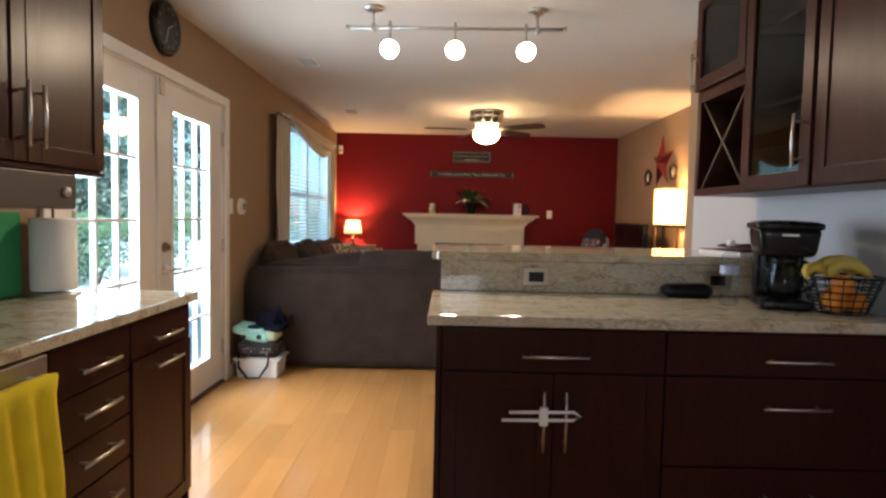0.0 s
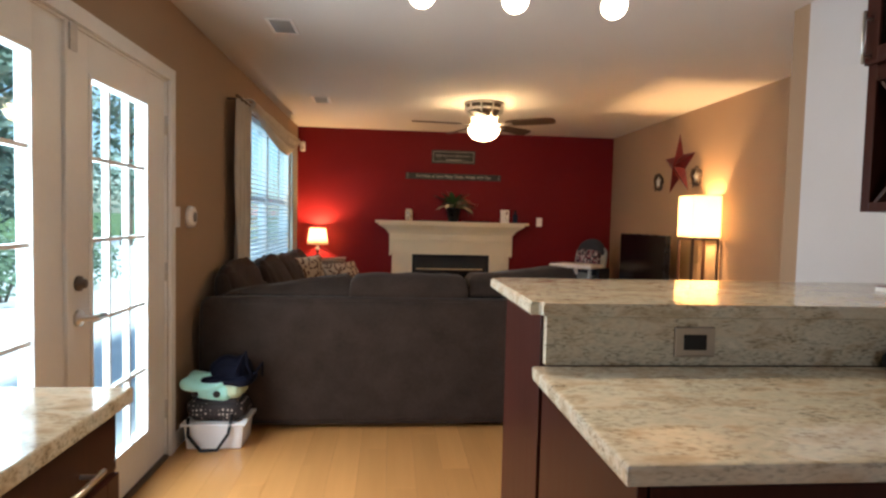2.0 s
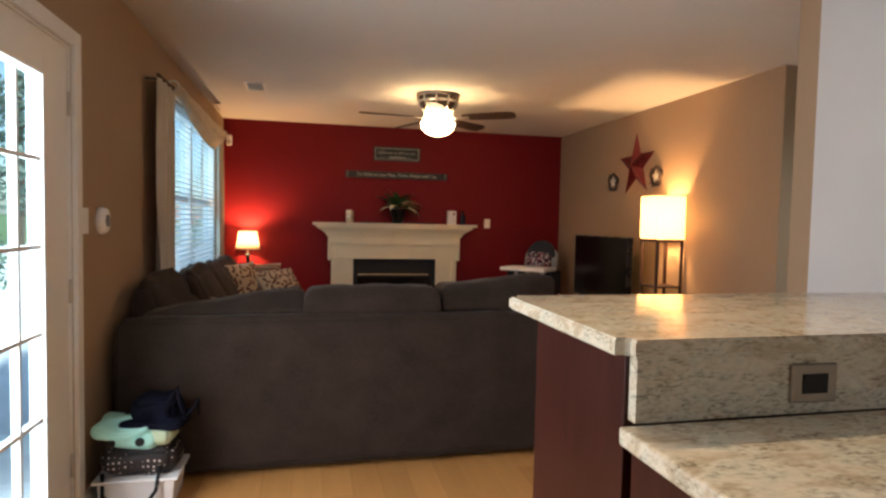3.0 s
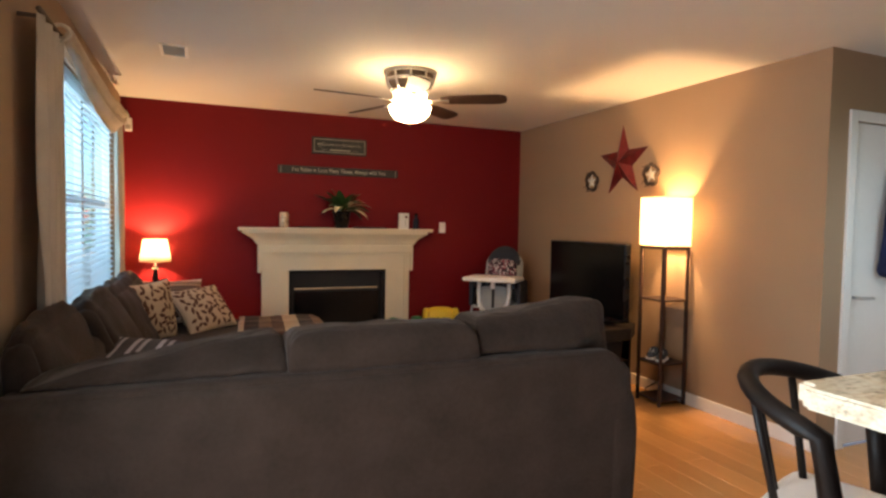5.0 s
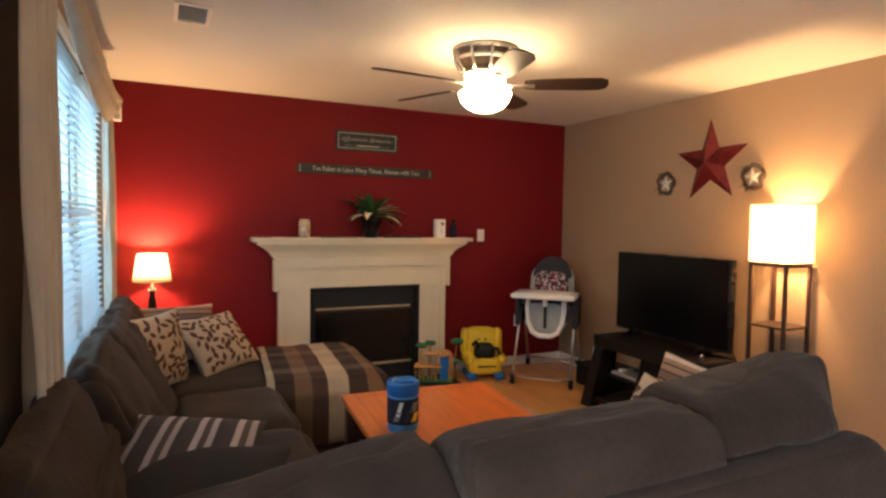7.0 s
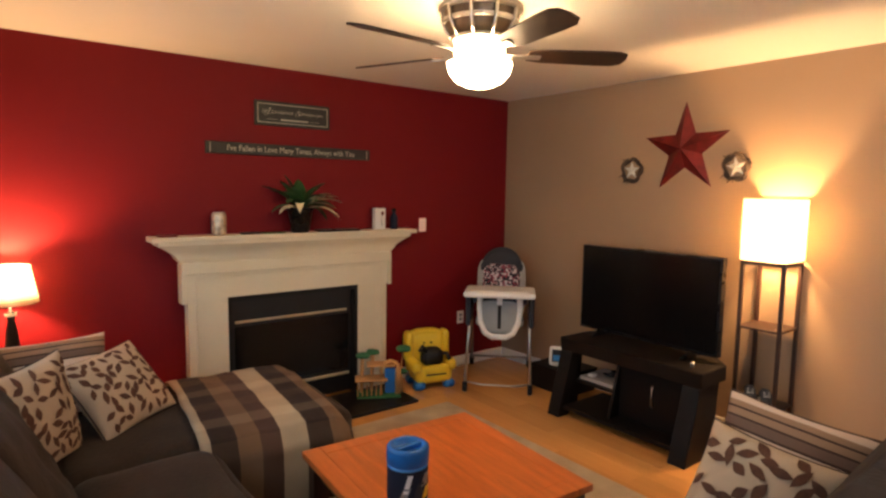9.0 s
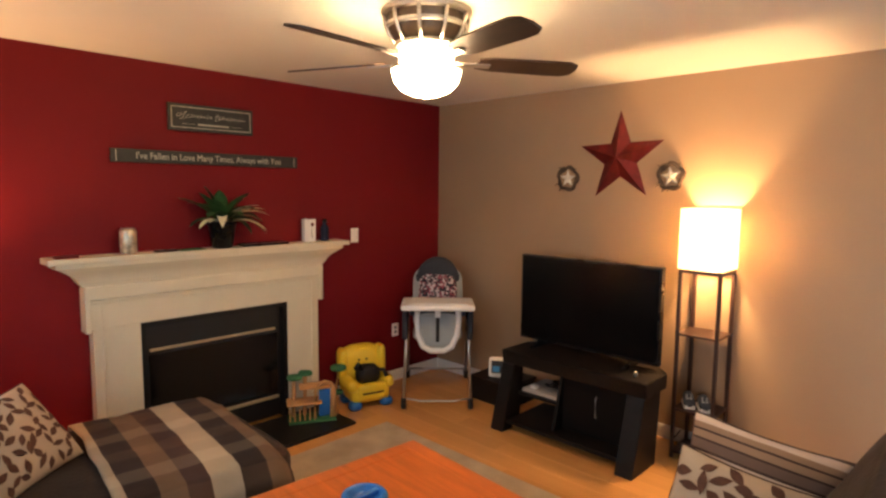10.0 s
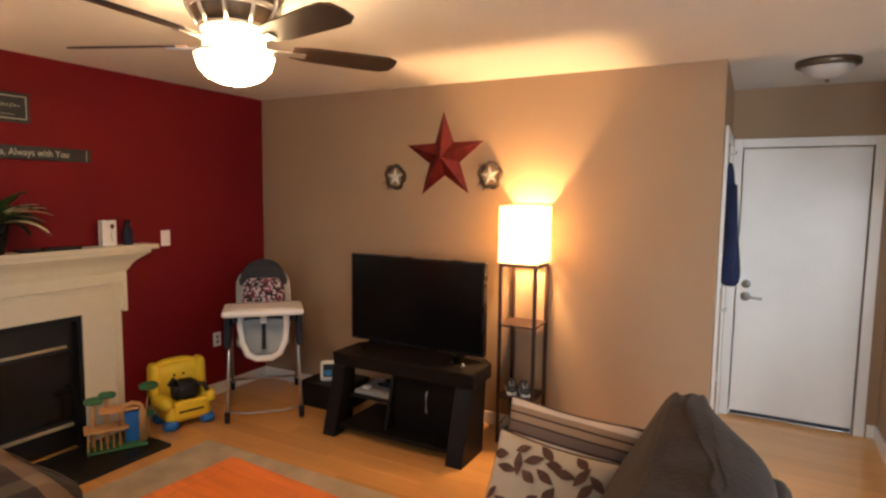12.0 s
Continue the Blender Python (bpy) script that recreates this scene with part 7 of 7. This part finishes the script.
for y in (2.47, 2.56, 2.65, 2.74):
    solid("drinking_glass", lathe([(0, 0), (0.028, 0), (0.036, 0.10), (0.034, 0.10), (0.026, 0.006), (0, 0.006)], 18, at=(1.53, y, 1.426)), PETGLASS, "clear drinking glass in the wall cabinet", "glass", "glassware", True)
sc = thing("wall_cabinet", "espresso wall cabinet with solid door", "cabinet", group="kitchen wall cabinets")
part("body", box(CX, KE - 0.002, 1.45, 2.372, z0, z1, 0.003), ESPRESSO, sc)
for a, b in ((1.455, 1.91), (1.915, 2.368)):
    front("door", sc, CX, 0, a, b, z0 + 0.005, z1, "x-", 0.06)

# ---- track light ----
tk = thing("track_light", "three-bulb brushed nickel bar light, lit, on ceiling", "ceiling light", (0.16, 3.72, C))
part("bar", tube([(-0.62, 0, -0.118), (0.63, 0, -0.108)], 0.010, 10), STEEL, tk, "", True)
for x in (-0.625, 0.635):
    part("end_cap", lathe([(0, -0.009), (0.0125, -0.009), (0.0145, -0.006), (0.0145, 0.006), (0.0125, 0.009), (0, 0.009)], 16, m=pose(x, 0, -0.113 + 0.008 * x, 0, 90, 0)), STEEL, tk, "", True)
for x in (-0.475, 0.475):
    part("ceiling_cup", lathe([(0, 0), (0.055, 0), (0.055, -0.012), (0.02, -0.022), (0, -0.022)], 24, at=(x, 0, 0)), STEEL, tk, "", True)
    part("stem", tube([(x, 0, -0.02), (x, 0, -0.113)], 0.007, 8), STEEL, tk, "", True)
    part("clamp", lathe([(0, 0.024), (0.009, 0.022), (0.014, 0.012), (0.014, -0.016), (0.009, -0.026), (0, -0.029)], 16, at=(x, 0, -0.113)), STEEL, tk, "", True)
for x in (-0.378, 0.0, 0.41):
    part("clamp_knob", lathe([(0, 0.036), (0.006, 0.034), (0.006, 0.014), (0.013, 0.012), (0.013, -0.012), (0.008, -0.018), (0, -0.018)], 16, at=(x, 0, -0.113)), STEEL, tk, "", True)
    part("knuckle", tube([(x, 0, -0.112), (x, 0, -0.16), (x, -0.012, -0.213)], 0.007, 8), STEEL, tk, "", True)
    aim = pose(x, -0.01, -0.230, -52, 0, 0)
    s = part("spot_cup", lathe([(0, 0.032), (0.028, 0.030), (0.049, 0.0), (0.056, -0.024), (0.053, -0.024), (0.046, 0.0), (0.026, 0.026), (0, 0.028)], 24, m=aim), STEEL, tk, "brushed nickel spot cup", True)
    part("bulb", lathe([(0.0, 0.012), (0.040, 0.008), (0.052, -0.020), (0.050, -0.038), (0.032, -0.052), (0, -0.058)], 24, m=aim), BULBGLOW, s, "glowing frosted spot bulb", True)

# ---- bar stool ----
st = thing("bar_stool", "black wooden bar stool with curved hoop back", "stool", (0.60, 3.80, 0), 20)
for x in (-0.17, 0.17):
    for y in (-0.16, 0.16):
        part("leg", tube([(x * 1.15, y * 1.2, 0), (x, y, 0.62)], 0.018, 8), BLACKWOOD, st, "", True)
for y in (-0.17, 0.17):
    part("stretcher", tube([(-0.18, y, 0.25), (0.18, y, 0.25)], 0.011, 8), BLACKWOOD, st, "", True)
for x in (-0.18, 0.18):
    part("stretcher", tube([(x, -0.17, 0.32), (x, 0.17, 0.32)], 0.011, 8), BLACKWOOD, st, "", True)
part("seat", soft(-0.21, 0.21, -0.20, 0.20, 0.61, 0.66, 0.024, 0.01, 12, 0.0), BLACKWOOD, st, "", True)
part("seat_pad", soft(-0.19, 0.19, -0.18, 0.18, 0.655, 0.695, 0.02, 0.01, 12, 0.004), PAPER, st, "white seat pad", True)
hoop = [(0.235 * math.cos(a), 0.02 + 0.22 * math.sin(a), 0.93 + 0.07 * math.sin(a)) for a in [math.pi * k / 16 for k in range(17)]]
part("hoop", tube([(0.20, -0.02, 0.66), (0.225, 0.0, 0.80)] + hoop + [(-0.225, 0.0, 0.80), (-0.20, -0.02, 0.66)], 0.024, 10), BLACKWOOD, st, "", True)
for a in (0.9, 1.57, 2.24):
    part("spindle", tube([(0.17 * math.cos(a), 0.17 * math.sin(a), 0.66), (0.235 * math.cos(a), 0.02 + 0.22 * math.sin(a), 0.93 + 0.07 * math.sin(a))], 0.010, 8), BLACKWOOD, st, "", True)

# ---- outdoors ----
tagged(new("ground", mesh_of("ground", box(-400, 400, -400, 400, -0.26, -0.165), GRASS)), "green lawn round the house", "lawn", kind="structure")
structure("patio", box(-15.0, W - 0.17, -6, 30, -0.165, -0.05, 0.01), PATIO, "pale concrete drive outside the French doors", "patio")


def leaf_cloud(blobs, count, size, seed):
    """Many small leaves, scattered unevenly in lumps, with gaps."""
    rnd = random.Random(seed)
    verts, faces = [], []
    for _ in range(count):
        cx, cy, cz, rx, ry, rz = rnd.choice(blobs)
        while True:
            p = Vector((rnd.uniform(-1, 1), rnd.uniform(-1, 1), rnd.uniform(-1, 1)))
            if 0.35 < p.length < 1 and noise.noise(p * 3 + Vector((cx, cy, cz))) > -0.15:
                break
        c = Vector((cx + p.x * rx, cy + p.y * ry, cz + p.z * rz))
        a = Vector((rnd.uniform(-1, 1), rnd.uniform(-1, 1), rnd.uniform(-0.6, 0.6))).normalized()
        b = a.cross(Vector((rnd.uniform(-1, 1), rnd.uniform(-1, 1), rnd.uniform(-1, 1)))).normalized()
        s = size * rnd.uniform(0.6, 1.3)
        k = len(verts)
        verts += [c - a * s, c + b * s * 0.45, c + a * s, c - b * s * 0.45]
        faces.append((k, k + 1, k + 2, k + 3))
    bm = bmesh.new()
    vs = [bm.verts.new(v) for v in verts]
    for f in faces:
        bm.faces.new([vs[i] for i in f])
    return bm


def shrub(x, y, r, h, seed):
    rnd = random.Random(seed)
    t = thing("shrub", "leafy green shrub at the edge of the patio", "shrub", (x, y, -0.16), 0, "shrubs")
    blobs = [(rnd.uniform(-r, r) * 0.6, rnd.uniform(-r, r) * 0.6, h * rnd.uniform(0.35, 0.75), r * 0.55, r * 0.55, h * 0.4) for _ in range(7)]
    part("crown", leaf_cloud(blobs, 1500, 0.055, seed), HEDGELEAF, t)
    bm = bmesh.new()
    for k in range(5):
        a = 2 * math.pi * k / 5
        tube([(0, 0, 0), (0.2 * r * math.cos(a), 0.2 * r * math.sin(a), h * 0.4), (0.5 * r * math.cos(a), 0.5 * r * math.sin(a), h * 0.8)], 0.02, 6, bm, taper=[1, 0.7, 0.3])
    part("stems", bm, BARK, t)


def tree(x, y, h, r, seed):
    rnd = random.Random(seed)
    t = thing("tree", "tall broadleaf tree with dense green crown", "tree", (x, y, -0.18), 0, "garden trees")
    part("trunk", tube([(0, 0, 0), (0.1, 0.05, h * 0.3), (0.0, 0.15, h * 0.6), (0.1, 0.1, h * 0.9)], 0.2, 10, taper=[1.2, 0.9, 0.6, 0.2]), BARK, t)
    blobs = []
    for k in range(14):
        a, z = rnd.uniform(0, 6.28), rnd.uniform(0.22, 0.95)
        d = r * (1.0 - 0.5 * z) * rnd.uniform(0.5, 1.0)
        e = Vector((d * math.cos(a), d * math.sin(a), h * z))
        blobs.append((e.x, e.y, e.z, r * 0.42, r * 0.42, h * 0.12))
        part("limb", tube([(0.05, 0.1, h * z * 0.75), tuple(e * 0.5 + Vector((0, 0, h * z * 0.42))), tuple(e)], 0.06, 6, taper=[1, 0.6, 0.2]), BARK, t)
    part("crown", leaf_cloud(blobs, 5200, 0.16, seed + 9), TREELEAF, t)


for k, (x, y, r, h) in enumerate(((-5.4, 3.0, 0.8, 1.0), (-5.7, 4.3, 0.85, 1.15), (-5.5, 5.7, 0.8, 1.05), (-5.8, 7.2, 0.9, 1.2), (-5.6, 8.8, 0.85, 1.1), (-6.0, 10.4, 0.9, 1.2), (-6.0, 12.2, 1.0, 1.3))):
    shrub(x, y, r, h, 40 + k)
for k, (x, y, h, r) in enumerate(((-9.5, 6.0, 8, 2.6), (-10.5, 10.0, 9, 3.0), (-9.0, 14.0, 8, 2.8), (-12, 17.5, 10, 3.4), (-13, 2.5, 9, 3.0), (-15, 22, 11, 4.0), (-11, 26, 10, 3.6), (-20, 14, 12, 4.2))):
    tree(x, y, h, r, 70 + k)

# ---- floor planks ----
PW, PL, GAP = 0.150, 1.22, 0.0006
plank = mesh_of("plank", box(-PW / 2 + GAP / 2, PW / 2 - GAP / 2, -PL / 2 + GAP / 2, PL / 2 - GAP / 2, -0.011, 0, 0.0007, seg=1), FLOORWOOD)
rnd = random.Random(4)
cut = {}


def lay(x, y0, y1):
    """One plank, cut where it meets a wall."""
    ln = round(y1 - y0, 3)
    if abs(ln - PL) < 0.002:
        me = plank
    else:
        if ln not in cut:
            cut[ln] = mesh_of("plank", box(-PW / 2 + GAP / 2, PW / 2 - GAP / 2, -ln / 2 + GAP / 2, ln / 2 - GAP / 2, -0.011, 0, 0.0007, seg=1), FLOORWOOD)
        me = cut[ln]
    ob = new("plank", me)
    ob.parent = floor
    ob.location = (x, (y0 + y1) / 2, 0)


x, col = W + PW / 2, 0
while x < HE + 0.1:
    y0, y1 = (S_, N_) if x < KE else (HS, N_ if x < E + 0.05 else HN)
    y = y0 - (col * 0.41 % 1.0) * PL
    while y < y1:
        a, b = max(y, y0), min(y + PL, y1)
        if b - a > 0.02:
            lay(x, round(a, 2), round(b, 2) if b < y1 else y1)
        y += PL
    x += PW
    col += 1
